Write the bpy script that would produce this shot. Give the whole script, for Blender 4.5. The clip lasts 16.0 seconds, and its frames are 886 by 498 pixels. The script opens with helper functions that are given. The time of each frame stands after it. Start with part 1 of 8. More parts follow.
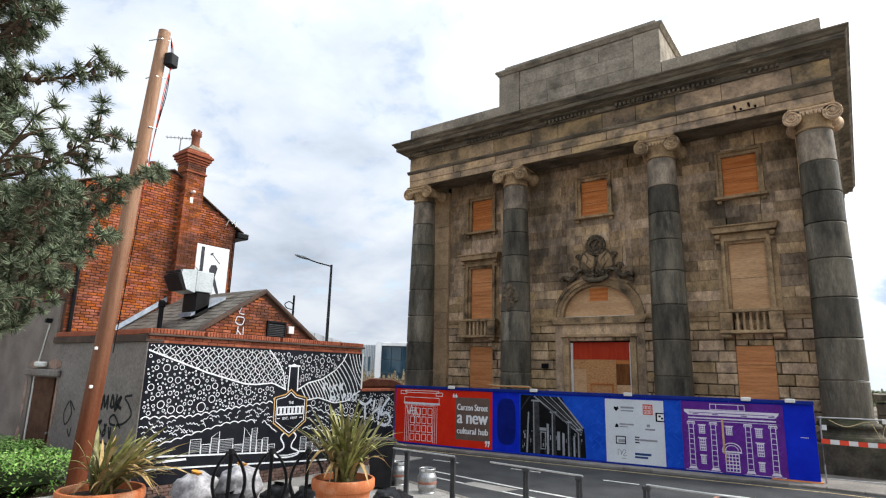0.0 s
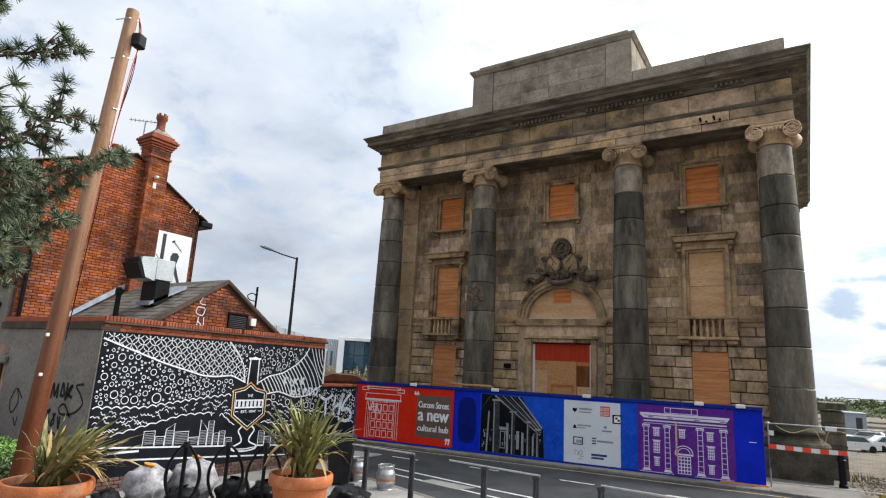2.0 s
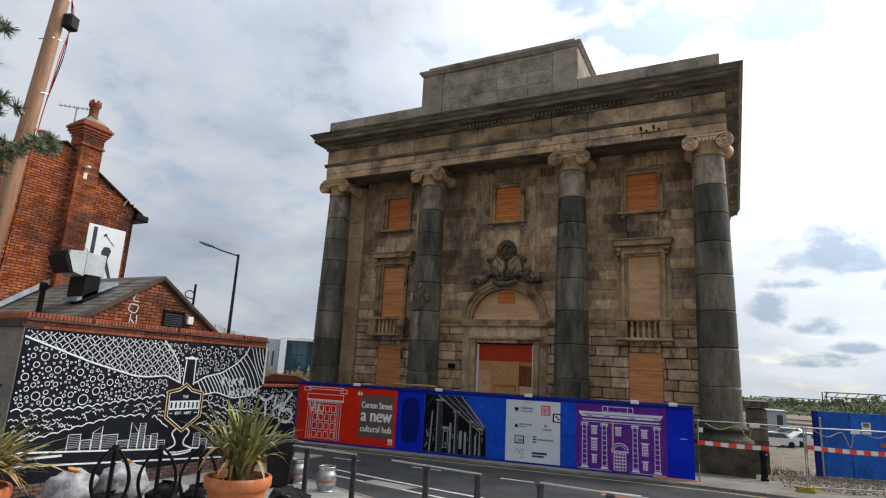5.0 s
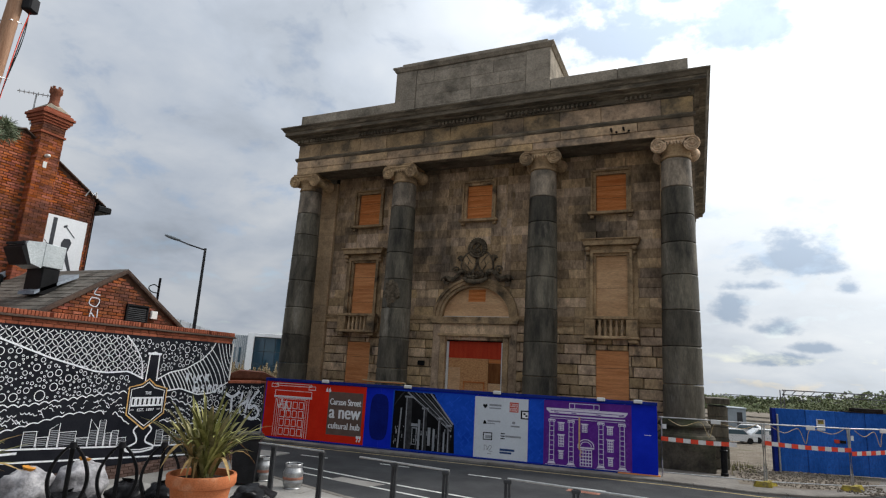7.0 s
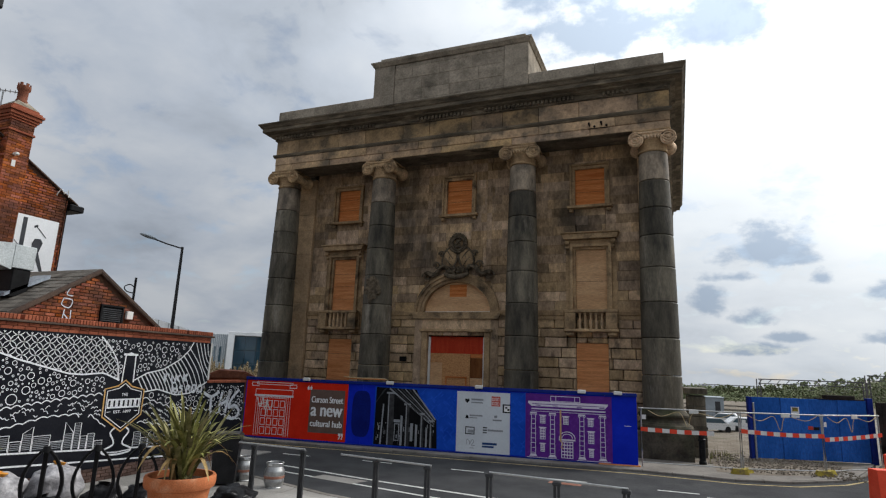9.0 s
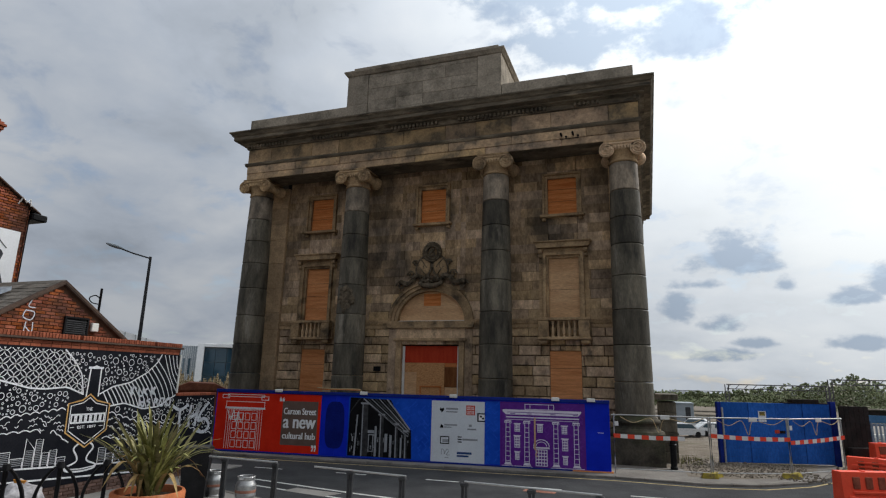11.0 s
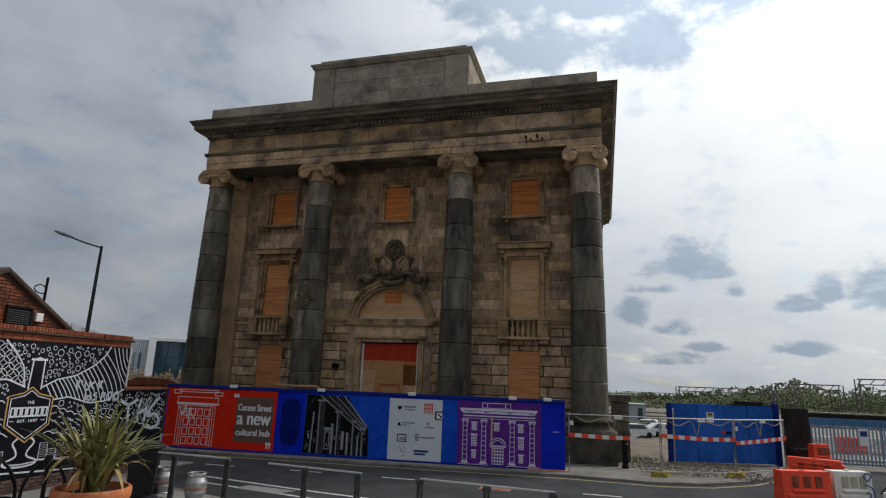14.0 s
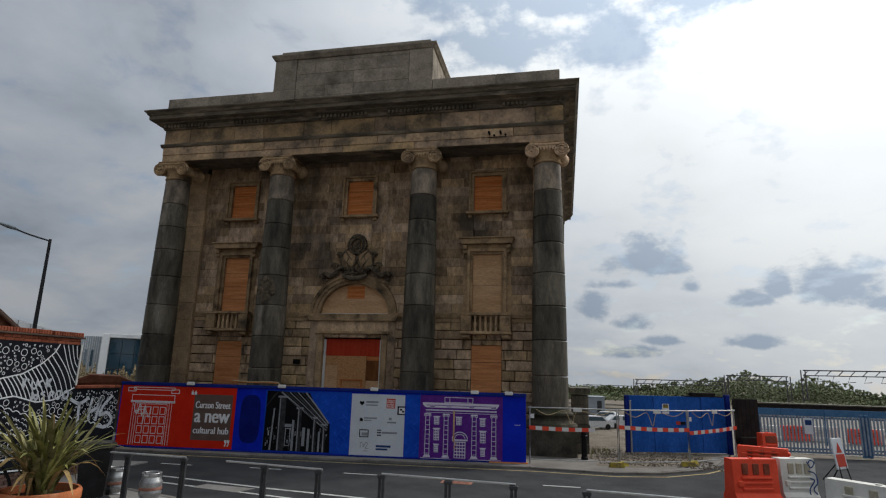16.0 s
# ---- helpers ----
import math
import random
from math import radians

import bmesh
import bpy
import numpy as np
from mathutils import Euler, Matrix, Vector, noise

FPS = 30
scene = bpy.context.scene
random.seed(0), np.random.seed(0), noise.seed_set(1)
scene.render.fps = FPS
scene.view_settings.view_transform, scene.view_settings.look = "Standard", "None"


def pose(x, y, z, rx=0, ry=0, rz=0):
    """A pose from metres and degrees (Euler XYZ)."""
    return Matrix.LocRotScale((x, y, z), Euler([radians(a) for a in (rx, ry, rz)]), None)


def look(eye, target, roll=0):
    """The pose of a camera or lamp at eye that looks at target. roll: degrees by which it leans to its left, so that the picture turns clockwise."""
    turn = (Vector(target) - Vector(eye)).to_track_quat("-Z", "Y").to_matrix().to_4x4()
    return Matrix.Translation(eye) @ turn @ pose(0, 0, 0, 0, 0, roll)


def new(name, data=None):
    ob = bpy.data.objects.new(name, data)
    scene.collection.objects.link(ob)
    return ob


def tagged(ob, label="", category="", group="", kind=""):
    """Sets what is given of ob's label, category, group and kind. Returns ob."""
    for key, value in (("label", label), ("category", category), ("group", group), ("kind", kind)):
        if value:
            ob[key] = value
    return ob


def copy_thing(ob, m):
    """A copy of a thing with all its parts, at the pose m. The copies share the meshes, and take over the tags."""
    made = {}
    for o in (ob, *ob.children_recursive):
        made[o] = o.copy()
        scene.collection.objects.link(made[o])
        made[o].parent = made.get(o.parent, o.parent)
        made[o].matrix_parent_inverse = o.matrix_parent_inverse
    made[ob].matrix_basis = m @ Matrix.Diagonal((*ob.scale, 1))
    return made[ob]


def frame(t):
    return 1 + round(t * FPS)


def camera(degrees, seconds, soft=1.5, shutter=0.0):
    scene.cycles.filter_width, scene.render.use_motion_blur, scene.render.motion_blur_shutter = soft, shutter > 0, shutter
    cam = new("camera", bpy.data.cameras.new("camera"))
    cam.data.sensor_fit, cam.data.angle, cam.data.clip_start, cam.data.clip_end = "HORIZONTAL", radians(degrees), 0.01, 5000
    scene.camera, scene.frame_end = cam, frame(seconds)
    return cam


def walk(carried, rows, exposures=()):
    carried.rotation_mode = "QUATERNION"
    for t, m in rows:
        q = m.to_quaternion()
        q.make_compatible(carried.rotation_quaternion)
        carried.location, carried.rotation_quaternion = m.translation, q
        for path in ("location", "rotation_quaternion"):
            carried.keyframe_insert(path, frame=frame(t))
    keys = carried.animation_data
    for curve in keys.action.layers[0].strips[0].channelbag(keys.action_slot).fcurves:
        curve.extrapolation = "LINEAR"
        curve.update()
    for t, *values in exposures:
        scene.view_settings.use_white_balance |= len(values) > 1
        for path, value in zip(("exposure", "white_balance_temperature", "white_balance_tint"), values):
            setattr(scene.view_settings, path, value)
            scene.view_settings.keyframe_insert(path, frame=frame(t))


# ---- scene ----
cam = camera(75.3, 16.0, 1.2)
PATH = [
    (0.0, look((-0.012, -0.013, 2.816), (-11.459, 15.848, 6.984), 1.44)),
    (0.5, look((-0.015, -0.019, 2.818), (-11.438, 15.860, 6.987), 1.98)),
    (1.0, look((-0.019, -0.032, 2.822), (-11.237, 15.989, 7.001), 2.52)),
    (1.5, look((-0.017, -0.037, 2.827), (-10.885, 16.233, 6.971), 2.93)),
    (2.0, look((-0.015, -0.036, 2.832), (-10.524, 16.474, 6.949), 3.06)),
    (2.5, look((-0.007, -0.036, 2.833), (-10.223, 16.650, 6.984), 2.97)),
    (3.0, look((-0.011, -0.032, 2.832), (-9.962, 16.802, 7.026), 2.90)),
    (3.5, look((-0.008, -0.027, 2.831), (-9.712, 16.947, 7.042), 2.82)),
    (4.0, look((-0.009, -0.025, 2.822), (-9.439, 17.096, 7.058), 2.76)),
    (6.5, look((-0.023, -0.016, 2.809), (-8.196, 17.750, 7.001), 3.41)),
    (7.0, look((-0.019, -0.008, 2.801), (-8.009, 17.840, 6.997), 3.21)),
    (7.5, look((-0.015, -0.001, 2.804), (-7.889, 17.914, 6.937), 2.80)),
    (8.0, look((-0.013, 0.011, 2.798), (-7.768, 17.984, 6.902), 2.46)),
    (8.5, look((-0.003, 0.016, 2.801), (-7.608, 18.061, 6.868), 2.28)),
    (9.0, look((0.016, 0.023, 2.803), (-7.388, 18.150, 6.878), 2.12)),
    (11.5, look((0.012, 0.011, 2.797), (-6.327, 18.444, 7.275), 1.42)),
    (12.0, look((0.011, 0.016, 2.791), (-6.147, 18.501, 7.307), 1.62)),
    (12.5, look((0.003, 0.023, 2.780), (-5.993, 18.564, 7.286), 1.93)),
    (13.0, look((0.007, 0.028, 2.773), (-5.802, 18.642, 7.222), 2.30)),
    (13.5, look((0.015, 0.020, 2.775), (-5.571, 18.714, 7.172), 2.31)),
    (14.0, look((0.010, 0.021, 2.769), (-5.286, 18.794, 7.184), 2.19)),
    (14.5, look((0.021, 0.030, 2.764), (-4.940, 18.893, 7.190), 2.11)),
    (15.0, look((0.031, 0.023, 2.767), (-4.580, 18.974, 7.194), 2.00)),
    (15.5, look((0.030, 0.030, 2.770), (-4.266, 19.063, 7.162), 1.82)),
    (16.0, look((0.033, 0.030, 2.767), (-4.046, 19.134, 7.056), 1.64)),
]
walk(cam, PATH, [(0.0, 1.38), (3.5, 1.0), (7.0, 0.66), (9.0, 0.53), (12.5, 0.26), (16.0, 0.10)])

# ---- world, sun, exposure ----
SUN_AZ, SUN_EL = 42.0, 42.0   # degrees clockwise from +y, and above the horizon
SUN_DIR = Vector((math.sin(radians(SUN_AZ)) * math.cos(radians(SUN_EL)), math.cos(radians(SUN_AZ)) * math.cos(radians(SUN_EL)), math.sin(radians(SUN_EL))))


def build_world():
    w = bpy.data.worlds.new("overcast_sky")
    scene.world = w
    w.use_nodes = True
    nt = w.node_tree
    nt.nodes.clear()
    N, L = nt.nodes.new, nt.links.new
    out = N("ShaderNodeOutputWorld")
    sky = N("ShaderNodeTexSky")
    sky.sky_type, sky.sun_disc = "NISHITA", False
    sky.sun_elevation, sky.sun_rotation = radians(SUN_EL), radians(SUN_AZ)
    bg_sky = N("ShaderNodeBackground")
    bg_sky.inputs["Strength"].default_value = 0.09
    L(sky.outputs[0], bg_sky.inputs["Color"])
    tc = N("ShaderNodeTexCoord")
    sep = N("ShaderNodeSeparateXYZ")
    L(tc.outputs["Generated"], sep.inputs[0])

    def math_node(op, a, b=None):
        n = N("ShaderNodeMath")
        n.operation = op
        for i, v in enumerate((a, b)):
            if v is None:
                continue
            if isinstance(v, (int, float)):
                n.inputs[i].default_value = v
            else:
                L(v, n.inputs[i])
        return n.outputs[0]

    zc = math_node("MAXIMUM", sep.outputs[2], 0.0)
    den = math_node("ADD", zc, 0.34)
    px, py = math_node("DIVIDE", sep.outputs[0], den), math_node("DIVIDE", sep.outputs[1], den)
    comb = N("ShaderNodeCombineXYZ")
    L(px, comb.inputs[0]); L(py, comb.inputs[1])

    def cloud_noise(scale, detail, rough, shift):
        mp = N("ShaderNodeMapping")
        mp.inputs["Location"].default_value = shift
        L(comb.outputs[0], mp.inputs[0])
        n = N("ShaderNodeTexNoise")
        n.inputs["Scale"].default_value, n.inputs["Detail"].default_value, n.inputs["Roughness"].default_value = scale, detail, rough
        n.inputs["Distortion"].default_value = 0.25
        L(mp.outputs[0], n.inputs["Vector"])
        return n.outputs[0]

    big = cloud_noise(1.9, 6, 0.50, (3.1, 1.7, 0))
    fine = cloud_noise(6.0, 5, 0.58, (7.3, 2.2, 0))
    mixn = math_node("ADD", math_node("MULTIPLY", big, 0.78), math_node("MULTIPLY", fine, 0.22))
    ramp = N("ShaderNodeValToRGB")
    e = ramp.color_ramp.elements
    e[0].position, e[0].color = 0.33, (0.46, 0.52, 0.61, 1)
    e[1].position, e[1].color = 0.60, (0.85, 0.90, 0.97, 1)
    m = ramp.color_ramp.elements.new(0.47)
    m.color = (0.66, 0.735, 0.85, 1)
    L(mixn, ramp.inputs[0])
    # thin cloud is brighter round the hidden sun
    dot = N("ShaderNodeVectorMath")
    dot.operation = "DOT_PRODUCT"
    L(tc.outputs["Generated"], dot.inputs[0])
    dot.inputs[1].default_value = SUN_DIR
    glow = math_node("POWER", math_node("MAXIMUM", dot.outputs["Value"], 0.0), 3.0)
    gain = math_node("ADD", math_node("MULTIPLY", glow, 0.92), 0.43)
    # an overcast sky is brightest overhead
    gain = math_node("MULTIPLY", gain, math_node("ADD", math_node("MULTIPLY", zc, 0.62), 0.80))
    # low cumulus: soft ellipses in azimuth and elevation, torn by noise
    az = math_node("MULTIPLY", math_node("ARCTAN2", sep.outputs[0], sep.outputs[1]), 57.2958)
    el = math_node("MULTIPLY", math_node("ARCSINE", sep.outputs[2]), 57.2958)
    tear = N("ShaderNodeTexNoise")
    tear.inputs["Scale"].default_value, tear.inputs["Detail"].default_value, tear.inputs["Roughness"].default_value = 19.0, 8, 0.6
    tm = N("ShaderNodeMapping")
    tm.inputs["Scale"].default_value = (1, 1, 1.7)
    L(tc.outputs["Generated"], tm.inputs[0])
    L(tm.outputs[0], tear.inputs["Vector"])
    torn = math_node("MULTIPLY", math_node("SUBTRACT", 0.5, tear.outputs[0]), 2.9)

    def cloud_bank(puffs):
        best = None
        for a0, e0, ra, re in puffs:
            u = math_node("DIVIDE", math_node("SUBTRACT", az, a0), ra)
            v = math_node("DIVIDE", math_node("SUBTRACT", el, e0), re)
            v = math_node("MAXIMUM", v, math_node("MULTIPLY", v, -1.9))      # flatter below than above
            d = math_node("ADD", math_node("MULTIPLY", u, u), math_node("MULTIPLY", v, v))
            d = math_node("POWER", d, 0.5)
            best = d if best is None else math_node("MINIMUM", best, d)
        mr_ = N("ShaderNodeMapRange")
        mr_.interpolation_type = "SMOOTHSTEP"
        mr_.inputs["From Min"].default_value, mr_.inputs["From Max"].default_value = 1.38, 0.52
        L(math_node("ADD", best, torn), mr_.inputs[0])
        return mr_.outputs[0]

    grey = cloud_bank([(7.3, 11.0, 3.1, 2.6), (4.8, 8.9, 2.6, 0.7), (9.0, 10.2, 2.2, 0.9), (23.1, 7.8, 3.2, 2.5), (27.5, 6.5, 3.0, 1.0), (16.3, 7.2, 2.0, 0.9), (18.5, 8.0, 1.2, 1.5), (2.8, 6.6, 1.3, 1.6),
                       (6.6, 5.2, 1.5, 1.0), (5.8, 2.5, 2.1, 0.8), (16.4, 3.4, 2.4, 0.7), (9.3, 3.6, 1.9, 0.6), (11.7, 8.4, 0.8, 0.8)])
    high = cloud_bank([(0.0, 36.0, 9.0, 4.5), (14.5, 34.0, 6.5, 2.6), (-9.0, 36.5, 8.0, 5.0), (-6.0, 31.5, 7.0, 4.0), (5.0, 31.0, 6.0, 3.2)])
    dk = N("ShaderNodeMix")
    dk.data_type = "RGBA"
    L(math_node("MAXIMUM", math_node("MULTIPLY", grey, 0.8), math_node("MULTIPLY", high, 0.8)), dk.inputs[0])
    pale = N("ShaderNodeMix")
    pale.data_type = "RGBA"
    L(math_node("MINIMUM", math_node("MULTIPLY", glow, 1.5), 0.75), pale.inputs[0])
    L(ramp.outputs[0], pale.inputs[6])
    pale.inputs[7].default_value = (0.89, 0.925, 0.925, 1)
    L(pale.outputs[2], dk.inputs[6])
    dk.inputs[7].default_value = (0.36, 0.46, 0.60, 1)
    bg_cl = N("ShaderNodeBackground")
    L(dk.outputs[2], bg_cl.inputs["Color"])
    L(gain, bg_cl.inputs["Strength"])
    # a few thin places let the blue through
    thin = N("ShaderNodeValToRGB")
    t = thin.color_ramp.elements
    t[0].position, t[0].color = 0.30, (0.55, 0.55, 0.55, 1)
    t[1].position, t[1].color = 0.46, (1, 1, 1, 1)
    L(fine, thin.inputs[0])
    mix = N("ShaderNodeMixShader")
    L(thin.outputs[0], mix.inputs[0])
    L(bg_sky.outputs[0], mix.inputs[1])
    L(bg_cl.outputs[0], mix.inputs[2])
    L(mix.outputs[0], out.inputs[0])


build_world()
sun_data = bpy.data.lights.new("sun", "SUN")
sun_data.energy, sun_data.angle, sun_data.color = 1.9, radians(14), (1.0, 0.97, 0.93)
sun = new("sun", sun_data)
sun.matrix_world = look(SUN_DIR * 60, (0, 0, 0))

# ---- materials ----


def mat(name, c1, c2, scale=1.5, rough=0.85, bump=0.25, bscale=30.0, rnd=0.0, island=False, metallic=0.0, c3=None, s3=0.6, lo3=0.55, hi3=0.68, stretch=(1, 1, 1), hue=0.0, detail=6, spec=0.1, grain=0.7):
    """Two-scale procedural surface: c1 to c2 by coarse noise, patches of c3, fine grain in colour and relief; rnd: value change from piece to piece."""
    m = bpy.data.materials.new(name)
    m.use_nodes = True
    nt = m.node_tree
    N, L = nt.nodes.new, nt.links.new
    b = nt.nodes["Principled BSDF"]
    b.inputs["Roughness"].default_value, b.inputs["Metallic"].default_value = rough, metallic
    b.inputs["Specular IOR Level"].default_value = spec
    geo = N("ShaderNodeNewGeometry")
    mp = N("ShaderNodeMapping")
    mp.inputs["Scale"].default_value = stretch
    L(geo.outputs["Position"], mp.inputs[0])

    def noise_tex(s, d=5, r=0.6):
        n = N("ShaderNodeTexNoise")
        n.inputs["Scale"].default_value, n.inputs["Detail"].default_value, n.inputs["Roughness"].default_value = s, d, r
        L(mp.outputs[0], n.inputs["Vector"])
        return n.outputs[0]

    def ramp2(src, lo, hi, a, c):
        r = N("ShaderNodeValToRGB")
        r.color_ramp.elements[0].position, r.color_ramp.elements[0].color = lo, (*a, 1)
        r.color_ramp.elements[1].position, r.color_ramp.elements[1].color = hi, (*c, 1)
        L(src, r.inputs[0])
        return r.outputs[0]

    def mixc(kind, f, a, c):
        x = N("ShaderNodeMix")
        x.data_type, x.blend_type = "RGBA", kind
        if isinstance(f, float):
            x.inputs[0].default_value = f
        else:
            L(f, x.inputs[0])
        L(a, x.inputs[6])
        if isinstance(c, tuple):
            x.inputs[7].default_value = (*c, 1)
        else:
            L(c, x.inputs[7])
        return x.outputs[2]

    col = ramp2(noise_tex(scale, detail), 0.32, 0.68, c1, c2)
    if c3:
        col = mixc("MIX", ramp2(noise_tex(s3, 4), lo3, hi3, (0, 0, 0), (0.85, 0.85, 0.85)), col, c3)
    fine = noise_tex(bscale, 4, 0.7)
    col = mixc("MULTIPLY", grain, col, ramp2(fine, 0.27, 0.73, (0.5, 0.5, 0.5), (1.28, 1.28, 1.28)))
    if rnd:
        hsv = N("ShaderNodeHueSaturation")
        src = geo.outputs["Random Per Island"] if island else N("ShaderNodeObjectInfo").outputs["Random"]
        mr = N("ShaderNodeMapRange")
        mr.inputs["To Min"].default_value, mr.inputs["To Max"].default_value = 1 - rnd, 1 + rnd
        L(src, mr.inputs[0])
        L(mr.outputs[0], hsv.inputs["Value"])
        if hue:
            wn = N("ShaderNodeTexWhiteNoise")
            wn.noise_dimensions = "1D"
            L(src, wn.inputs["W"])
            mh = N("ShaderNodeMapRange")
            mh.inputs["To Min"].default_value, mh.inputs["To Max"].default_value = 0.5 - hue, 0.5 + hue
            L(wn.outputs[0], mh.inputs[0])
            L(mh.outputs[0], hsv.inputs["Hue"])
            ms = N("ShaderNodeMapRange")
            ms.inputs["To Min"].default_value, ms.inputs["To Max"].default_value = 0.88, 1.1
            L(wn.outputs[0], ms.inputs[0])
            L(ms.outputs[0], hsv.inputs["Saturation"])
        L(col, hsv.inputs["Color"])
        col = hsv.outputs[0]
    L(col, b.inputs["Base Color"])
    if bump:
        bp = N("ShaderNodeBump")
        bp.inputs["Strength"].default_value, bp.inputs["Distance"].default_value = bump, 0.02
        L(fine, bp.inputs["Height"])
        L(bp.outputs[0], b.inputs["Normal"])
    return m


def glass(name, tint=(0.05, 0.09, 0.12)):
    m = bpy.data.materials.new(name)
    m.use_nodes = True
    b = m.node_tree.nodes["Principled BSDF"]
    b.inputs["Base Color"].default_value = (*tint, 1)
    b.inputs["Roughness"].default_value = 0.04
    b.inputs["Specular IOR Level"].default_value = 0.9
    return m


STONE = mat("sandstone", (0.325, 0.222, 0.135), (0.64, 0.452, 0.27), 2.6, 0.9, 1.0, 12, rnd=0.30, hue=0.005, c3=(0.085, 0.069, 0.052), s3=1.7, lo3=0.55, hi3=0.72, stretch=(1.2, 1.2, 0.75))
STONE_ENT = mat("sandstone_entablature", (0.268, 0.186, 0.114), (0.621, 0.426, 0.242), 2.4, 0.9, 0.9, 9, rnd=0.30, hue=0.006, c3=(0.085, 0.074, 0.06), s3=1.2, lo3=0.45, hi3=0.62)
STONE_PLAIN = mat("sandstone_moulded", (0.246, 0.165, 0.093), (0.492, 0.339, 0.189), 2.0, 0.9, 0.7, 14, rnd=0.16, c3=(0.05, 0.043, 0.034), s3=1.2, lo3=0.52, hi3=0.68)
STONE_PALE = mat("pale_pilaster_stone", (0.364, 0.247, 0.145), (0.589, 0.408, 0.239), 1.8, 0.9, 0.7, 14, rnd=0.14, c3=(0.12, 0.098, 0.073), s3=0.9, lo3=0.56, hi3=0.72)
STONE_DARK = mat("sooty_sandstone", (0.032, 0.029, 0.022), (0.155, 0.134, 0.098), 1.6, 0.62, 0.5, 16, rnd=0.42, c3=(0.26, 0.23, 0.185), s3=1.0, lo3=0.57, hi3=0.78, stretch=(1.5, 1.5, 0.4), spec=0.2)
STONE_NECK = mat("pale_drum_stone", (0.07, 0.058, 0.044), (0.32, 0.255, 0.185), 1.6, 0.7, 0.5, 13, rnd=0.3, c3=(0.05, 0.045, 0.038), s3=0.9, lo3=0.5, hi3=0.66, stretch=(1.4, 1.4, 0.7), spec=0.3)
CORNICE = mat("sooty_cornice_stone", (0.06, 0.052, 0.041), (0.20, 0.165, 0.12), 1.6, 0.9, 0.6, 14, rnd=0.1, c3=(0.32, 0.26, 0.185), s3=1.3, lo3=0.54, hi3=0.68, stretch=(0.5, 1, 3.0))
CHIMNEY_POT = mat("sooty_clay", (0.15, 0.055, 0.035), (0.27, 0.105, 0.062), 4, 0.85, 0.2, 30)
STONE_BASE = mat("mossy_base_stone", (0.036, 0.032, 0.025), (0.125, 0.108, 0.08), 1.6, 0.9, 0.5, 14, rnd=0.1, c3=(0.04, 0.05, 0.02), s3=0.9, lo3=0.48, hi3=0.7)
STONE_CARVED = mat("carved_stone", (0.045, 0.037, 0.027), (0.20, 0.157, 0.107), 6.0, 0.9, 0.6, 26)
STONE_TOP = mat("weathered_stone", (0.21, 0.18, 0.142), (0.36, 0.31, 0.245), 1.8, 0.9, 0.8, 12, rnd=0.15, c3=(0.10, 0.088, 0.068), s3=0.8, lo3=0.52, hi3=0.72)
MORTAR = mat("joint_shadow_mortar", (0.03, 0.026, 0.022), (0.06, 0.052, 0.043), 2.0, 0.95, 0.2, 30)
# plaster darkened so that the portico's shade is in its colour
SOFFIT_SHADE = mat("soffit_shade_plaster", (0.035, 0.03, 0.024), (0.075, 0.062, 0.048), 0.8, 0.95, 0.2, 20)
PLY = mat("plywood_board", (0.470, 0.133, 0.034), (0.694, 0.270, 0.090), 1.6, 0.75, 0.2, 14, rnd=0.12, stretch=(0.35, 1, 6.0))
PLY_MID = mat("faded_plywood_board", (0.470, 0.175, 0.063), (0.694, 0.313, 0.128), 1.6, 0.75, 0.2, 14, rnd=0.1, stretch=(0.35, 1, 5.0))
PLY_PALE = mat("pale_plywood_board", (0.54, 0.315, 0.16), (0.70, 0.445, 0.245), 1.2, 0.75, 0.12, 14, rnd=0.08, stretch=(0.4, 1, 2.5))
OSB = mat("oriented_strand_board", (0.40, 0.185, 0.075), (0.64, 0.345, 0.15), 11, 0.8, 0.3, 45, rnd=0.1, stretch=(1, 1, 1.6))
RED_BOARD = mat("red_painted_board", (0.42, 0.036, 0.014), (0.52, 0.055, 0.02), 2, 0.6, 0.1, 20, stretch=(4, 1, 0.5))
WHITE_TRIM = mat("white_painted_timber", (0.62, 0.61, 0.57), (0.74, 0.73, 0.70), 2, 0.6, 0.1, 30, grain=0.2)
BRICK = mat("red_brick", (0.25, 0.062, 0.027), (0.42, 0.135, 0.057), 2.2, 0.9, 0.4, 40, rnd=0.30, hue=0.007, c3=(0.07, 0.034, 0.025), s3=0.9, lo3=0.46, hi3=0.64)
BRICK_J = mat("red_brick_wall", (0.25, 0.062, 0.027), (0.42, 0.135, 0.057), 2.2, 0.9, 0.4, 40, rnd=0.34, island=True, hue=0.007, c3=(0.075, 0.036, 0.026), s3=0.8, lo3=0.45, hi3=0.64)
BRICK_RED = mat("dark_red_brick_coping", (0.24, 0.07, 0.04), (0.34, 0.11, 0.06), 2.2, 0.9, 0.35, 40, rnd=0.22)
BRICK_MORTAR = mat("sooty_lime_mortar", (0.07, 0.035, 0.022), (0.13, 0.07, 0.045), 3, 0.95, 0.3, 40)
RENDER_GREY = mat("grey_cement_render", (0.17, 0.148, 0.135), (0.265, 0.234, 0.215), 1.4, 0.92, 0.5, 14, c3=(0.12, 0.098, 0.083), s3=0.7, lo3=0.5, hi3=0.75)
CONCRETE_DARK = mat("dark_stained_coping", (0.055, 0.04, 0.035), (0.12, 0.08, 0.06), 1.5, 0.9, 0.3, 25)
SLATE = mat("roof_slate", (0.10, 0.088, 0.075), (0.165, 0.15, 0.13), 2.0, 0.65, 0.3, 20, rnd=0.28)
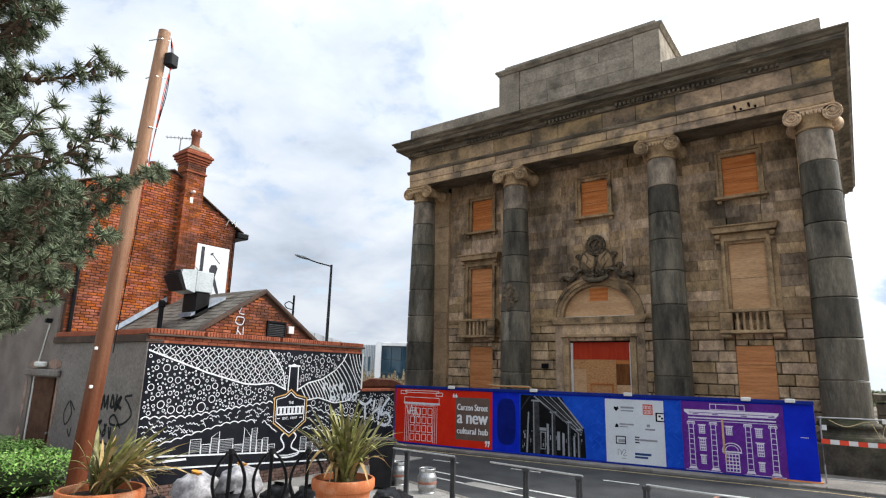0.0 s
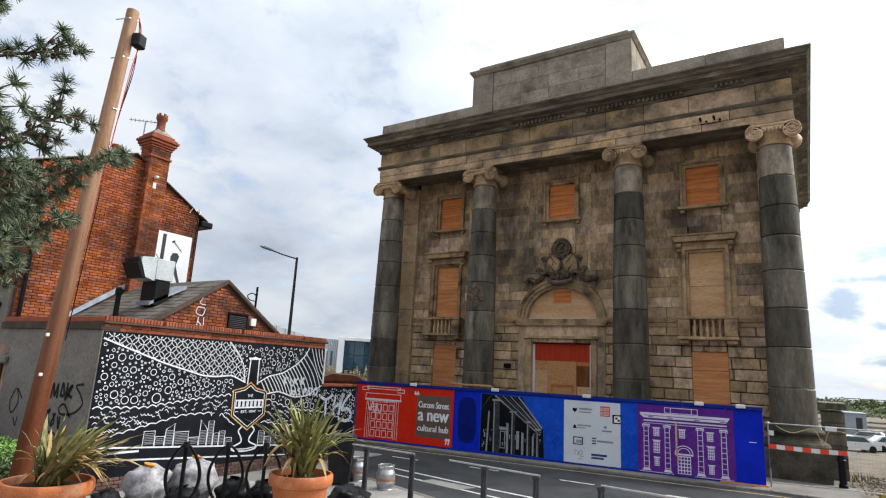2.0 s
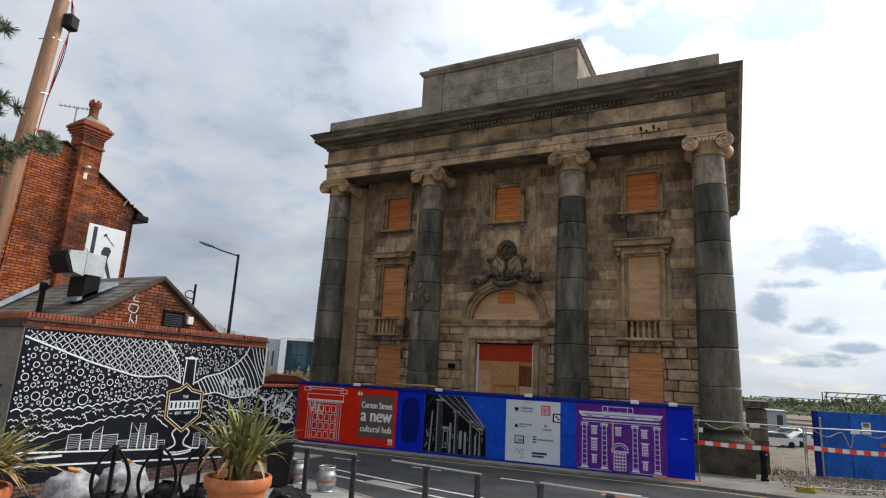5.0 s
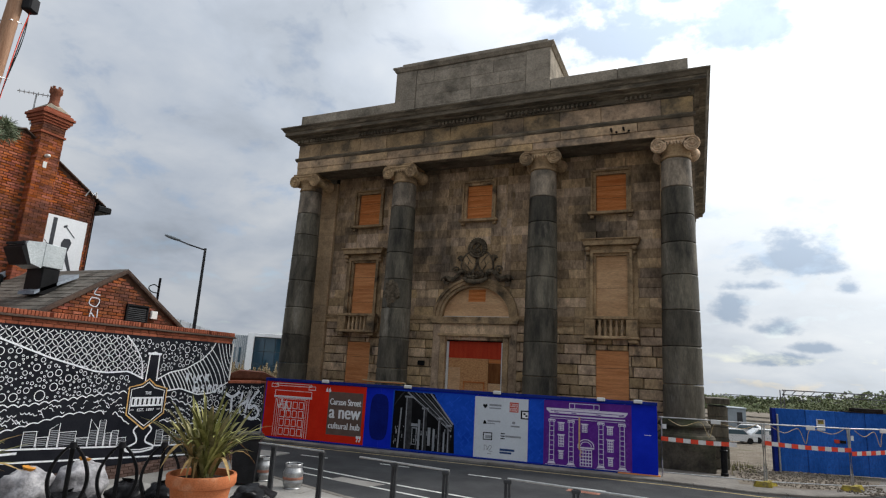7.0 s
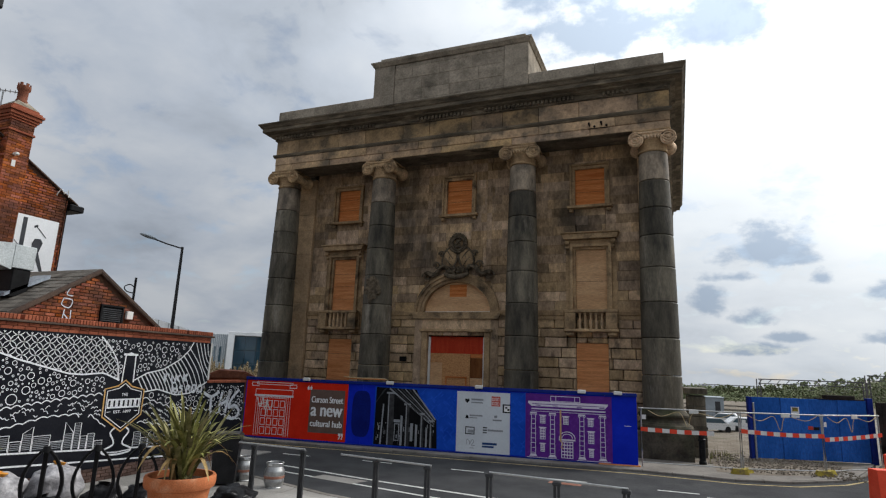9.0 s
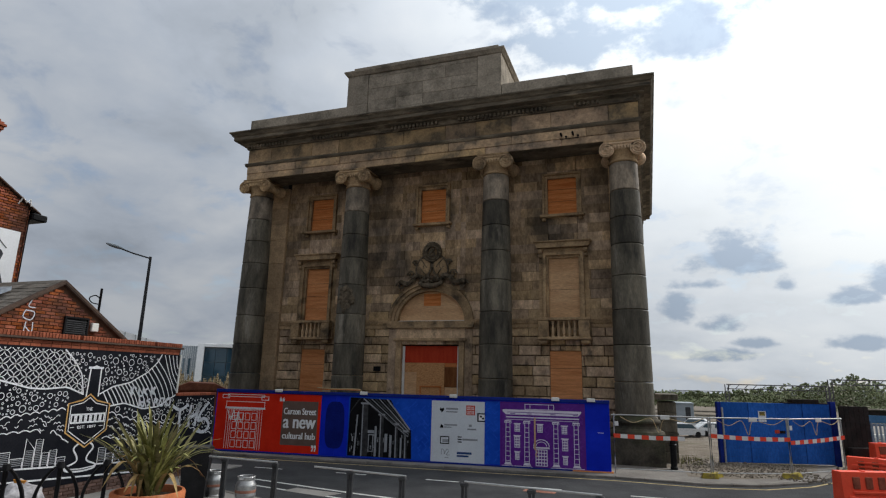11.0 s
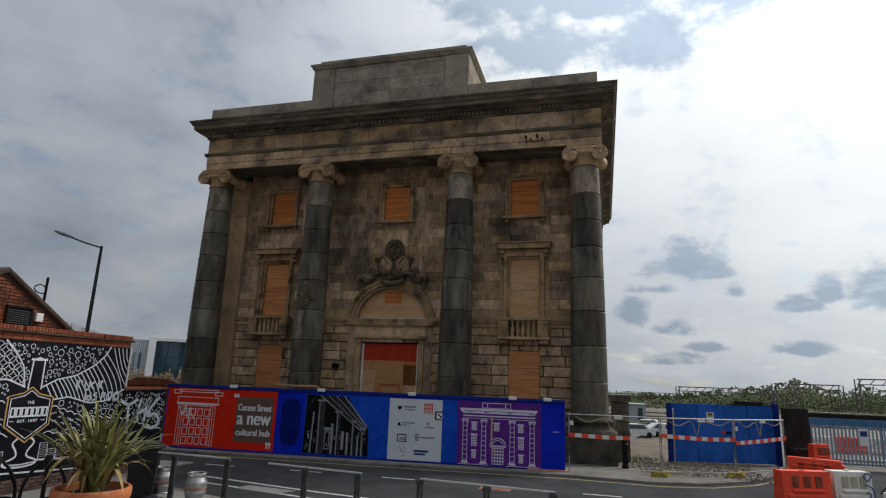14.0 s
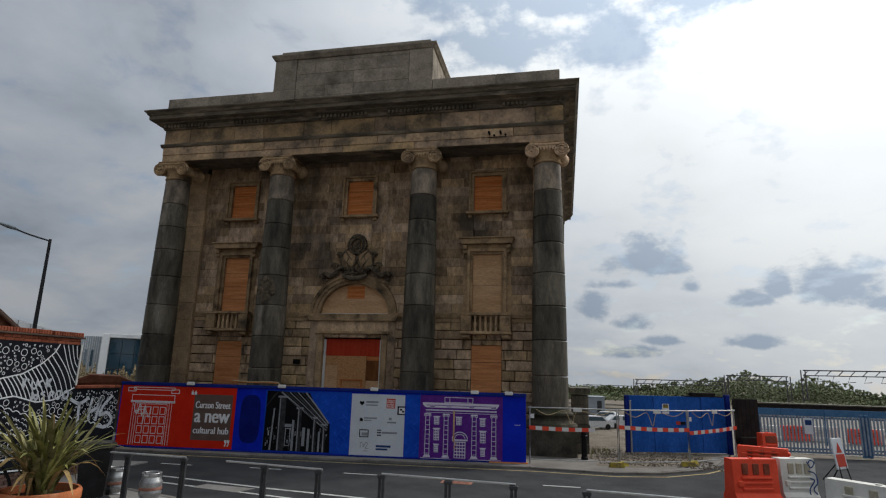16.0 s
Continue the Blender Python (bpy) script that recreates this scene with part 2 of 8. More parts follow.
LEAD = mat("lead_flashing", (0.22, 0.25, 0.29), (0.34, 0.38, 0.43), 3, 0.5, 0.1, 20, metallic=0.3)
GALV = mat("galvanised_sheet", (0.42, 0.45, 0.46), (0.55, 0.58, 0.58), 3, 0.38, 0.05, 30, metallic=0.6)
STEEL = mat("galvanised_tube", (0.36, 0.36, 0.355), (0.50, 0.50, 0.49), 6, 0.4, 0.08, 60, metallic=0.7)
POST_GREY = mat("dark_grey_painted_steel", (0.035, 0.036, 0.038), (0.06, 0.06, 0.062), 6, 0.5, 0.1, 60)
BLACK = mat("black_painted_metal", (0.006, 0.006, 0.0065), (0.014, 0.014, 0.015), 5, 0.45, 0.1, 50)
BLACK_PLASTIC = mat("black_plastic", (0.014, 0.014, 0.015), (0.028, 0.028, 0.03), 3, 0.4, 0.1, 40)
DOOR_BROWN = mat("brown_varnished_door", (0.13, 0.045, 0.014), (0.27, 0.105, 0.034), 1.5, 0.75, 0.2, 25, stretch=(3, 1, 0.5), c3=(0.10, 0.03, 0.012), s3=1.2)
TERRACOTTA = mat("terracotta", (0.44, 0.135, 0.052), (0.55, 0.19, 0.082), 3, 0.75, 0.12, 40, c3=(0.52, 0.27, 0.16), s3=1.5)
SOIL = mat("potting_soil", (0.03, 0.02, 0.014), (0.07, 0.05, 0.035), 12, 0.95, 0.6, 50)
LEAF_FLAX = mat("sword_leaf", (0.10, 0.10, 0.028), (0.31, 0.285, 0.12), 6, 0.42, 0.1, 30, rnd=0.5, island=True, hue=0.02)
LEAF_DRY = mat("dry_sword_leaf", (0.26, 0.17, 0.065), (0.40, 0.28, 0.13), 5, 0.7, 0.1, 30, rnd=0.3, island=True)
NEEDLE = mat("pine_needles", (0.075, 0.10, 0.06), (0.20, 0.225, 0.14), 4, 0.55, 0.0, 30, rnd=0.55, island=True, hue=0.02)
BARK = mat("pine_bark", (0.06, 0.04, 0.028), (0.13, 0.09, 0.06), 6, 0.95, 0.6, 40)
HEDGE = mat("hedge_leaf", (0.11, 0.22, 0.04), (0.23, 0.39, 0.10), 5, 0.5, 0.0, 30, rnd=0.4, island=True, hue=0.02)
SCRUB = mat("dry_scrub", (0.20, 0.155, 0.09), (0.30, 0.24, 0.145), 1.0, 0.9, 0.0, 8, rnd=0.3, island=True)
FARTREE = mat("far_tree_leaf", (0.12, 0.148, 0.075), (0.235, 0.255, 0.145), 0.3, 0.95, 0.0, 5, rnd=0.34, island=True, hue=0.03)
GRASS = mat("weedy_grass", (0.15, 0.16, 0.05), (0.27, 0.25, 0.10), 4, 0.8, 0.0, 30, rnd=0.4, island=True)
ASPHALT = mat("worn_asphalt", (0.038, 0.039, 0.041), (0.064, 0.065, 0.067), 0.8, 0.9, 0.35, 60, c3=(0.085, 0.085, 0.083), s3=0.35, lo3=0.55, hi3=0.75, spec=0.06)
PAVING = mat("concrete_paving", (0.25, 0.235, 0.215), (0.36, 0.345, 0.32), 1.4, 0.9, 0.2, 40, rnd=0.14, spec=0.2)
KERB = mat("kerb_stone", (0.14, 0.125, 0.108), (0.24, 0.22, 0.195), 2.0, 0.9, 0.25, 40, rnd=0.16, spec=0.2)
DIRT = mat("gravelly_dirt", (0.125, 0.10, 0.077), (0.25, 0.218, 0.178), 1.3, 0.95, 0.8, 26, c3=(0.095, 0.095, 0.055), s3=0.22, lo3=0.55, hi3=0.7)
LINE_WHITE = mat("worn_white_road_paint", (0.42, 0.42, 0.40), (0.66, 0.66, 0.63), 5, 0.75, 0.1, 60)
LINE_YELLOW = mat("worn_yellow_road_paint", (0.36, 0.27, 0.12), (0.50, 0.40, 0.22), 4, 0.8, 0.1, 60)
BLUE_PLY = mat("blue_painted_plywood", (0.004, 0.018, 0.42), (0.008, 0.030, 0.56), 1.2, 0.5, 0.06, 18, rnd=0.06, spec=0.06, grain=0.2)
BLUE_FILM = mat("blue_patterned_film", (0.006, 0.055, 0.42), (0.012, 0.085, 0.55), 2.2, 0.5, 0.05, 22, spec=0.06, grain=0.2)
BLUE_WEAVE = mat("blue_printed_weave", (0.015, 0.095, 0.60), (0.022, 0.12, 0.68), 3, 0.5, 0.0, 22, spec=0.06, grain=0.2)
PURPLE_WEAVE = mat("purple_printed_weave", (0.13, 0.03, 0.27), (0.17, 0.045, 0.32), 3, 0.5, 0.0, 22, spec=0.06, grain=0.2)
BLUE_DEEP = mat("dark_blue_capping", (0.008, 0.02, 0.16), (0.012, 0.03, 0.23), 3, 0.6, 0.08, 25, spec=0.06, grain=0.2)
BLUE_SPRAY = mat("fresh_blue_overpaint", (0.004, 0.01, 0.13), (0.006, 0.016, 0.19), 2, 0.5, 0.05, 25, spec=0.06)
RED_VINYL = mat("red_poster_vinyl", (0.58, 0.020, 0.008), (0.70, 0.034, 0.013), 1.5, 0.45, 0.05, 20, spec=0.06, grain=0.2)
BROWN_VINYL = mat("brown_grey_poster_patch", (0.115, 0.075, 0.06), (0.16, 0.11, 0.09), 2, 0.5, 0.05, 20, spec=0.06, grain=0.2)
WHITE_VINYL = mat("white_poster_vinyl", (0.55, 0.58, 0.62), (0.64, 0.67, 0.70), 0.8, 0.4, 0.04, 20, grain=0.2)
PURPLE_VINYL = mat("purple_poster_vinyl", (0.085, 0.016, 0.19), (0.125, 0.028, 0.26), 2.5, 0.45, 0.05, 22, spec=0.06, grain=0.2)
INK_PALE = mat("pale_line_print", (0.62, 0.56, 0.66), (0.72, 0.68, 0.76), 3, 0.5, 0.0, 20, grain=0.2)
INK_WHITE = mat("white_print", (0.72, 0.72, 0.72), (0.80, 0.80, 0.80), 3, 0.5, 0.0, 20, grain=0.2)
INK_BLACK = mat("black_print", (0.003, 0.003, 0.0035), (0.007, 0.007, 0.008), 3, 0.5, 0.0, 20, grain=0.2)
INK_GREY = mat("grey_print", (0.22, 0.23, 0.25), (0.32, 0.33, 0.35), 3, 0.5, 0.0, 20, grain=0.2)
INK_MID = mat("dark_grey_print", (0.02, 0.02, 0.021), (0.06, 0.06, 0.063), 6, 0.5, 0.0, 20, grain=0.2)
INK_NAVY = mat("navy_print", (0.02, 0.05, 0.16), (0.03, 0.07, 0.2), 3, 0.5, 0.0, 20, grain=0.2)
INK_RED = mat("red_print", (0.48, 0.05, 0.03), (0.55, 0.07, 0.04), 3, 0.5, 0.0, 20, grain=0.2)
MURAL_BLACK = mat("black_masonry_paint", (0.007, 0.0075, 0.011), (0.017, 0.018, 0.023), 1.4, 0.75, 0.25, 30, spec=0.06)
MURAL_WHITE = mat("white_masonry_paint", (0.68, 0.69, 0.72), (0.80, 0.81, 0.83), 6, 0.75, 0.15, 30)
MURAL_GOLD = mat("gold_masonry_paint", (0.48, 0.27, 0.07), (0.62, 0.40, 0.16), 6, 0.6, 0.1, 30)
SPRAY_WHITE = mat("white_spray_paint", (0.45, 0.47, 0.52), (0.62, 0.64, 0.68), 14, 0.7, 0.0, 30)
SPRAY_BLACK = mat("black_spray_paint", (0.010, 0.010, 0.010), (0.02, 0.02, 0.02), 10, 0.6, 0.0, 30)
SIGN_WHITE = mat("white_sign_panel", (0.66, 0.68, 0.70), (0.74, 0.76, 0.78), 1, 0.4, 0.03, 20, grain=0.2)
SIGN_GREY = mat("dark_grey_sign_print", (0.035, 0.038, 0.045), (0.06, 0.063, 0.07), 4, 0.5, 0.0, 20, grain=0.2)
BAG_WHITE = mat("white_refuse_sack", (0.22, 0.215, 0.225), (0.42, 0.41, 0.42), 6, 0.3, 1.0, 6)
BAG_BLACK = mat("black_refuse_sack", (0.008, 0.008, 0.009), (0.02, 0.02, 0.022), 3, 0.28, 0.5, 10)
BAG_ORANGE = mat("orange_plastic_scrap", (0.55, 0.22, 0.03), (0.70, 0.33, 0.06), 5, 0.5, 0.2, 20)
KEG_STEEL = mat("dull_stainless_steel", (0.36, 0.36, 0.36), (0.52, 0.52, 0.51), 5, 0.42, 0.08, 40, metallic=0.75)
KEG_BAND = mat("rust_red_keg_band", (0.30, 0.13, 0.09), (0.42, 0.22, 0.16), 6, 0.6, 0.1, 40)
BARRIER_RED = mat("red_moulded_plastic", (0.80, 0.075, 0.035), (0.88, 0.11, 0.055), 2, 0.45, 0.08, 25, grain=0.2)
BARRIER_WHITE = mat("dirty_white_moulded_plastic", (0.62, 0.60, 0.54), (0.80, 0.78, 0.72), 2, 0.5, 0.1, 25, grain=0.2)
TAPE_RED = mat("red_barrier_tape", (0.70, 0.06, 0.03), (0.78, 0.09, 0.045), 3, 0.4, 0.0, 20, grain=0.2)
TAPE_WHITE = mat("white_barrier_tape", (0.60, 0.59, 0.57), (0.72, 0.71, 0.69), 3, 0.4, 0.0, 20, grain=0.2)
YELLOW_PLASTIC = mat("muddy_yellow_plastic", (0.26, 0.20, 0.03), (0.50, 0.40, 0.07), 4, 0.7, 0.2, 30, c3=(0.13, 0.10, 0.06), s3=5.0, lo3=0.45, hi3=0.6)
CABLE = mat("yellow_cable", (0.40, 0.30, 0.16), (0.52, 0.41, 0.24), 5, 0.6, 0.0, 20)
PALISADE = mat("light_blue_grey_palisade", (0.22, 0.27, 0.33), (0.32, 0.37, 0.43), 3, 0.5, 0.1, 30)
PALISADE_BLUE = mat("blue_painted_steel", (0.05, 0.13, 0.25), (0.08, 0.18, 0.32), 3, 0.5, 0.1, 30)
PALE_GROUND = mat("pale_hardstanding", (0.19, 0.175, 0.155), (0.28, 0.262, 0.235), 0.4, 0.95, 0.2, 8)
RUST_BLACK = mat("black_tarred_boards", (0.012, 0.011, 0.011), (0.035, 0.028, 0.026), 2, 0.8, 0.4, 14)
GANTRY = mat("weathered_gantry_steel", (0.10, 0.095, 0.10), (0.17, 0.16, 0.165), 1, 0.7, 0.0, 10)
CLAD_GREY = mat("grey_cladding", (0.23, 0.26, 0.28), (0.30, 0.33, 0.35), 0.5, 0.6, 0.0, 6, grain=0.2)
CLAD_WHITE = mat("white_cladding", (0.62, 0.64, 0.66), (0.74, 0.76, 0.78), 0.4, 0.6, 0.0, 6, grain=0.2)
CAR_WHITE = mat("white_car_paint", (0.62, 0.63, 0.64), (0.7, 0.71, 0.72), 1, 0.3, 0.0, 6, grain=0.2)
GLASS = glass("dark_window_glass")
GLASS_BLUE = glass("blue_tinted_glazing", (0.02, 0.055, 0.085))

# ---- mesh tools ----


class M:
    """Collects vertices and faces of one mesh."""

    def __init__(self):
        self.v, self.f = [], []

    def add(self, vs, fs, m=None):
        k = len(self.v)
        self.v += [tuple(m @ Vector(p)) for p in vs] if m else [tuple(p) for p in vs]
        self.f += [tuple(i + k for i in q) for q in fs]
        return self

    def box(self, x0, x1, y0, y1, z0, z1, m=None):
        vs = [(x, y, z) for z in (z0, z1) for y in (y0, y1) for x in (x0, x1)]
        return self.add(vs, [(0, 2, 3, 1), (4, 5, 7, 6), (0, 1, 5, 4), (1, 3, 7, 5), (3, 2, 6, 7), (2, 0, 4, 6)], m)

    def stone(self, x0, x1, y0, y1, z0, z1, b=0.015, m=None):
        """A block whose face at y0 has chamfered edges."""
        vs = [(x0 + b, y0, z0 + b), (x1 - b, y0, z0 + b), (x1 - b, y0, z1 - b), (x0 + b, y0, z1 - b),
              (x0, y0 + b, z0), (x1, y0 + b, z0), (x1, y0 + b, z1), (x0, y0 + b, z1),
              (x0, y1, z0), (x1, y1, z0), (x1, y1, z1), (x0, y1, z1)]
        fs = [(0, 1, 2, 3), (8, 11, 10, 9)]
        for a in (0, 4):
            for i in range(4):
                j = (i + 1) % 4
                fs.append((a + i, a + 4 + i, a + 4 + j, a + j))
        return self.add(vs, fs, m)

    def bevbox(self, x0, x1, y0, y1, z0, z1, b=0.02, m=None):
        """A box with all edges chamfered."""
        vs, idx = [], {}
        X, Y, Z = (x0, x1), (y0, y1), (z0, z1)
        for i in (0, 1):
            for j in (0, 1):
                for k in (0, 1):
                    sx, sy, sz = b * (1 - 2 * i), b * (1 - 2 * j), b * (1 - 2 * k)
                    for a, p in enumerate(((X[i], Y[j] + sy, Z[k] + sz), (X[i] + sx, Y[j], Z[k] + sz), (X[i] + sx, Y[j] + sy, Z[k]))):
                        idx[i, j, k, a] = len(vs)
                        vs.append(p)
        g = lambda i, j, k, a: idx[i, j, k, a]
        fs = []
        for s in (0, 1):
            for a, q in ((0, [(s, 0, 0), (s, 1, 0), (s, 1, 1), (s, 0, 1)]), (1, [(0, s, 0), (1, s, 0), (1, s, 1), (0, s, 1)]), (2, [(0, 0, s), (1, 0, s), (1, 1, s), (0, 1, s)])):
                fs.append(tuple(g(*c, a) for c in q))
        for p in (0, 1):
            for q in (0, 1):
                fs.append((g(p, q, 0, 0), g(p, q, 1, 0), g(p, q, 1, 1), g(p, q, 0, 1)))
                fs.append((g(p, 0, q, 0), g(p, 1, q, 0), g(p, 1, q, 2), g(p, 0, q, 2)))
                fs.append((g(0, p, q, 1), g(1, p, q, 1), g(1, p, q, 2), g(0, p, q, 2)))
                for r in (0, 1):
                    fs.append((g(p, q, r, 0), g(p, q, r, 1), g(p, q, r, 2)))
        return self.add(vs, list(dict.fromkeys(fs)), m)

    def cyl(self, p0, p1, r0, r1=None, n=10, caps=True):
        r1 = r0 if r1 is None else r1
        p0, p1 = Vector(p0), Vector(p1)
        q = (p1 - p0).to_track_quat("Z", "Y")
        vs = []
        for p, r in ((p0, r0), (p1, r1)):
            for i in range(n):
                a = 2 * math.pi * i / n
                vs.append(p + q @ Vector((r * math.cos(a), r * math.sin(a), 0)))
        fs = [(i, (i + 1) % n, n + (i + 1) % n, n + i) for i in range(n)]
        if caps:
            fs += [tuple(range(n - 1, -1, -1)), tuple(range(n, 2 * n))]
        return self.add(vs, fs)

    def tube(self, pts, r, n=6):
        pts = [Vector(p) for p in pts]
        rr = r if isinstance(r, (list, tuple)) else [r] * len(pts)
        vs = []
        for i, p in enumerate(pts):
            d = pts[min(i + 1, len(pts) - 1)] - pts[max(i - 1, 0)]
            q = d.to_track_quat("Z", "Y")
            for k in range(n):
                a = 2 * math.pi * k / n
                vs.append(p + q @ Vector((rr[i] * math.cos(a), rr[i] * math.sin(a), 0)))
        fs = []
        for i in range(len(pts) - 1):
            for k in range(n):
                a, b = i * n + k, i * n + (k + 1) % n
                fs.append((a, b, b + n, a + n))
        fs += [tuple(range(n - 1, -1, -1)), tuple(range(len(vs) - n, len(vs)))]
        return self.add(vs, fs)

    def lathe(self, prof, n=24, c=(0, 0, 0), m=None):
        vs = []
        for r, z in prof:
            for i in range(n):
                a = 2 * math.pi * i / n
                vs.append((c[0] + r * math.cos(a), c[1] + r * math.sin(a), c[2] + z))
        fs = []
        for j in range(len(prof) - 1):
            for i in range(n):
                a, b = j * n + i, j * n + (i + 1) % n
                fs.append((a, b, b + n, a + n))
        fs += [tuple(range(n - 1, -1, -1)), tuple(range(len(vs) - n, len(vs)))]
        return self.add(vs, fs, m)

    def ball(self, c, rx, ry, rz, nu=10, nv=7, lump=0.0, freq=3.0):
        vs = [(c[0], c[1], c[2] - rz)]
        for j in range(1, nv):
            t = math.pi * j / nv
            for i in range(nu):
                a = 2 * math.pi * i / nu
                d = Vector((math.sin(t) * math.cos(a), math.sin(t) * math.sin(a), -math.cos(t)))
                k = 1 + lump * noise.noise(Vector((d.x * freq + c[0] * 3, d.y * freq + c[1] * 3, d.z * freq + c[2] * 3)))
                vs.append((c[0] + d.x * rx * k, c[1] + d.y * ry * k, c[2] + d.z * rz * k))
        vs.append((c[0], c[1], c[2] + rz))
        fs = [(0, 1 + (i + 1) % nu, 1 + i) for i in range(nu)]
        for j in range(nv - 2):
            for i in range(nu):
                a, b = 1 + j * nu + i, 1 + j * nu + (i + 1) % nu
                fs.append((a, b, b + nu, a + nu))
        k = 1 + (nv - 2) * nu
        fs += [(k + i, k + (i + 1) % nu, len(vs) - 1) for i in range(nu)]
        return self.add(vs, fs)

    def prism(self, poly, y0, y1, m=None):
        """A polygon in x and z, given anticlockwise as seen from -y, drawn out from y0 to y1."""
        n = len(poly)
        vs = [(x, y0, z) for x, z in poly] + [(x, y1, z) for x, z in poly]
        fs = [tuple(range(n)), tuple(range(2 * n - 1, n - 1, -1))]
        fs += [(i, n + i, n + (i + 1) % n, (i + 1) % n) for i in range(n)]
        return self.add(vs, fs, m)

    def make(self, name, material, parent=None, label="", smooth=0, m=None):
        me = bpy.data.meshes.new(name)
        me.from_pydata(self.v, [], self.f)
        me.validate()
        me.materials.append(material)
        bm = bmesh.new()
        bm.from_mesh(me)
        bmesh.ops.recalc_face_normals(bm, faces=bm.faces)
        bm.to_mesh(me)
        bm.free()
        if smooth:
            me.polygons.foreach_set("use_smooth", [True] * len(me.polygons))
            me.set_sharp_from_angle(angle=radians(smooth))
        return place(name, me, parent, label, m)


def place(name, me, parent=None, label="", m=None):
    ob = new(name, me)
    if parent:
        ob.parent = parent
    if m is not None:
        ob.matrix_basis = m
    if label:
        ob["label"] = label
    return ob


def thing(name, label, category, at=(0, 0, 0), rz=0.0, group="", kind=""):
    ob = new(name)
    ob.empty_display_size = 0.2
    ob.matrix_basis = pose(*at, 0, 0, rz)
    return tagged(ob, label, category, group, kind)


class Art:
    """Flat strokes and fills laid on a face: origin, the ways of u and v, and the normal."""

    def __init__(self, origin, u, v):
        self.o, self.u, self.w = Vector(origin), Vector(u).normalized(), Vector(v).normalized()
        self.n = self.u.cross(self.w)
        self.m = {}

    def at(self, p, off):
        return self.o + self.u * p[0] + self.w * p[1] + self.n * off

    def layer(self, key):
        return self.m.setdefault(key, M())

    def fill(self, key, pts, off=0.006):
        self.layer(key).add([self.at(p, off) for p in pts], [tuple(range(len(pts)))])

    def rect(self, key, u0, u1, v0, v1, off=0.006):
        self.fill(key, [(u0, v0), (u1, v0), (u1, v1), (u0, v1)], off)

    def line(self, key, pts, w, off=0.008, closed=False):
        n = len(pts)
        L, R = [], []
        for i in range(n):
            if closed:
                a, b = pts[i - 1], pts[(i + 1) % n]
            else:
                a, b = pts[max(i - 1, 0)], pts[min(i + 1, n - 1)]
            d = Vector((b[0] - a[0], b[1] - a[1]))
            d = d.normalized() if d.length > 1e-9 else Vector((1, 0))
            s = Vector((-d.y, d.x)) * w / 2
            L.append(self.at((pts[i][0] + s.x, pts[i][1] + s.y), off))
            R.append(self.at((pts[i][0] - s.x, pts[i][1] - s.y), off))
        fs = [(i, i + 1, n + i + 1, n + i) for i in range(n - 1)]
        if closed:
            fs.append((n - 1, 0, n, 2 * n - 1))
        self.layer(key).add(L + R, fs)

    def ring(self, key, c, r, w, off=0.008, n=14):
        self.line(key, [(c[0] + r * math.cos(2 * math.pi * i / n), c[1] + r * math.sin(2 * math.pi * i / n)) for i in range(n)], w, off, True)

    def box(self, key, u0, u1, v0, v1, w, off=0.008):
        e = w / 2
        for a in ((u0 - e, u1 + e, v0 - e, v0 + e), (u0 - e, u1 + e, v1 - e, v1 + e), (u0 - e, u0 + e, v0 + e, v1 - e), (u1 - e, u1 + e, v0 + e, v1 - e)):
            self.rect(key, *a, off)

    def put(self, key, name, material, parent, label=""):
        return self.m[key].make(name, material, parent, label)

    def text(self, body, c, size, material, parent, width=None, off=0.012, name="lettering", bold=0.014):
        cu = bpy.data.curves.new(name, "FONT")
        cu.body, cu.size, cu.align_x = body, size, "LEFT"
        cu.offset = size * bold
        tmp = new(name, cu)
        bpy.context.view_layer.update()
        me = bpy.data.meshes.new_from_object(tmp.evaluated_get(bpy.context.evaluated_depsgraph_get()))
        bpy.data.objects.remove(tmp)
        xs = [p.co.x for p in me.vertices]
        k = width / (max(xs) - min(xs)) if width else 1.0
        x0 = min(xs)
        for p in me.vertices:
            p.co = self.at((c[0] + (p.co.x - x0) * k, c[1] + p.co.y), off)
        me.materials.clear()
        me.materials.append(material)
        return place(name, me, parent)


def smooth_curve(pts, n=6):
    """Catmull-Rom through the points."""
    out = []
    for i in range(len(pts) - 1):
        p0, p1, p2, p3 = pts[max(i - 1, 0)], pts[i], pts[i + 1], pts[min(i + 2, len(pts) - 1)]
        for k in range(n):
            t = k / n
            out.append(tuple(0.5 * (2 * b + (c - a) * t + (2 * a - 5 * b + 4 * c - d) * t * t + (3 * b - a - 3 * c + d) * t ** 3) for a, b, c, d in zip(p0, p1, p2, p3)))
    out.append(pts[-1])
    return out

# ---- ground, road, pavements ----
HP0, HP1 = Vector((-15.28, 18.19, 0)), Vector((-1.24, 19.86, 0))   # ends of the hoarding's foot
HU = (HP1 - HP0).normalized()


def sheet(name, poly, z, material, label, category, kind="structure"):
    m = M()
    m.add([(x, y, z) for x, y in poly], [tuple(range(len(poly)))])
    return tagged(m.make(name, material), label, category, "", kind)


def slab(name, poly, z0, z1, material, label, category):
    n = len(poly)
    m = M()
    m.add([(x, y, z1) for x, y in poly] + [(x, y, z0) for x, y in poly],
          [tuple(range(n))] + [(i, (i + 1) % n, n + (i + 1) % n, n + i) for i in range(n)])
    return tagged(m.make(name, material), label, category, "", "structure")




def smooth01(q):
    q = min(max(q, 0.0), 1.0)
    return q * q * (3 - 2 * q)


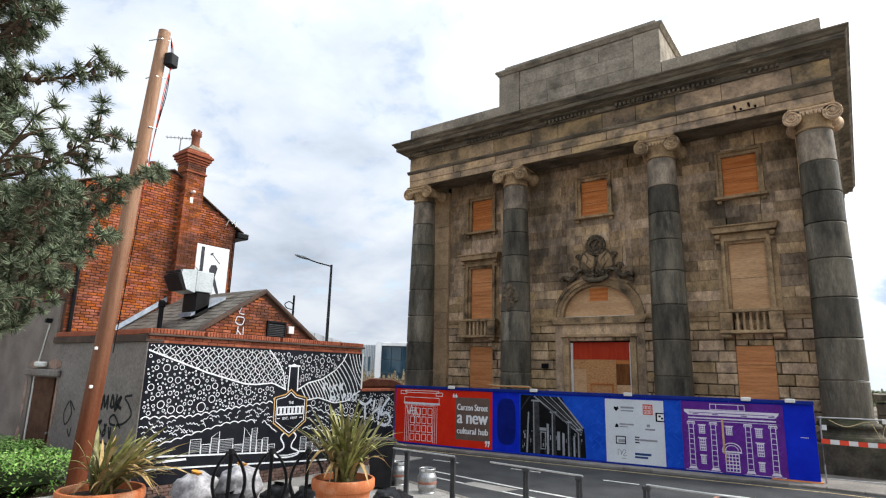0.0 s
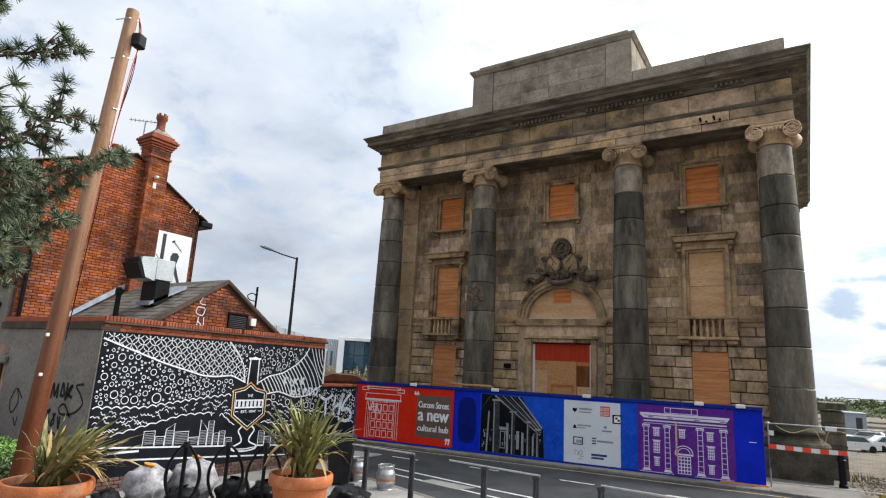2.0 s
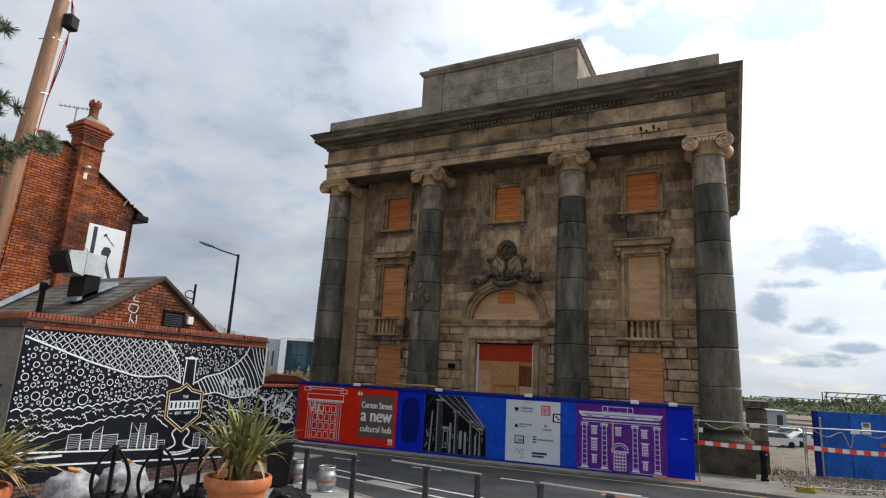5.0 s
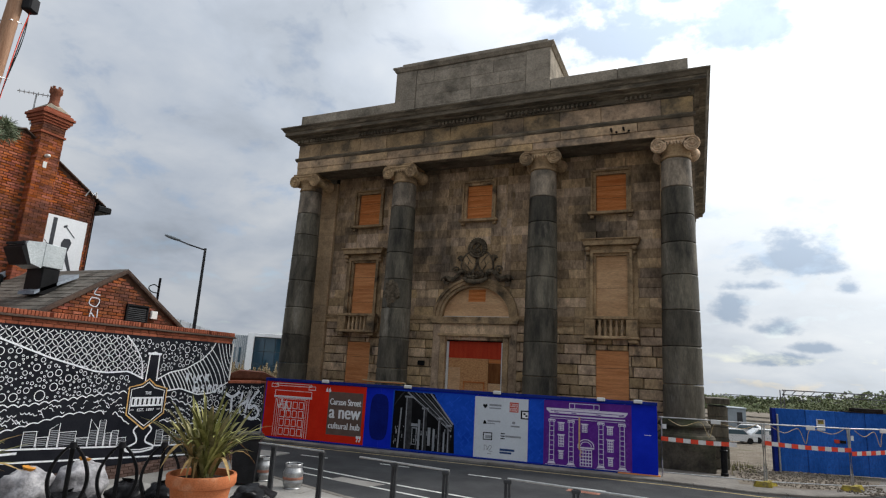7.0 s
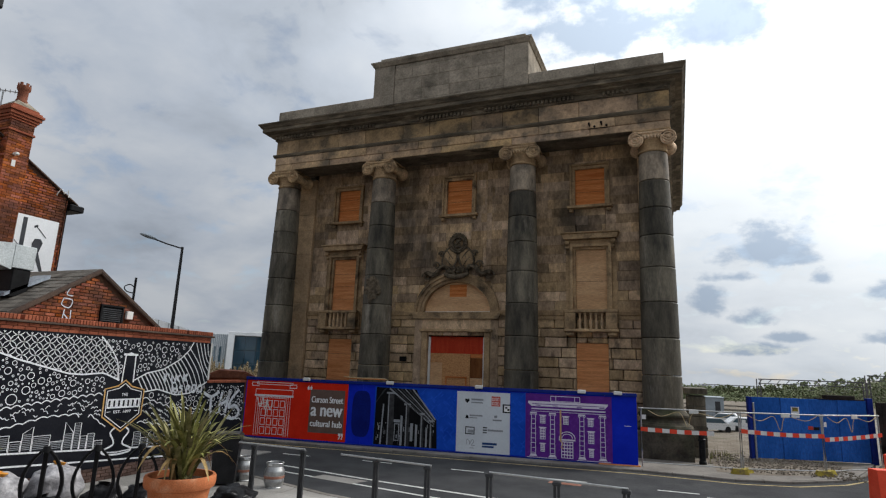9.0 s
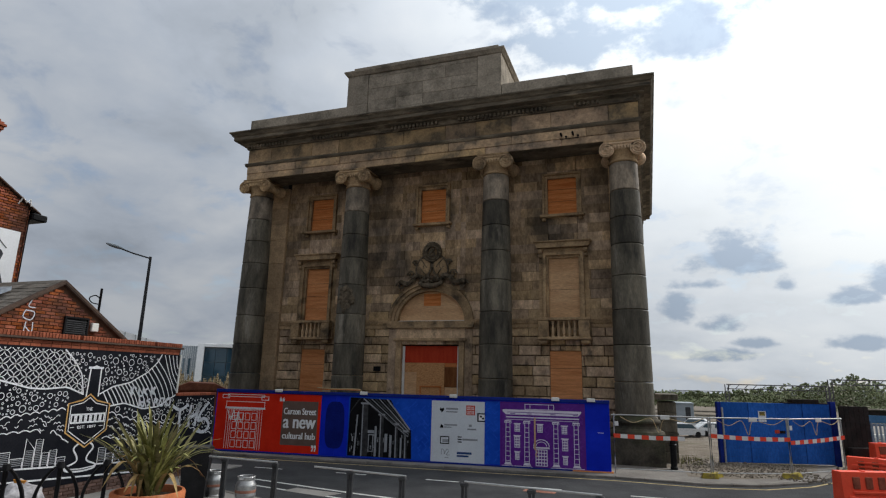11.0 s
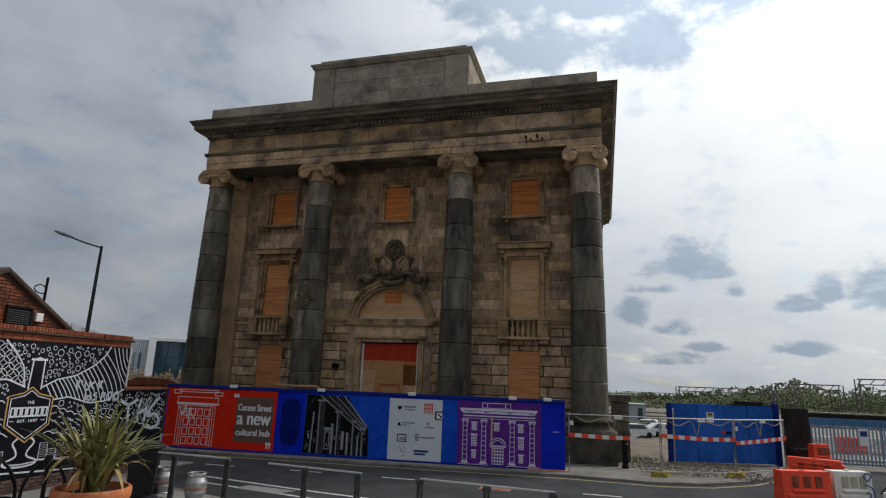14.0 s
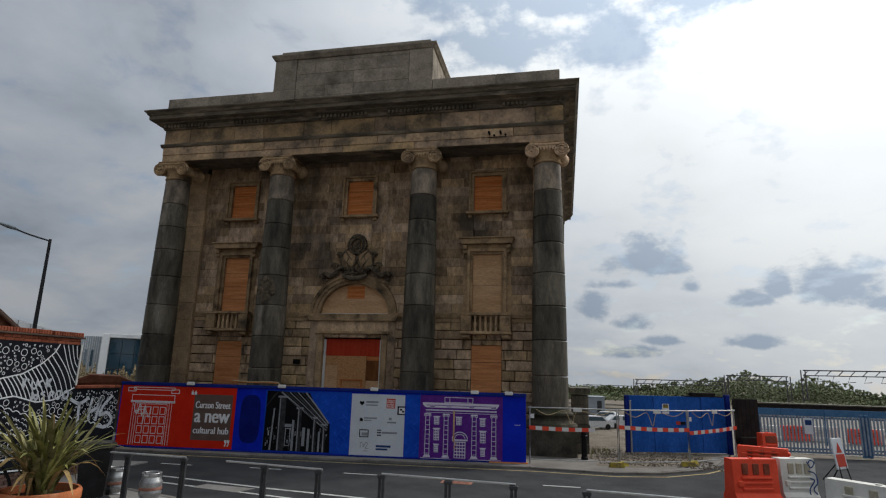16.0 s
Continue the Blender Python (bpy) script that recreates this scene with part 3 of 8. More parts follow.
def ground_z(x, y):
    """Level by the road; a hollow beyond the station's corner; the far land falls gently away."""
    z = -0.10
    if y > 28:
        z -= 2.6 * smooth01((y - 29) / 38) * smooth01((0.205 - x / y) / 0.06) * smooth01((x / y + 0.3) / 0.1)
    return z - 0.0125 * max(0.0, math.hypot(x, y) - 110)


GX = [-1500, -700, -350, -180, -100, -60] + list(range(-40, 41, 2)) + [60, 100, 180, 350, 700, 1500]
GYS = [-1500, -500, -150, -50, 0, 20] + list(range(26, 112, 3)) + [130, 180, 260, 400, 700, 1500]
gsheet = M()
gsheet.add([(x, y, ground_z(x, y)) for y in GYS for x in GX],
           [(j * len(GX) + i, j * len(GX) + i + 1, (j + 1) * len(GX) + i + 1, (j + 1) * len(GX) + i) for j in range(len(GYS) - 1) for i in range(len(GX) - 1)])
tagged(gsheet.make("ground", DIRT, smooth=60), "bare gravelly brown ground of the cleared site", "ground", "", "structure")
ROAD_Z = -0.035
ROAD_FAR = [(-60, 12.55), (-15.3, 17.75), (-1.1, 19.25), (1.4, 19.2), (2.9, 19.7), (4.3, 20.9), (5.2, 22.2), (5.9, 24.0), (6.6, 26.0)]
ROAD_NEAR = [(60, 6.2), (10, 9.2), (2, 10.6), (-4, 11.15), (-7.3, 11.7), (-10.3, 12.6), (-12.2, 14.9), (-16, 15.4), (-60, 10.2)]
sheet("road", ROAD_FAR + [(13.5, 27.2), (60, 30)] + ROAD_NEAR, ROAD_Z, ASPHALT, "worn dark grey asphalt road with faded markings", "road")
slab("pavement_near", [(60, 6.2)] + ROAD_NEAR[1:7] + [(-12.2, 16), (-40, 12), (-40, -40), (60, -40)], -0.3, 0.0, PAVING, "pale concrete paved footway with kerb", "pavement")
FAR_IN = [(-1.0, 22.2), (1.2, 22.0), (2.4, 22.3), (3.6, 23.2), (4.6, 24.6), (5.0, 26.5)]
slab("pavement_far", [(-60, 12.75)] + [(x - 0.1, y + 0.14) for x, y in ROAD_FAR[1:]] + [(6.0, 26.6)] + FAR_IN[::-1] + [(-2.0, 24.0), (-20, 23.0), (-60, 16)], -0.3, 0.03, mat("grimy_concrete_paving", (0.15, 0.135, 0.12), (0.25, 0.23, 0.205), 0.9, 0.9, 0.4, 25, c3=(0.10, 0.085, 0.07), s3=0.5, spec=0.2), "grimy concrete footway beside the hoarding", "pavement")


def kerb_run(name, pts, w, z, label):
    run = thing(name, label, "kerb", kind="structure")
    for (x0, y0), (x1, y1) in zip(pts, pts[1:]):
        a, b = Vector((x0, y0, 0)), Vector((x1, y1, 0))
        d = (b - a).length
        n = max(1, round(d / 0.92))
        turn = math.degrees(math.atan2(y1 - y0, x1 - x0))
        if n > 40:
            continue
        me = M().bevbox(0.006, d / n - 0.006, 0, w, -0.25, z, 0.015)
        first = None
        for i in range(n):
            p = a + (b - a) * i / n
            mm = pose(p.x, p.y, 0, 0, 0, turn)
            if first is None:
                first = me.make("kerb_stone", KERB, run, m=mm)
            else:
                place("kerb_stone", first.data, run, m=mm)


kerb_run("kerb_far", [(-22, 16.95)] + ROAD_FAR[1:8], 0.13, 0.034, "weathered stone kerb along the far footway")
kerb_run("kerb_near", ROAD_NEAR[1:8], 0.15, 0.012, "worn concrete kerb along the near footway")


def stripe(pts, w, material, label):
    m = M()
    a = Art((0, 0, ROAD_Z), (1, 0, 0), (0, 1, 0))
    a.line("s", [(0.981 * x, 0.981 * y) for x, y in pts], w, 0.005)
    return tagged(a.m["s"].make("road_marking", material), label, "road marking", "road markings", "structure")


stripe([(-10.6, 14.55), (-7.2, 13.98), (-3.0, 13.5), (4, 13.2)], 0.11, LINE_WHITE, "faded white line painted on the asphalt")
stripe([(-10.5, 13.85), (-5.5, 13.0), (2, 12.3)], 0.10, LINE_WHITE, "thin white edge line painted on the asphalt")
for x, y in ((-12.0, 16.35), (-9.2, 16.62), (-6.3, 16.75), (-3.4, 16.9), (-0.6, 16.9)):
    stripe([(x, y), (x + 1.0, y + 0.04)], 0.10, LINE_WHITE, "broken white lane line on the asphalt")
stripe([(-30, 15.75)] + [(x + 0.14, y - 0.02) for x, y in ROAD_FAR[1:8]], 0.09, LINE_YELLOW, "worn yellow line along the kerb")
sheet("crossing_pad", [(-8.82, 13.24), (-7.51, 13.03), (-7.31, 13.58), (-8.7, 13.7)], ROAD_Z + 0.006, PAVING, "pale tactile paving patch at the crossing", "paving")

# ---- the stone station front ----
CX, WY = -9.11, 24.2
AF = 22.26           # face of the architrave
COLY = 22.93


def boxes_with_openings(x0, x1, z0, z1, holes):
    """Rectangles that fill x0..x1, z0..z1 but for the holes (x0, x1, z0, z1)."""
    xs = sorted({x0, x1, *[min(max(h[i], x0), x1) for h in holes for i in (0, 1)]})
    out = []
    for a, b in zip(xs, xs[1:]):
        if b - a < 1e-4:
            continue
        mid = (a + b) / 2
        cuts = sorted((h[2], h[3]) for h in holes if h[0] < mid < h[1])
        z = z0
        for c0, c1 in cuts:
            if c0 > z:
                out.append((a, b, z, min(c0, z1)))
            z = max(z, c1)
        if z < z1:
            out.append((a, b, z, z1))
    return out


station = thing("station_building", "soot-stained sandstone neoclassical station building, boarded up", "building", (CX, WY, 0))
U_WIN = [(c - 0.62, c + 0.62, 9.85, 11.50) for c in (-5.95, 0.0, 5.95)]
L_WIN = [(c - 0.63, c + 0.63, 5.36, 7.93) for c in (-5.95, 5.95)]
G_WIN = [(c - 0.63, c + 0.63, 0.9, 4.02) for c in (-5.95, 5.95)]
ARCH_C, ARCH_A, ARCH_H = 5.30, 1.60, 1.38
DOOR = (-1.36, 1.36, 0.2, 4.25)
ARCH_RECT = (-1.6, 1.6, 5.3, 6.68)
HOLES = U_WIN + L_WIN + G_WIN + [DOOR, ARCH_RECT]
wall = M()
for a, b, c, d in boxes_with_openings(-8.85, 8.85, 0, 13.6, HOLES):
    wall.box(a, b, 0.16, 0.7, c, d)
wall = wall.make("wall", MORTAR, station)
body = M()
body.box(-8.85, -8.35, 0.7, 17, 0, 14.3).box(8.35, 8.85, 0.7, 17, 0, 14.3).box(-8.35, 8.35, 16.5, 17, 0, 14.3)
body.make("side_wall", STONE_TOP, station)
M().box(-8.9, 8.9, -1.2, 17, 14.32, 14.52).make("roof", STONE_TOP, station)

# ashlar blocks, course by course
rng = random.Random(7)
COURSES = [0.1 + 0.415 * i for i in range(12)]
COURSES = COURSES[:11] + [4.62, 5.0, 5.36] + [5.36 + 0.405 * i for i in range(1, 20)]
pieces = []
for i, (z0, z1) in enumerate(zip(COURSES, COURSES[1:])):
    if z0 > 12.9:
        break
    joints = [-7.9]
    x = -7.9 - rng.uniform(0.2, 0.9)
    while x < 7.9:
        x += rng.uniform(0.75, 1.35) if z0 > 5.2 else rng.uniform(0.8, 1.2)
        if joints[-1] + 0.25 < x < 7.65:
            joints.append(x)
    joints.append(7.9)
    for a, b in zip(joints, joints[1:]):
        for p in boxes_with_openings(a, b, z0, z1, HOLES):
            if p[1] - p[0] > 0.05 and p[3] - p[2] > 0.04:
                pieces.append((p, z0 < 4.9))
pieces.sort(key=lambda q: q[0][2])
rest = M()
for k, ((a, b, c, d), low) in enumerate(pieces):
    e, proud, ch = (0.015, -rng.uniform(0.0, 0.03), 0.028) if low else ((0.004, -rng.uniform(0, 0.012), 0.010) if c < 7.6 else (0.0012, -rng.uniform(0, 0.004), 0.003))
    if k < 290:
        M().stone(a + e, b - e, proud, 0.158, c + e, d - e, ch).make("stone_block", STONE, wall)
    else:
        rest.stone(a + e, b - e, proud, 0.158, c + e, d - e, ch)
STONE_J = mat("sandstone_upper", (0.275, 0.190, 0.118), (0.53, 0.372, 0.232), 3.0, 0.9, 0.9, 12, rnd=0.38, island=True, hue=0.003, c3=(0.085, 0.069, 0.052), s3=0.5, lo3=0.46, hi3=0.66, stretch=(1.3, 1.3, 0.6))
tagged(rest.make("ashlar_infill", STONE_J, wall), "upper ashlar courses of sandstone", "", "", "stuff")

# corner pilasters behind the outer columns, of large blocks
for s in (-1, 1):
    pil = new("pilaster"); pil.parent = station
    z = 0.0
    while z < 12.15:
        h = min(rng.choice((0.82, 1.24, 0.83)), 12.2 - z)
        M().stone(min(s * 7.92, s * 8.88), max(s * 7.92, s * 8.88), -0.16, 0.2, z + 0.006, z + h - 0.006, 0.012).make("pilaster_block", STONE_PALE, pil)
        z += h

# string course and arch impost
for a, b in ((-7.9, -2.02), (2.02, 7.9)):
    M().add([(x, y, z) for x in (a, b) for y, z in ((0.1, 4.98), (-0.05, 4.98), (-0.05, 5.14), (-0.09, 5.16), (-0.13, 5.30), (-0.13, 5.36), (0.1, 5.38))],
            [tuple(range(7)), tuple(range(13, 6, -1))] + [(i, 7 + i, 7 + (i + 1) % 7, (i + 1) % 7) for i in range(7)]).make("string_course", STONE_PLAIN, station)


def rect_frame(m, u0, u1, z0, z1, w, y0, y1, bottom=True):
    """A flat band round an opening."""
    m.box(u0 - w, u0, y0, y1, z0, z1 + w).box(u1, u1 + w, y0, y1, z0, z1 + w).box(u0, u1, y0, y1, z1, z1 + w)
    if bottom:
        m.box(u0, u1, y0, y1, z0 - w, z0)


# upper windows: moulded frame, sill on two blocks, plywood board
for u0, u1, z0, z1 in U_WIN:
    win = new("upper_window"); win.parent = station
    f = M()
    rect_frame(f, u0, u1, z0, z1, 0.13, -0.05, 0.16, False)
    rect_frame(f, u0 - 0.13, u1 + 0.13, z0, z1 + 0.13, 0.08, -0.15, 0.16, False)
    f.make("window_frame", STONE_PLAIN, win)
    s = M().bevbox(u0 - 0.32, u1 + 0.32, -0.27, 0.16, z0 - 0.14, z0 - 0.02, 0.02)
    for a in (u0 - 0.24, u1 + 0.08):
        s.bevbox(a, a + 0.16, -0.14, 0.02, z0 - 0.28, z0 - 0.145, 0.02)
    s.make("window_sill", STONE_PLAIN, win)
    M().box(u0, u1, 0.10, 0.13, z0 + 0.03, z1).make("plywood_board", PLY, win)
    M().box(u0 + 0.02, u1 - 0.02, 0.07, 0.098, z0 - 0.01, z0 + 0.03).make("white_batten", WHITE_TRIM, win)
    for zz in (z0 + 0.62, z0 + 1.16):
        M().box(u0, u1, 0.094, 0.099, zz, zz + 0.012).make("board_joint", MORTAR, win)


def baluster(m, x, y, z0, z1):
    h = z1 - z0
    m.lathe([(0.07, 0), (0.07, 0.05 * h), (0.04, 0.12 * h), (0.075, 0.35 * h), (0.06, 0.5 * h), (0.035, 0.72 * h), (0.055, 0.8 * h), (0.04, 0.87 * h), (0.07, 0.94 * h), (0.07, h)], 10, (x, y, z0))


# first-floor windows: eared frame, consoles, hood and balustrade
for u0, u1, z0, z1 in L_WIN:
    c = (u0 + u1) / 2
    win = new("balcony_window"); win.parent = station
    f = M()
    rect_frame(f, u0, u1, z0, z1, 0.10, -0.03, 0.16, False)
    rect_frame(f, u0 - 0.10, u1 + 0.10, z0, z1 + 0.10, 0.12, -0.17, 0.16, False)
    f.box(u0 - 0.40, u0 - 0.225, -0.03, 0.16, z0, z1 + 0.22).box(u1 + 0.225, u1 + 0.40, -0.03, 0.16, z0, z1 + 0.22)
    f.box(u0 - 0.36, u1 + 0.36, -0.10, 0.16, z1 + 0.222, z1 + 0.40)
    f.make("window_frame", STONE_PLAIN, win)
    h = M()
    h.prism([(-1.06, z1 + 0.405), (1.06, z1 + 0.405), (1.12, z1 + 0.53), (1.16, z1 + 0.62), (-1.16, z1 + 0.62), (-1.12, z1 + 0.53)], -0.38, 0.16, Matrix.Translation((c, 0, 0)))
    h.bevbox(c - 1.2, c + 1.2, -0.45, 0.16, z1 + 0.623, z1 + 0.69, 0.02)
    h.make("window_hood", STONE_PLAIN, win)
    for s in (-1, 1):
        k = M()
        k.prism([(-0.08, 0), (0.08, 0), (0.08, 0.36), (-0.08, 0.36)], -0.12, 0.0, Matrix.Translation((c + s * 0.94, -0.02, z1 + 0.03)))
        k.cyl((c + s * 0.94 - 0.085, -0.2, z1 + 0.28), (c + s * 0.94 + 0.085, -0.2, z1 + 0.28), 0.11, n=12)
        k.cyl((c + s * 0.94 - 0.075, -0.14, z1 + 0.08), (c + s * 0.94 + 0.075, -0.14, z1 + 0.08), 0.08, n=12)
        k.make("console", STONE_PLAIN, win, smooth=40)
    M().box(u0, u1, 0.10, 0.13, z0 + 0.03, z1).make("plywood_board", PLY_PALE if c > 0 else PLY_MID, win)
    M().box(u0 + 0.02, u1 - 0.02, 0.07, 0.098, z0 - 0.01, z0 + 0.035).make("white_batten", WHITE_TRIM, win)
    for zz in ((z0 + 1.22,) if c > 0 else (z0 + 0.6, z0 + 1.22, z0 + 1.84)):
        M().box(u0, u1, 0.094, 0.099, zz, zz + 0.012).make("board_joint", MORTAR, win)
    bal = new("balcony"); bal.parent = station
    M().bevbox(c - 1.08, c + 1.08, -0.50, 0.0, 4.46, 4.58, 0.02).make("balcony_slab", STONE_PLAIN, bal)
    M().bevbox(c - 1.08, c + 1.08, -0.48, -0.2, 5.24, 5.36, 0.02).make("balcony_rail", STONE_PLAIN, bal)
    for s in (-1, 1):
        M().bevbox(c + s * 0.82 - 0.22, c + s * 0.82 + 0.22, -0.46, -0.16, 4.583, 5.237, 0.02).make("balcony_pier", STONE_PLAIN, bal)
        M().bevbox(c + s * 0.84 - 0.18, c + s * 0.84 + 0.18, -0.44, 0.0, 4.30, 4.457, 0.04).make("bracket", STONE_PLAIN, bal)
        M().box(c + s * 1.03 - 0.05, c + s * 1.03 + 0.05, -0.155, 0.0, 4.583, 5.30).make("balcony_return", STONE_PLAIN, bal)
    for i in range(5):
        b = M()
        baluster(b, c - 0.44 + 0.22 * i, -0.32, 4.583, 5.237)
        b.make("baluster", STONE_PALE, bal, smooth=50)

# ground-floor boards
for u0, u1, z0, z1 in G_WIN:
    win = new("ground_window"); win.parent = station
    M().box(u0, u1, 0.05, 0.09, z0, z1).make("plywood_board", PLY_MID, win)
    M().box(u0 - 0.02, u1 + 0.02, 0.09, 0.16, z1 - 0.03, z1 + 0.02).make("window_head", STONE_PLAIN, win)
    for zz in (2.1, 3.32):
        M().box(u0, u1, 0.043, 0.049, zz, zz + 0.012).make("board_joint", MORTAR, win)
    M().box(u0 - 0.25, u1 + 0.25, -0.04, 0.16, 0.75, 0.9).make("window_sill", STONE_PLAIN, win)

# the entrance: arch, lunette, lintel, door surround
ent = new("entrance"); ent.parent = station


def arch_band(m, a0, h0, a1, h1, y0, y1, n=28, zc=ARCH_C):
    vs, fs = [], []
    for i in range(n + 1):
        t = math.pi * i / n
        for a, h in ((a0, h0), (a1, h1)):
            for y in (y0, y1):
                vs.append((a * math.cos(t), y, zc + h * math.sin(t)))
    for i in range(n):
        k = 4 * i
        fs += [(k, k + 2, k + 6, k + 4), (k + 1, k + 5, k + 7, k + 3), (k, k + 4, k + 5, k + 1), (k + 2, k + 3, k + 7, k + 6)]
    m.add(vs, fs + [(0, 1, 3, 2), (4 * n, 4 * n + 2, 4 * n + 3, 4 * n + 1)])


band = M()
arch_band(band, 1.60, 1.38, 1.74, 1.52, -0.03, 0.3)
arch_band(band, 1.745, 1.525, 1.90, 1.68, -0.08, 0.16)
arch_band(band, 1.905, 1.685, 2.02, 1.80, -0.13, 0.16)
band.make("arch", STONE_PLAIN, ent, smooth=30)
spand = M()
for i in range(20):
    t0, t1 = math.pi * i / 20, math.pi * (i + 1) / 20
    xa, xb = 1.6 * math.cos(t1), 1.6 * math.cos(t0)
    zz = ARCH_C + 1.38 * max(math.sin(t0), math.sin(t1))
    spand.box(xa, xb, 0.03, 0.3, zz, 6.68)
spand.make("arch_spandrel", STONE_PLAIN, ent)
lun = M()
arch_band(lun, 0.02, 0.02, 1.66, 1.44, 0.22, 0.25)
lun.make("lunette_board", PLY_PALE, ent)
M().box(-0.42, 0.40, 0.205, 0.217, 6.02, 6.58).make("patch_board", PLY, ent)
M().box(-1.6, 1.6, 0.12, 0.219, 5.30, 5.35).make("white_batten", WHITE_TRIM, ent)
M().prism([(-2.0, 5.0), (2.0, 5.0), (2.06, 5.1), (2.12, 5.24), (2.12, 5.30), (-2.12, 5.30), (-2.12, 5.24), (-2.06, 5.1)], -0.16, 0.3).make("impost", STONE_PLAIN, ent)
M().box(-1.75, 1.75, -0.03, 0.3, 4.55, 4.998).make("lintel_panel", STONE, ent)
M().bevbox(-1.72, 1.72, -0.14, 0.3, 4.42, 4.548, 0.02).make("door_cornice", STONE_PLAIN, ent)
for s in (-1, 1):
    M().stone(min(s * 1.36, s * 1.62), max(s * 1.36, s * 1.62), -0.07, 0.4, 0.2, 4.418, 0.02).make("door_jamb", STONE_PLAIN, ent)
    M().stone(min(s * 1.63, s * 2.0), max(s * 1.63, s * 2.0), -0.04, 0.2, 0.2, 4.98, 0.02).make("door_pilaster", STONE, ent)
    M().box(min(s * 1.25, s * 1.355), max(s * 1.25, s * 1.355), 0.16, 0.28, 0.2, 4.2).make("white_door_post", WHITE_TRIM, ent)
M().box(-1.25, 1.25, 0.20, 0.25, 3.48, 4.22).make("red_panel", RED_BOARD, ent)
M().box(-1.25, -0.66, 0.22, 0.25, 0.2, 3.06).make("side_board", PLY_PALE, ent)
M().box(-1.25, -0.66, 0.215, 0.25, 3.063, 3.476).make("dark_board", OSB, ent, "dark weathered strand board")
M().box(-0.655, 0.655, 0.18, 0.25, 0.2, 3.476).make("strand_board", OSB, ent)
M().box(0.66, 1.25, 0.22, 0.25, 2.44, 3.30).make("dark_board", DOOR_BROWN, ent)
M().box(0.66, 1.25, 0.215, 0.25, 3.304, 3.476).make("board_strip", PLY, ent)
M().box(0.66, 1.25, 0.22, 0.25, 0.2, 2.436).make("side_board", PLY_PALE, ent)
hatch = M()
rect_frame(hatch, -0.42, 0.46, 1.6, 2.42, 0.06, 0.15, 0.178)
hatch.make("hatch_frame", PLY, ent)
M().box(-2.66, -2.34, -0.10, -0.015, 3.07, 3.28).make("wall_vent", BLACK, station)

# carved arms over the arch: one plain carved mass
crest = new("carved_crest"); crest.parent = station
crest["label"] = "dark carved stone coat of arms with scrolls"
for k, (x0, x1, z0, z1) in enumerate(((-1.02, -0.55, 7.35, 8.32), (0.70, 1.20, 7.25, 8.30), (-0.5, 0.66, 7.9, 8.62))):
    M().stone(x0, x1, -0.05, 0.02, z0, z1, 0.012).make("back_plate", STONE_PLAIN, crest)
for s in (-1, 1):
    tilt = Matrix.Translation((0.06 + s * 0.40, -0.10, 7.74)) @ Matrix.Rotation(radians(-s * 16), 4, "Y")
    sh = M().ball((0, 0, 0), 0.33, 0.15, 0.50, 18, 12)
    sh.make("shield", STONE_PLAIN, crest, smooth=60, m=tilt)
    rim = M()
    rim.tube([(0.35 * math.cos(2 * math.pi * i / 24), -0.04, 0.53 * math.sin(2 * math.pi * i / 24)) for i in range(25)], 0.045, 6)
    for z in (-0.16, 0.16):
        rim.tube([(0.30 * q, -0.155 + 0.13 * q * q, z + 0.22 * q * s) for q in (-0.9, -0.5, 0, 0.5, 0.9)], 0.025, 5)
    rim.tube([(0.02, -0.05, -0.48), (0.02, -0.16, 0), (0.02, -0.05, 0.48)], 0.02, 5)
    rim.make("shield_strap", STONE_CARVED, crest, smooth=50, m=tilt)
wreath = M()
for i in range(26):
    t = 2 * math.pi * i / 26
    for rr, o in ((0.30, 0.0), (0.40, 0.12)):
        wreath.ball((0.06 + rr * math.cos(t + o), -0.16, 8.43 + rr * math.sin(t + o) * 1.05), 0.075, 0.11, 0.075, 6, 5, 0.7, 8)
for i in range(14):
    wreath.ball((0.06 + rng.uniform(-0.14, 0.14), -0.12, 8.40 + rng.uniform(-0.18, 0.18)), 0.06, 0.09, 0.07, 6, 4, 0.8, 8)
wreath.make("wreath", STONE_CARVED, crest, smooth=50)
fest = M()
for s in (-1, 1):
    for i in range(22):
        q = i / 21
        fest.ball((0.06 + s * (0.55 + 1.0 * q), -0.16, 7.32 - 0.36 * q + 0.10 * math.sin(8 * q)), 0.11 - 0.03 * q, 0.14, 0.11, 6, 5, 0.8, 8)
    for cx_, cz_, r0 in ((1.50, 6.93, 0.25), (1.02, 7.42, 0.20), (0.80, 7.95, 0.16)):
        fest.tube([(0.06 + s * (cx_ + (r0 - 0.018 * i * r0 / 0.25) * math.cos(0.7 * i)), -0.16, cz_ + (r0 - 0.018 * i * r0 / 0.25) * math.sin(0.7 * i)) for i in range(12)], 0.045, 5)
for i in range(34):
    fest.ball((0.06 + rng.uniform(-0.62, 0.62), -0.17, rng.uniform(7.02, 7.34)), 0.085, 0.13, 0.08, 6, 5, 0.8, 8)
fest.tube([(-0.5, -0.26, 7.02), (-0.3, -0.32, 6.90), (0.06, -0.34, 6.84), (0.42, -0.32, 6.90), (0.62, -0.26, 7.02)], [0.08, 0.11, 0.13, 0.11, 0.08], 8)
fest.make("festoon", STONE_CARVED, crest, smooth=50)

# ---- columns ----
COL_JOINTS = [1.66, 2.85, 4.18, 5.49, 6.79, 8.02, 9.10, 10.2, 11.36]


def col_r(z):
    t = (z - 1.66) / 9.7
    return 0.69 - 0.04 * t - 0.11 * t * t


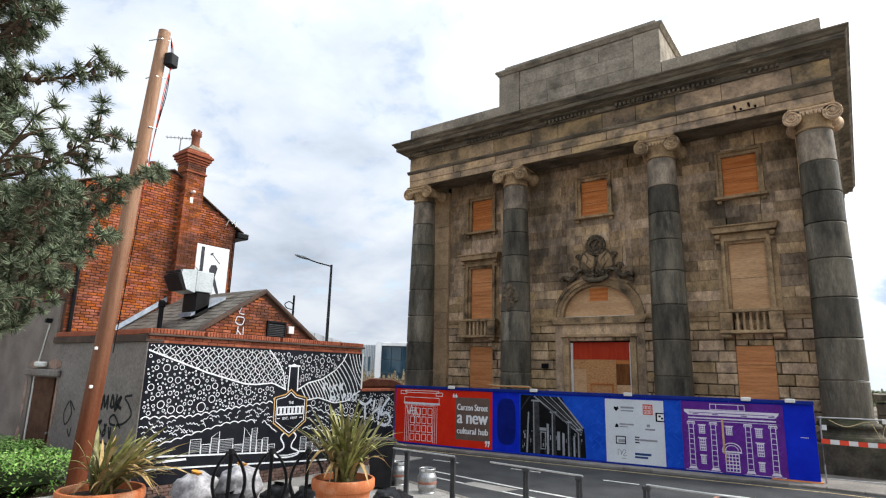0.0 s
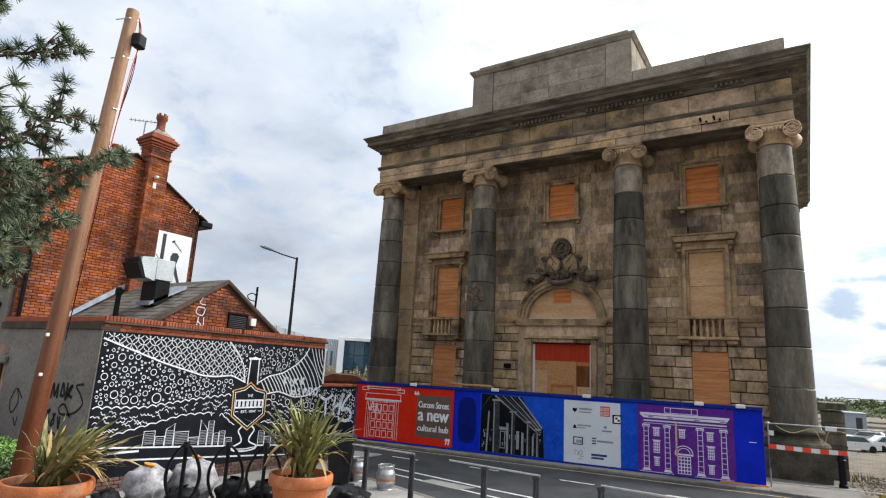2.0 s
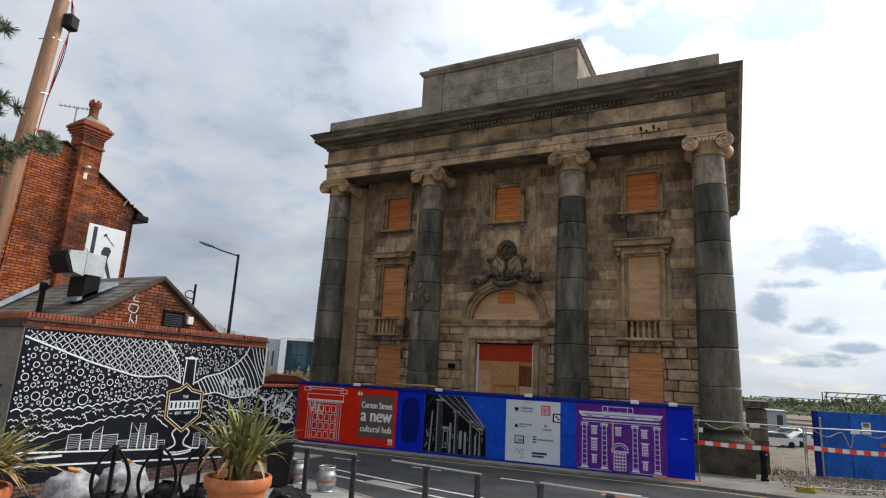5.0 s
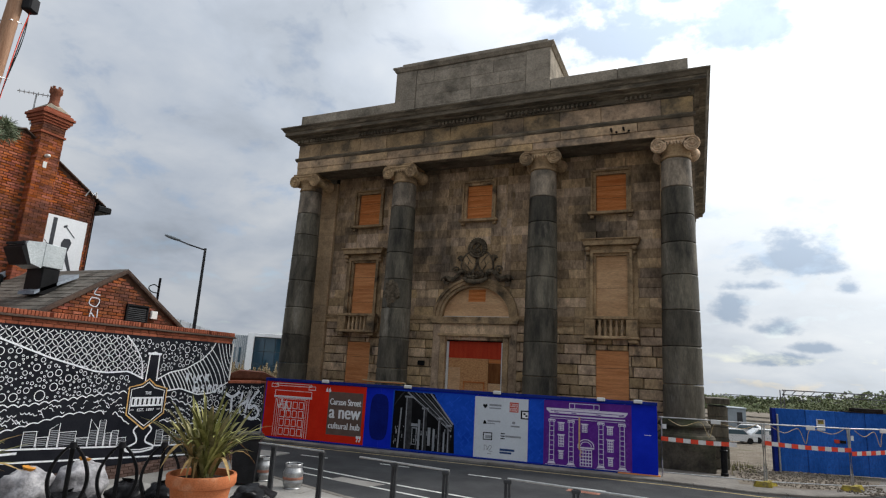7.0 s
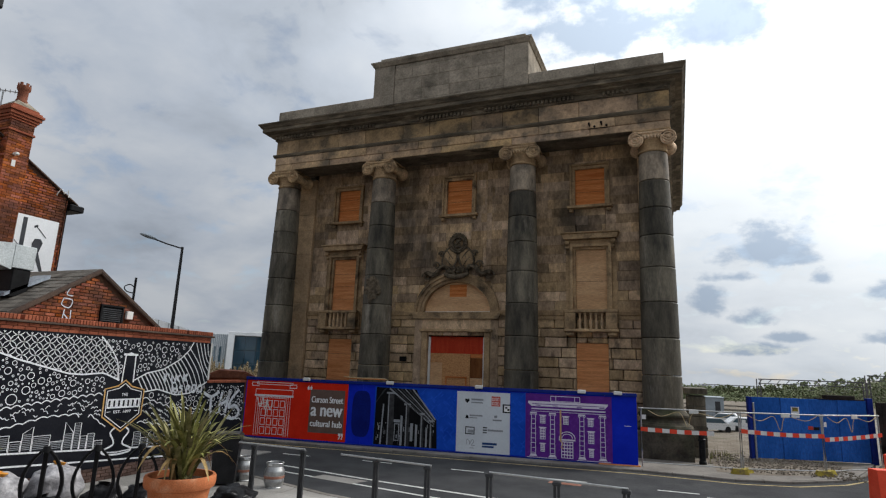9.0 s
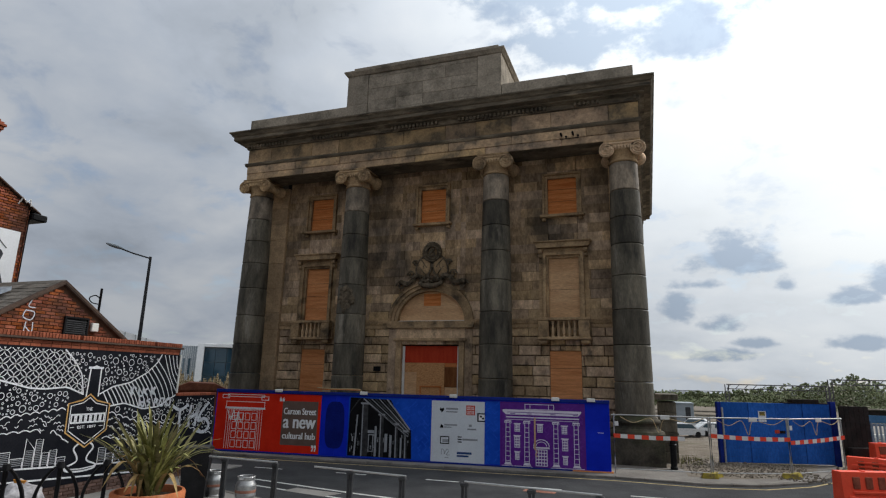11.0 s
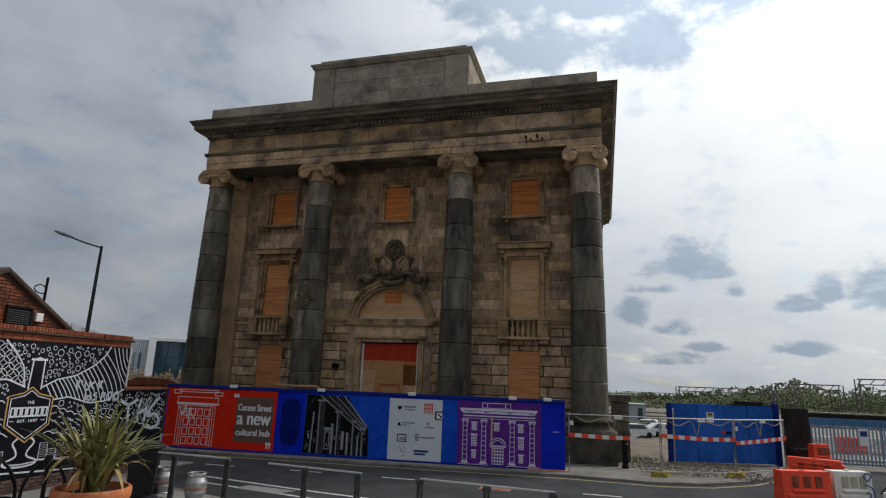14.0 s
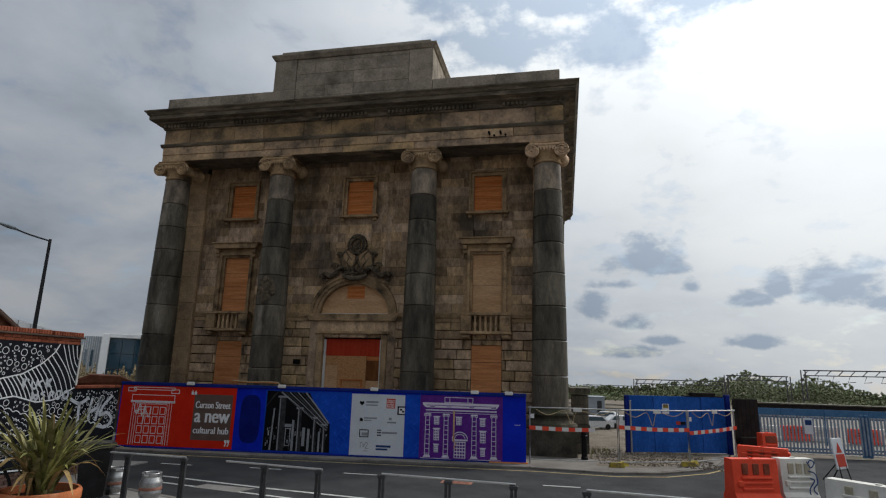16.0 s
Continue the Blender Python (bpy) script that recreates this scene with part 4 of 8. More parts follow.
def column():
    col = new("column")
    col.parent = station
    M().bevbox(-0.96, 0.96, -0.96, 0.96, 0, 0.93, 0.03).make("plinth", STONE_BASE, col, "mossy square stone plinth")
    base = [(0.94, 0.93), (0.99, 0.98), (1.0, 1.06), (0.96, 1.14), (0.88, 1.17), (0.86, 1.20), (0.80, 1.24), (0.775, 1.31), (0.79, 1.37), (0.83, 1.40), (0.86, 1.44), (0.86, 1.5), (0.82, 1.55), (0.76, 1.575), (0.74, 1.61), (0.69, 1.657)]
    M().lathe(base, 40).make("column_base", STONE_BASE, col, smooth=30)
    for z0, z1 in zip(COL_JOINTS, COL_JOINTS[1:]):
        prof = [(col_r(z0) - 0.03, z0 + 0.004), (col_r(z0) - 0.002, z0 + 0.026)]
        prof += [(col_r(z0 + (z1 - z0) * k / 4), z0 + (z1 - z0) * k / 4) for k in (1, 2, 3)]
        prof += [(col_r(z1) + 0.004, z1 - 0.05), (col_r(z1) - 0.035, z1 - 0.004)]
        M().lathe(prof, 40).make("drum", STONE_NECK if z1 > 11 else STONE_DARK, col, smooth=30)
    cap = M()
    cap.lathe([(0.545, 11.36), (0.575, 11.39), (0.575, 11.43), (0.545, 11.46), (0.55, 11.60), (0.59, 11.72), (0.65, 11.80), (0.64, 11.93)], 32)
    cap.make("necking", STONE_PLAIN, col, smooth=30)
    M().bevbox(-0.70, 0.70, -0.68, 0.68, 12.12, 12.2, 0.02).make("abacus", STONE_PLAIN, col)
    vol = M()
    vol.box(-0.58, 0.58, -0.66, 0.66, 11.93, 12.117)
    for s in (-1, 1):
        cx, cz, r = s * 0.595, 11.815, 0.30
        n = 20
        vs, fs = [], []
        # bolster, pinched at its middle
        prof = [(-0.66, r * 0.82), (-0.66, r * 0.98), (-0.60, r), (-0.5, r * 0.86), (-0.2, r * 0.60), (0, r * 0.56), (0.2, r * 0.60), (0.5, r * 0.86), (0.60, r), (0.66, r * 0.98), (0.66, r * 0.86)]
        for y, rr in prof:
            for i in range(n):
                a = 2 * math.pi * i / n
                vs.append((cx + rr * math.cos(a), y, cz + rr * math.sin(a)))
        for j in range(len(prof) - 1):
            for i in range(n):
                fs.append((j * n + i, j * n + (i + 1) % n, (j + 1) * n + (i + 1) % n, (j + 1) * n + i))
        fs += [tuple(range(n)), tuple(range(len(vs) - n, len(vs)))]
        vol.add(vs, fs)
        for y in (-0.685, 0.685):
            pts, rad = [], []
            for i in range(46):
                a = math.pi / 2 - s * i * 0.36 * 1.0
                rr = r * 0.93 * (1 - i / 52)
                pts.append((cx + rr * math.cos(a), y, cz + rr * math.sin(a)))
                rad.append(0.034 * (1 - i / 80))
            vol.tube(pts, rad, 5)
            vol.ball((cx, y, cz), 0.07, 0.06, 0.07, 8, 6)
    for y in (-0.70, 0.70):
        vol.tube([(-0.6, y * 0.96, 12.08), (-0.3, y * 0.96, 12.06), (0, y * 0.96, 12.05), (0.3, y * 0.96, 12.06), (0.6, y * 0.96, 12.08)], 0.04, 6)
        for i in range(5):
            vol.ball((-0.24 + 0.12 * i, y * 0.93, 11.88), 0.05, 0.06, 0.07, 8, 6)
    vol.make("capital", STONE, col, smooth=35)
    return col


COLX = (-8.72, -3.33, 3.33, 8.58)
first_col = column()
first_col.matrix_basis = pose(COLX[0], COLY - WY, 0)
for x, turn in zip(COLX[1:], (90, 180, 0)):
    copy_thing(first_col, pose(x, COLY - WY, 0))
scar = M()
for i in range(46):
    a = rng.uniform(-0.75, 0.75)
    z = 6.08 + rng.uniform(-0.58, 0.58) * (1 - 0.5 * abs(a))
    r = col_r(z)
    scar.ball((COLX[1] + r * math.sin(a * 0.7) + 0.05, COLY - WY - r * math.cos(a * 0.7) + 0.01, z), 0.12, 0.07, 0.13, 7, 5, 0.9, 7)
scar.make("broken_carving", STONE_CARVED, station, "rough broken remains of carving on the column", smooth=50)

# ---- entablature, cornice, attic (front face at AF) ----
FY = AF - WY
ent_top = new("entablature"); ent_top.parent = station


def block_run(name, u0, u1, z0, z1, y0, y1, lens, material, ch=0.012, jig=0.006):
    x = u0
    while x < u1 - 0.3:
        w = rng.uniform(*lens)
        if x + w > u1 - 0.6:
            w = u1 - x
        M().stone(x + 0.009, x + w - 0.009, y0 - rng.uniform(0, jig), y1, z0, z1, ch).make(name, material, ent_top)
        x += w


block_run("architrave_block", -9.27, 9.27, 12.205, 12.50, FY + 0.03, FY + 1.3, (2.4, 3.4), STONE_ENT)
# thin plate added below the architrave; its dark colour holds soot and shade
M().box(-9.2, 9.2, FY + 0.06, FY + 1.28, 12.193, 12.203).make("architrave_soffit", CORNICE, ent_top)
block_run("architrave_block", -9.27, 9.27, 12.503, 12.88, FY, FY + 1.3, (2.4, 3.4), STONE_ENT)
M().add([(x, FY + y, z) for x in (-9.36, 9.36) for y, z in ((0.2, 12.883), (-0.03, 12.883), (-0.07, 12.93), (-0.10, 12.98), (-0.10, 13.02), (0.2, 13.03))],
        [tuple(range(6)), tuple(range(11, 5, -1))] + [(i, 6 + i, 6 + (i + 1) % 6, (i + 1) % 6) for i in range(6)]).make("taenia", CORNICE, ent_top)
block_run("frieze_block", -9.27, 9.27, 13.033, 13.74, FY + 0.02, FY + 1.0, (1.3, 2.4), STONE_ENT)
core = M().box(-9.2, 9.2, FY + 0.25, 1.0, 13.0, 14.32)
for s in (-1, 1):
    core.box(min(s * 8.2, s * 9.26), max(s * 8.2, s * 9.26), FY + 1.3, 17.0, 12.21, 13.74)
core.make("entablature_core", STONE_TOP, ent_top)
# ceiling in the darkened plaster, shade painted in
M().box(-8.2, 8.2, FY + 1.3, 0.2, 12.86, 12.99).make("portico_soffit", SOFFIT_SHADE, ent_top)
# cornice: one profile taken round three sides
PROF = [(0.0, 13.745), (0.07, 13.77), (0.07, 13.95), (0.16, 13.98), (0.30, 14.0), (0.30, 14.06), (0.60, 14.08), (0.60, 14.24), (0.66, 14.27), (0.72, 14.36), (0.80, 14.42), (0.80, 14.47), (-0.2, 14.53)]
cor = M()
vs, n = [], len(PROF)
for cxs, cys, ex, ey in ((-9.27, 17.2, -1, 0), (-9.27, FY, -1, -1), (9.27, FY, 1, -1), (9.27, 17.2, 1, 0)):
    for o, z in PROF:
        vs.append((cxs + ex * o * 0.8, cys + ey * o, z))
fs = []
for j in range(3):
    for i in range(n - 1):
        fs.append((j * n + i, (j + 1) * n + i, (j + 1) * n + i + 1, j * n + i + 1))
cor.add(vs, fs)
cor.make("cornice", CORNICE, ent_top, "moulded stone cornice with worn edges")
dent = M().box(-0.045, 0.045, -0.14, 0.0, 13.80, 13.935)
d0 = None
for i in range(104):
    x = -9.15 + i * 0.1777
    gone = noise.noise(Vector((x * 0.55, 3.3, 0))) > 0.14
    if gone:
        continue
    mm = Matrix.Translation((x, FY - 0.07, 0))
    if d0 is None:
        d0 = dent.make("dentil", CORNICE, ent_top, m=mm)
    else:
        place("dentil", d0.data, ent_top, m=mm)
# blocking course and attic
AY = 22.1 - WY
for a, b in ((-9.18, -6.4), (-6.39, -3.76), (3.76, 6.5), (6.51, 9.14)):
    M().bevbox(a, b, AY, AY + 0.7, 14.5, 15.28, 0.02).make("blocking_course", STONE_TOP, station)
att = new("attic"); att.parent = station
M().box(-3.68, 3.68, AY + 0.1, AY + 3.6, 14.5, 16.8).make("attic_core", MORTAR, att)
for s in (-1, 1):
    M().stone(min(s * 2.68, s * 3.75), max(s * 2.68, s * 3.75), AY - 0.04, AY + 3.65, 14.5, 15.28, 0.012).make("attic_pier", STONE_TOP, att)
    M().stone(min(s * 2.68, s * 3.75), max(s * 2.68, s * 3.75), AY - 0.02, AY + 3.65, 15.285, 16.78, 0.012).make("attic_pier", STONE_TOP, att)
for z0, z1, k in ((14.52, 14.9, 0), (14.905, 15.40, 1), (15.405, 16.02, 2), (16.025, 16.6, 3), (16.605, 16.78, 4)):
    x = -2.67
    while x < 2.6:
        w = rng.uniform(0.9, 1.9)
        if x + w > 2.2:
            w = 2.67 - x
        M().stone(x + 0.005, x + w - 0.005, AY + 0.02 - rng.uniform(0, 0.012), AY + 0.1, z0, z1, 0.01).make("attic_block", STONE_TOP, att)
        x += w
capm = M()
vs = []
PR2 = [(0.0, 16.785), (0.05, 16.80), (0.13, 16.92), (0.16, 16.95), (0.16, 17.02), (0.0, 17.06)]
for cxs, cys, ex, ey in ((-3.75, AY + 3.65, -1, 1), (-3.75, AY, -1, -1), (3.75, AY, 1, -1), (3.75, AY + 3.65, 1, 1)):
    vs += [(cxs + ex * o, cys + ey * o, z) for o, z in PR2]
n = len(PR2)
fs = [(j * n + i, ((j + 1) % 4) * n + i, ((j + 1) % 4) * n + i + 1, j * n + i + 1) for j in range(4) for i in range(n - 1)]
fs.append((n - 1, 2 * n - 1, 3 * n - 1, 4 * n - 1))
capm.add(vs, fs)
capm.make("attic_cornice", STONE_TOP, att)
M().bevbox(-3.5, 3.6, AY + 0.05, AY + 3.5, 17.06, 17.25, 0.02).make("attic_coping", STONE_TOP, att)
# cameras bolted to the architrave
cam_box = M()
for x in (6.25, 6.72):
    cam_box.bevbox(x - 0.04, x + 0.04, FY - 0.32, FY - 0.1, 12.57, 12.64, 0.01)
    cam_box.cyl((x, FY - 0.1, 12.6), (x, FY + 0.02, 12.6), 0.03)
    cam_box.ball((x + 0.2, FY - 0.16, 12.5), 0.05, 0.05, 0.05)
cam_box.box(6.2, 6.95, FY - 0.03, FY - 0.006, 12.46, 12.49)
cam_box.make("security_cameras", BLACK, station, "small dark security cameras on a bracket")
# low stone wall beside the building
lw = thing("boundary_wall", "sooty stone boundary wall with a coping", "wall", (0.62, 25.4, 0), kind="structure")
for i in range(6):
    M().stone(-0.34, 0.32, -0.9, 1.6, 0.37 * i + 0.004 - 0.1, 0.37 * i + 0.262, 0.015).make("wall_stone", STONE_DARK, lw)
M().bevbox(-0.42, 0.40, -1.0, 1.7, 2.2, 2.42, 0.02).make("coping", STONE_DARK, lw)

# ---- blue hoarding ----
H_TURN = math.degrees(math.atan2(HU.y, HU.x))
hoard = thing("site_hoarding", "blue plywood site hoarding with printed posters", "hoarding", (HP0.x, HP0.y, 0.0), H_TURN)
HH, HL = 2.22, (HP1 - HP0).length
x = -0.03
while x < HL - 0.05:
    w = min(1.2, HL - x)
    M().bevbox(x + 0.003, x + w - 0.003, 0.0, 0.03, 0.06, HH - 0.04, 0.004).make("plywood_sheet", BLUE_PLY, hoard)
    M().box(x, x + 0.08, 0.032, 0.13, 0.0, HH - 0.1).make("post", BLUE_DEEP, hoard)
    x += w
M().bevbox(-0.04, HL + 0.01, -0.045, 0.06, HH - 0.08, HH + 0.02, 0.006).make("capping", BLUE_DEEP, hoard)
M().bevbox(-0.03, HL - 0.1, -0.03, 0.02, 0.0, 0.075, 0.006).make("kick_board", BLUE_DEEP, hoard)
M().bevbox(HL - 1.2, HL + 0.06, -0.05, 0.12, -0.03, 0.07, 0.01).make("timber_sill", PLY, hoard)
for u in (2.55, 5.82, 9.04, 12.44, 13.57):
    fl = new("floodlight"); fl.parent = hoard
    M().bevbox(u - 0.13, u + 0.13, -0.16, -0.05, HH - 0.04, HH + 0.07, 0.015).make("lamp_head", WHITE_TRIM, fl)
    M().box(u - 0.05, u + 0.05, -0.05, 0.02, HH + 0.02, HH + 0.06).make("lamp_bracket", BLACK, fl)
M().tube(smooth_curve([(4.0, -0.02, HH + 0.16), (4.6, -0.05, HH + 0.14), (5.3, -0.02, HH + 0.15), (5.65, -0.05, HH + 0.13), (5.72, -0.08, HH + 0.03)]), 0.018, 5).make("cable", CABLE, hoard)
M().box(4.0, 5.6, 0.02, 0.05, HH + 0.10, HH + 0.145).make("timber_rail", PLY, hoard)

post_art = Art((0, 0, 0), (1, 0, 0), (0, 0, 1))
A = post_art
# red poster
red = new("red_poster"); red.parent = hoard
M().box(0.01, 4.2, -0.006, -0.001, 0.10, 2.12).make("poster_sheet", RED_VINYL, red)
A.rect("brown", 2.70, 4.09, 0.36, 1.88, 0.009)
for a in ((0.24, 0.52, 1.92, 2.04), (1.84, 2.12, 1.88, 2.0), (0.45, 1.95, 1.98, 2.06)):
    A.box("redline", *a, 0.022, 0.011)
for a in ((0.42, 1.98, 1.58, 1.80), (0.40, 2.0, 1.55, 1.60)):
    A.box("redline", *a, 0.02, 0.011)
for d in (0.0, 0.09, 0.17):
    A.line("redline", [(0.47 + d, 0.14), (0.47 + d, 1.56 - d * 0.4), (1.90 - d, 1.56 - d * 0.4), (1.90 - d, 0.14)], 0.018, 0.011)
for i in range(4):
    for j in range(4):
        u0, v0 = 0.72 + 0.26 * i, 0.20 + 0.32 * j
        A.box("redline", u0, u0 + 0.18, v0, v0 + 0.24, 0.02, 0.011)
A.line("redline", smooth_curve([(0.5, 1.5), (0.65, 1.15), (0.75, 1.5), (0.85, 1.1), (0.95, 1.45), (0.9, 0.8)]), 0.03, 0.012)
A.line("redline", smooth_curve([(0.6, 1.25), (0.95, 1.3), (1.1, 1.05), (1.15, 1.4)]), 0.025, 0.012)
A.put("brown", "brown_patch", BROWN_VINYL, red)
A.put("redline", "line_drawing", INK_WHITE, red, "thin white line drawing of a panelled door")
for words, v, size, w in (("Curzon Street", 1.42, 0.32, 1.25), ("a new", 0.95, 0.66, 1.24), ("cultural hub", 0.58, 0.32, 1.26)):
    for k in range(3):      # heavy strokes: three passes side by side
        A.text(words, (2.765 + 0.008 * size / 0.32 * k, v), size, INK_WHITE, red, w, 0.012 + 0.0003 * k, bold=0.004)["kind"] = "stuff"
for u, v in ((2.57, 1.86), (2.68, 1.86), (3.92, 0.30), (4.02, 0.30)):
    A.rect("quote", u, u + 0.085, v, v + 0.09, 0.012)
    A.fill("quote", [(u, v - (0.1 if v < 1 else -0.09)), (u + 0.05, v), (u + 0.085, v), (u + 0.05, v - (0.12 if v < 1 else -0.16))], 0.0125)
A.put("quote", "quote_mark", INK_WHITE, red)["kind"] = "stuff"
# overpainted patch and the photograph poster
film_part = M().box(5.25, 8.26, -0.0055, -0.001, 0.10, 2.10).make("blue_film", BLUE_FILM, hoard)
photo = new("photo_poster"); photo.parent = hoard
A.fill("dark", [(5.28, 0.12), (7.60, 0.12), (7.56, 1.04), (7.36, 1.22), (7.0, 1.66), (6.80, 2.04), (5.30, 2.08)], 0.010)
for k, (key, w) in enumerate((("grey", 0.05), ("mid", 0.035), ("grey", 0.025), ("mid", 0.06), ("grey", 0.03), ("mid", 0.04), ("grey", 0.05))):
    q0 = k / 6
    A.line(key, [(5.80 + 0.86 * q0, 2.05), (6.52 + 0.48 * q0, 1.52 + 0.16 * q0), (7.46 + 0.06 * q0, 0.84 + 0.22 * q0)], w, 0.0125 + 0.0002 * k)
for i in range(26):
    t = i / 25
    A.rect("mid", 6.1 + 1.3 * t, 6.1 + 1.3 * t + 0.03, 1.74 - 0.86 * t, 1.80 - 0.87 * t, 0.0142)
pr_ = random.Random(12)
for i in range(70):
    u0, v0 = pr_.uniform(5.34, 7.5), pr_.uniform(0.13, 0.9)
    w0, h0 = pr_.uniform(0.015, 0.05), pr_.uniform(0.02, 0.16)
    A.rect("mid" if i % 3 else "grey", u0, u0 + w0, v0, v0 + h0, 0.0122)
for u0, u1, v1 in ((5.75, 5.98, 1.86), (6.42, 6.56, 1.50), (6.98, 7.08, 1.20), (7.32, 7.40, 0.98)):
    A.fill("mid", [(u0, 0.13), (u1 + 0.03, 0.13), (u1, v1), (u0, v1)], 0.0125)
    A.fill("grey", [(u0 + 0.02, 0.13), (u0 + 0.06, 0.13), (u0 + 0.05, v1), (u0 + 0.02, v1)], 0.0135)
    A.rect("grey", u0 - 0.05, u1 + 0.05, v1, v1 + 0.06, 0.0135)
for p in ([(5.50, 0.14), (5.56, 0.14), (5.62, 1.5), (5.57, 1.5)], [(6.25, 0.14), (6.33, 0.14), (6.33, 1.12), (6.25, 1.15)], [(6.8, 0.14), (6.88, 0.14), (6.88, 0.85), (6.8, 0.88)], [(7.18, 0.14), (7.24, 0.14), (7.24, 0.76), (7.18, 0.8)]):
    A.fill("grey", p, 0.0130)
A.box("grey", 6.04, 6.20, 0.3, 0.85, 0.03, 0.0130)
A.rect("grey", 6.0, 6.24, 0.9, 1.0, 0.0130)
A.rect("grey", 6.62, 6.72, 0.3, 0.9, 0.0130)
for i in range(9):
    A.line("mid", [(5.3 + 0.03 * i, 1.55 + 0.05 * i), (5.42 + 0.035 * i, 1.72 + 0.042 * i)], 0.02, 0.0128)
for i in range(420):
    u0, v0, d0 = pr_.uniform(5.3, 10.5), pr_.uniform(0.14, 1.98), pr_.choice((-1, 1))
    h0 = pr_.uniform(0.05, 0.16)
    A.line("weave", [(u0, v0), (u0 + h0, v0 + d0 * h0)], 0.016, 0.0063)
for i in range(300):
    u0, v0, d0 = pr_.uniform(10.66, 13.2), pr_.uniform(0.08, 1.9), pr_.choice((-1, 1))
    h0 = pr_.uniform(0.05, 0.14)
    A.line("pweave", [(u0, v0), (u0 + h0, v0 + d0 * h0)], 0.016, 0.0105)
A.put("weave", "printed_weave", BLUE_WEAVE, hoard, "paler blue woven print on the film")["kind"] = "stuff"
A.put("dark", "photo_shadow", INK_BLACK, photo, "black and white photo print of a colonnade")
A.put("mid", "photo_column", INK_MID, photo)
A.put("grey", "photo_light", INK_GREY, photo)["kind"] = "stuff"
spray = []
for i in range(24):
    t = 2 * math.pi * i / 24
    ct, st = math.cos(t), math.sin(t)
    spray.append((4.75 + 0.36 * math.copysign(abs(ct) ** 0.6, ct), 1.12 + 0.80 * math.copysign(abs(st) ** 0.6, st)))
A.fill("spray", spray, 0.004)
A.put("spray", "overpaint_patch", BLUE_SPRAY, hoard, "darker blue paint patch over graffiti")
# white poster with marks too small to read
wp = new("white_poster"); wp.parent = hoard
M().box(8.27, 10.10, -0.009, -0.0045, 0.09, 2.07).make("poster_sheet", WHITE_VINYL, wp)
W0 = 8.27
for u, v, w, h, key in ((0.50, 1.78, 0.42, 0.06, "wg"), (0.50, 1.69, 0.40, 0.04, "wg"), (0.28, 1.22, 0.0, 0, ""), (0.45, 1.26, 0.45, 0.05, "wg"), (0.45, 1.19, 0.26, 0.035, "wg"), (1.30, 1.24, 0.1, 0.08, "wg"), (1.25, 1.14, 0.30, 0.05, "wg"),
                        (1.08, 0.80, 0.52, 0.06, "wg"), (0.92, 0.89, 0.14, 0.035, "wk"), (0.92, 0.81, 0.14, 0.035, "wk"), (0.92, 0.73, 0.14, 0.035, "wk"), (0.90, 0.36, 0.50, 0.07, "wn"), (0.90, 0.27, 0.40, 0.06, "wn"), (0.48, 0.22, 0.14, 0.02, "wg")):
    if key:
        A.rect(key, W0 + u, W0 + u + w, v, v + h, 0.0125)
A.fill("wk", [(W0 + 0.36, 1.68), (W0 + 0.44, 1.77), (W0 + 0.42, 1.84), (W0 + 0.36, 1.81), (W0 + 0.30, 1.84), (W0 + 0.28, 1.77)], 0.0125)
A.fill("wk", [(W0 + 0.30, 1.18), (W0 + 0.34, 1.30), (W0 + 0.40, 1.27), (W0 + 0.43, 1.18)], 0.0125)
A.rect("wr", W0 + 1.20, W0 + 1.50, 1.62, 1.94, 0.0125)
for v in (1.66, 1.80):
    for i in range(3):
        A.box("wl", W0 + 1.235 + 0.085 * i, W0 + 1.285 + 0.085 * i, v, v + 0.09, 0.014, 0.014)
A.box("wk", W0 + 0.33, W0 + 0.62, 0.68, 0.90, 0.03, 0.0125)
A.rect("wl2", W0 + 0.40, W0 + 0.60, 0.72, 0.82, 0.012)
A.line("wg", smooth_curve([(W0 + 0.38, 0.33), (W0 + 0.38, 0.50), (W0 + 0.47, 0.44), (W0 + 0.47, 0.34), (W0 + 0.56, 0.50), (W0 + 0.62, 0.44), (W0 + 0.54, 0.32), (W0 + 0.66, 0.32)]), 0.02, 0.0125)
A.rect("wk", W0 + 1.58, W0 + 1.84, 1.42, 1.70, 0.014)
A.rect("wl", W0 + 1.63, W0 + 1.83, 1.46, 1.66, 0.0155)
for a, b in ((1.67, 1.56), (1.74, 1.50)):
    A.rect("wk2", W0 + a, W0 + a + 0.07, b, b + 0.06, 0.017)
for key, nm, ma in (("wg", "print_bar", INK_GREY), ("wk", "print_mark", INK_BLACK), ("wk2", "print_mark", INK_BLACK), ("wn", "print_bar", INK_NAVY), ("wr", "print_block", INK_RED), ("wl", "print_mark", INK_WHITE), ("wl2", "print_mark", INK_GREY)):
    A.put(key, nm, ma, wp)["kind"] = "stuff"
# blue film between the posters, then the purple poster with the drawn front
M().box(10.12, 10.62, -0.0055, -0.001, 0.10, 2.10).make("blue_film", BLUE_FILM, hoard)
pp = new("purple_poster"); pp.parent = hoard
M().box(10.62, 13.37, -0.009, -0.0045, 0.02, 2.10).make("poster_sheet", PURPLE_VINYL, pp)
P0, PW = 10.62, 2.75
q = lambda f: P0 + PW * f
A.fill("pv", [(q(0.03), 1.86), (q(0.96), 1.86), (q(0.955), 1.80), (q(0.92), 1.70), (q(0.07), 1.70), (q(0.03), 1.80)], 0.012)
A.rect("pd", q(0.08), q(0.92), 1.765, 1.785, 0.0135)
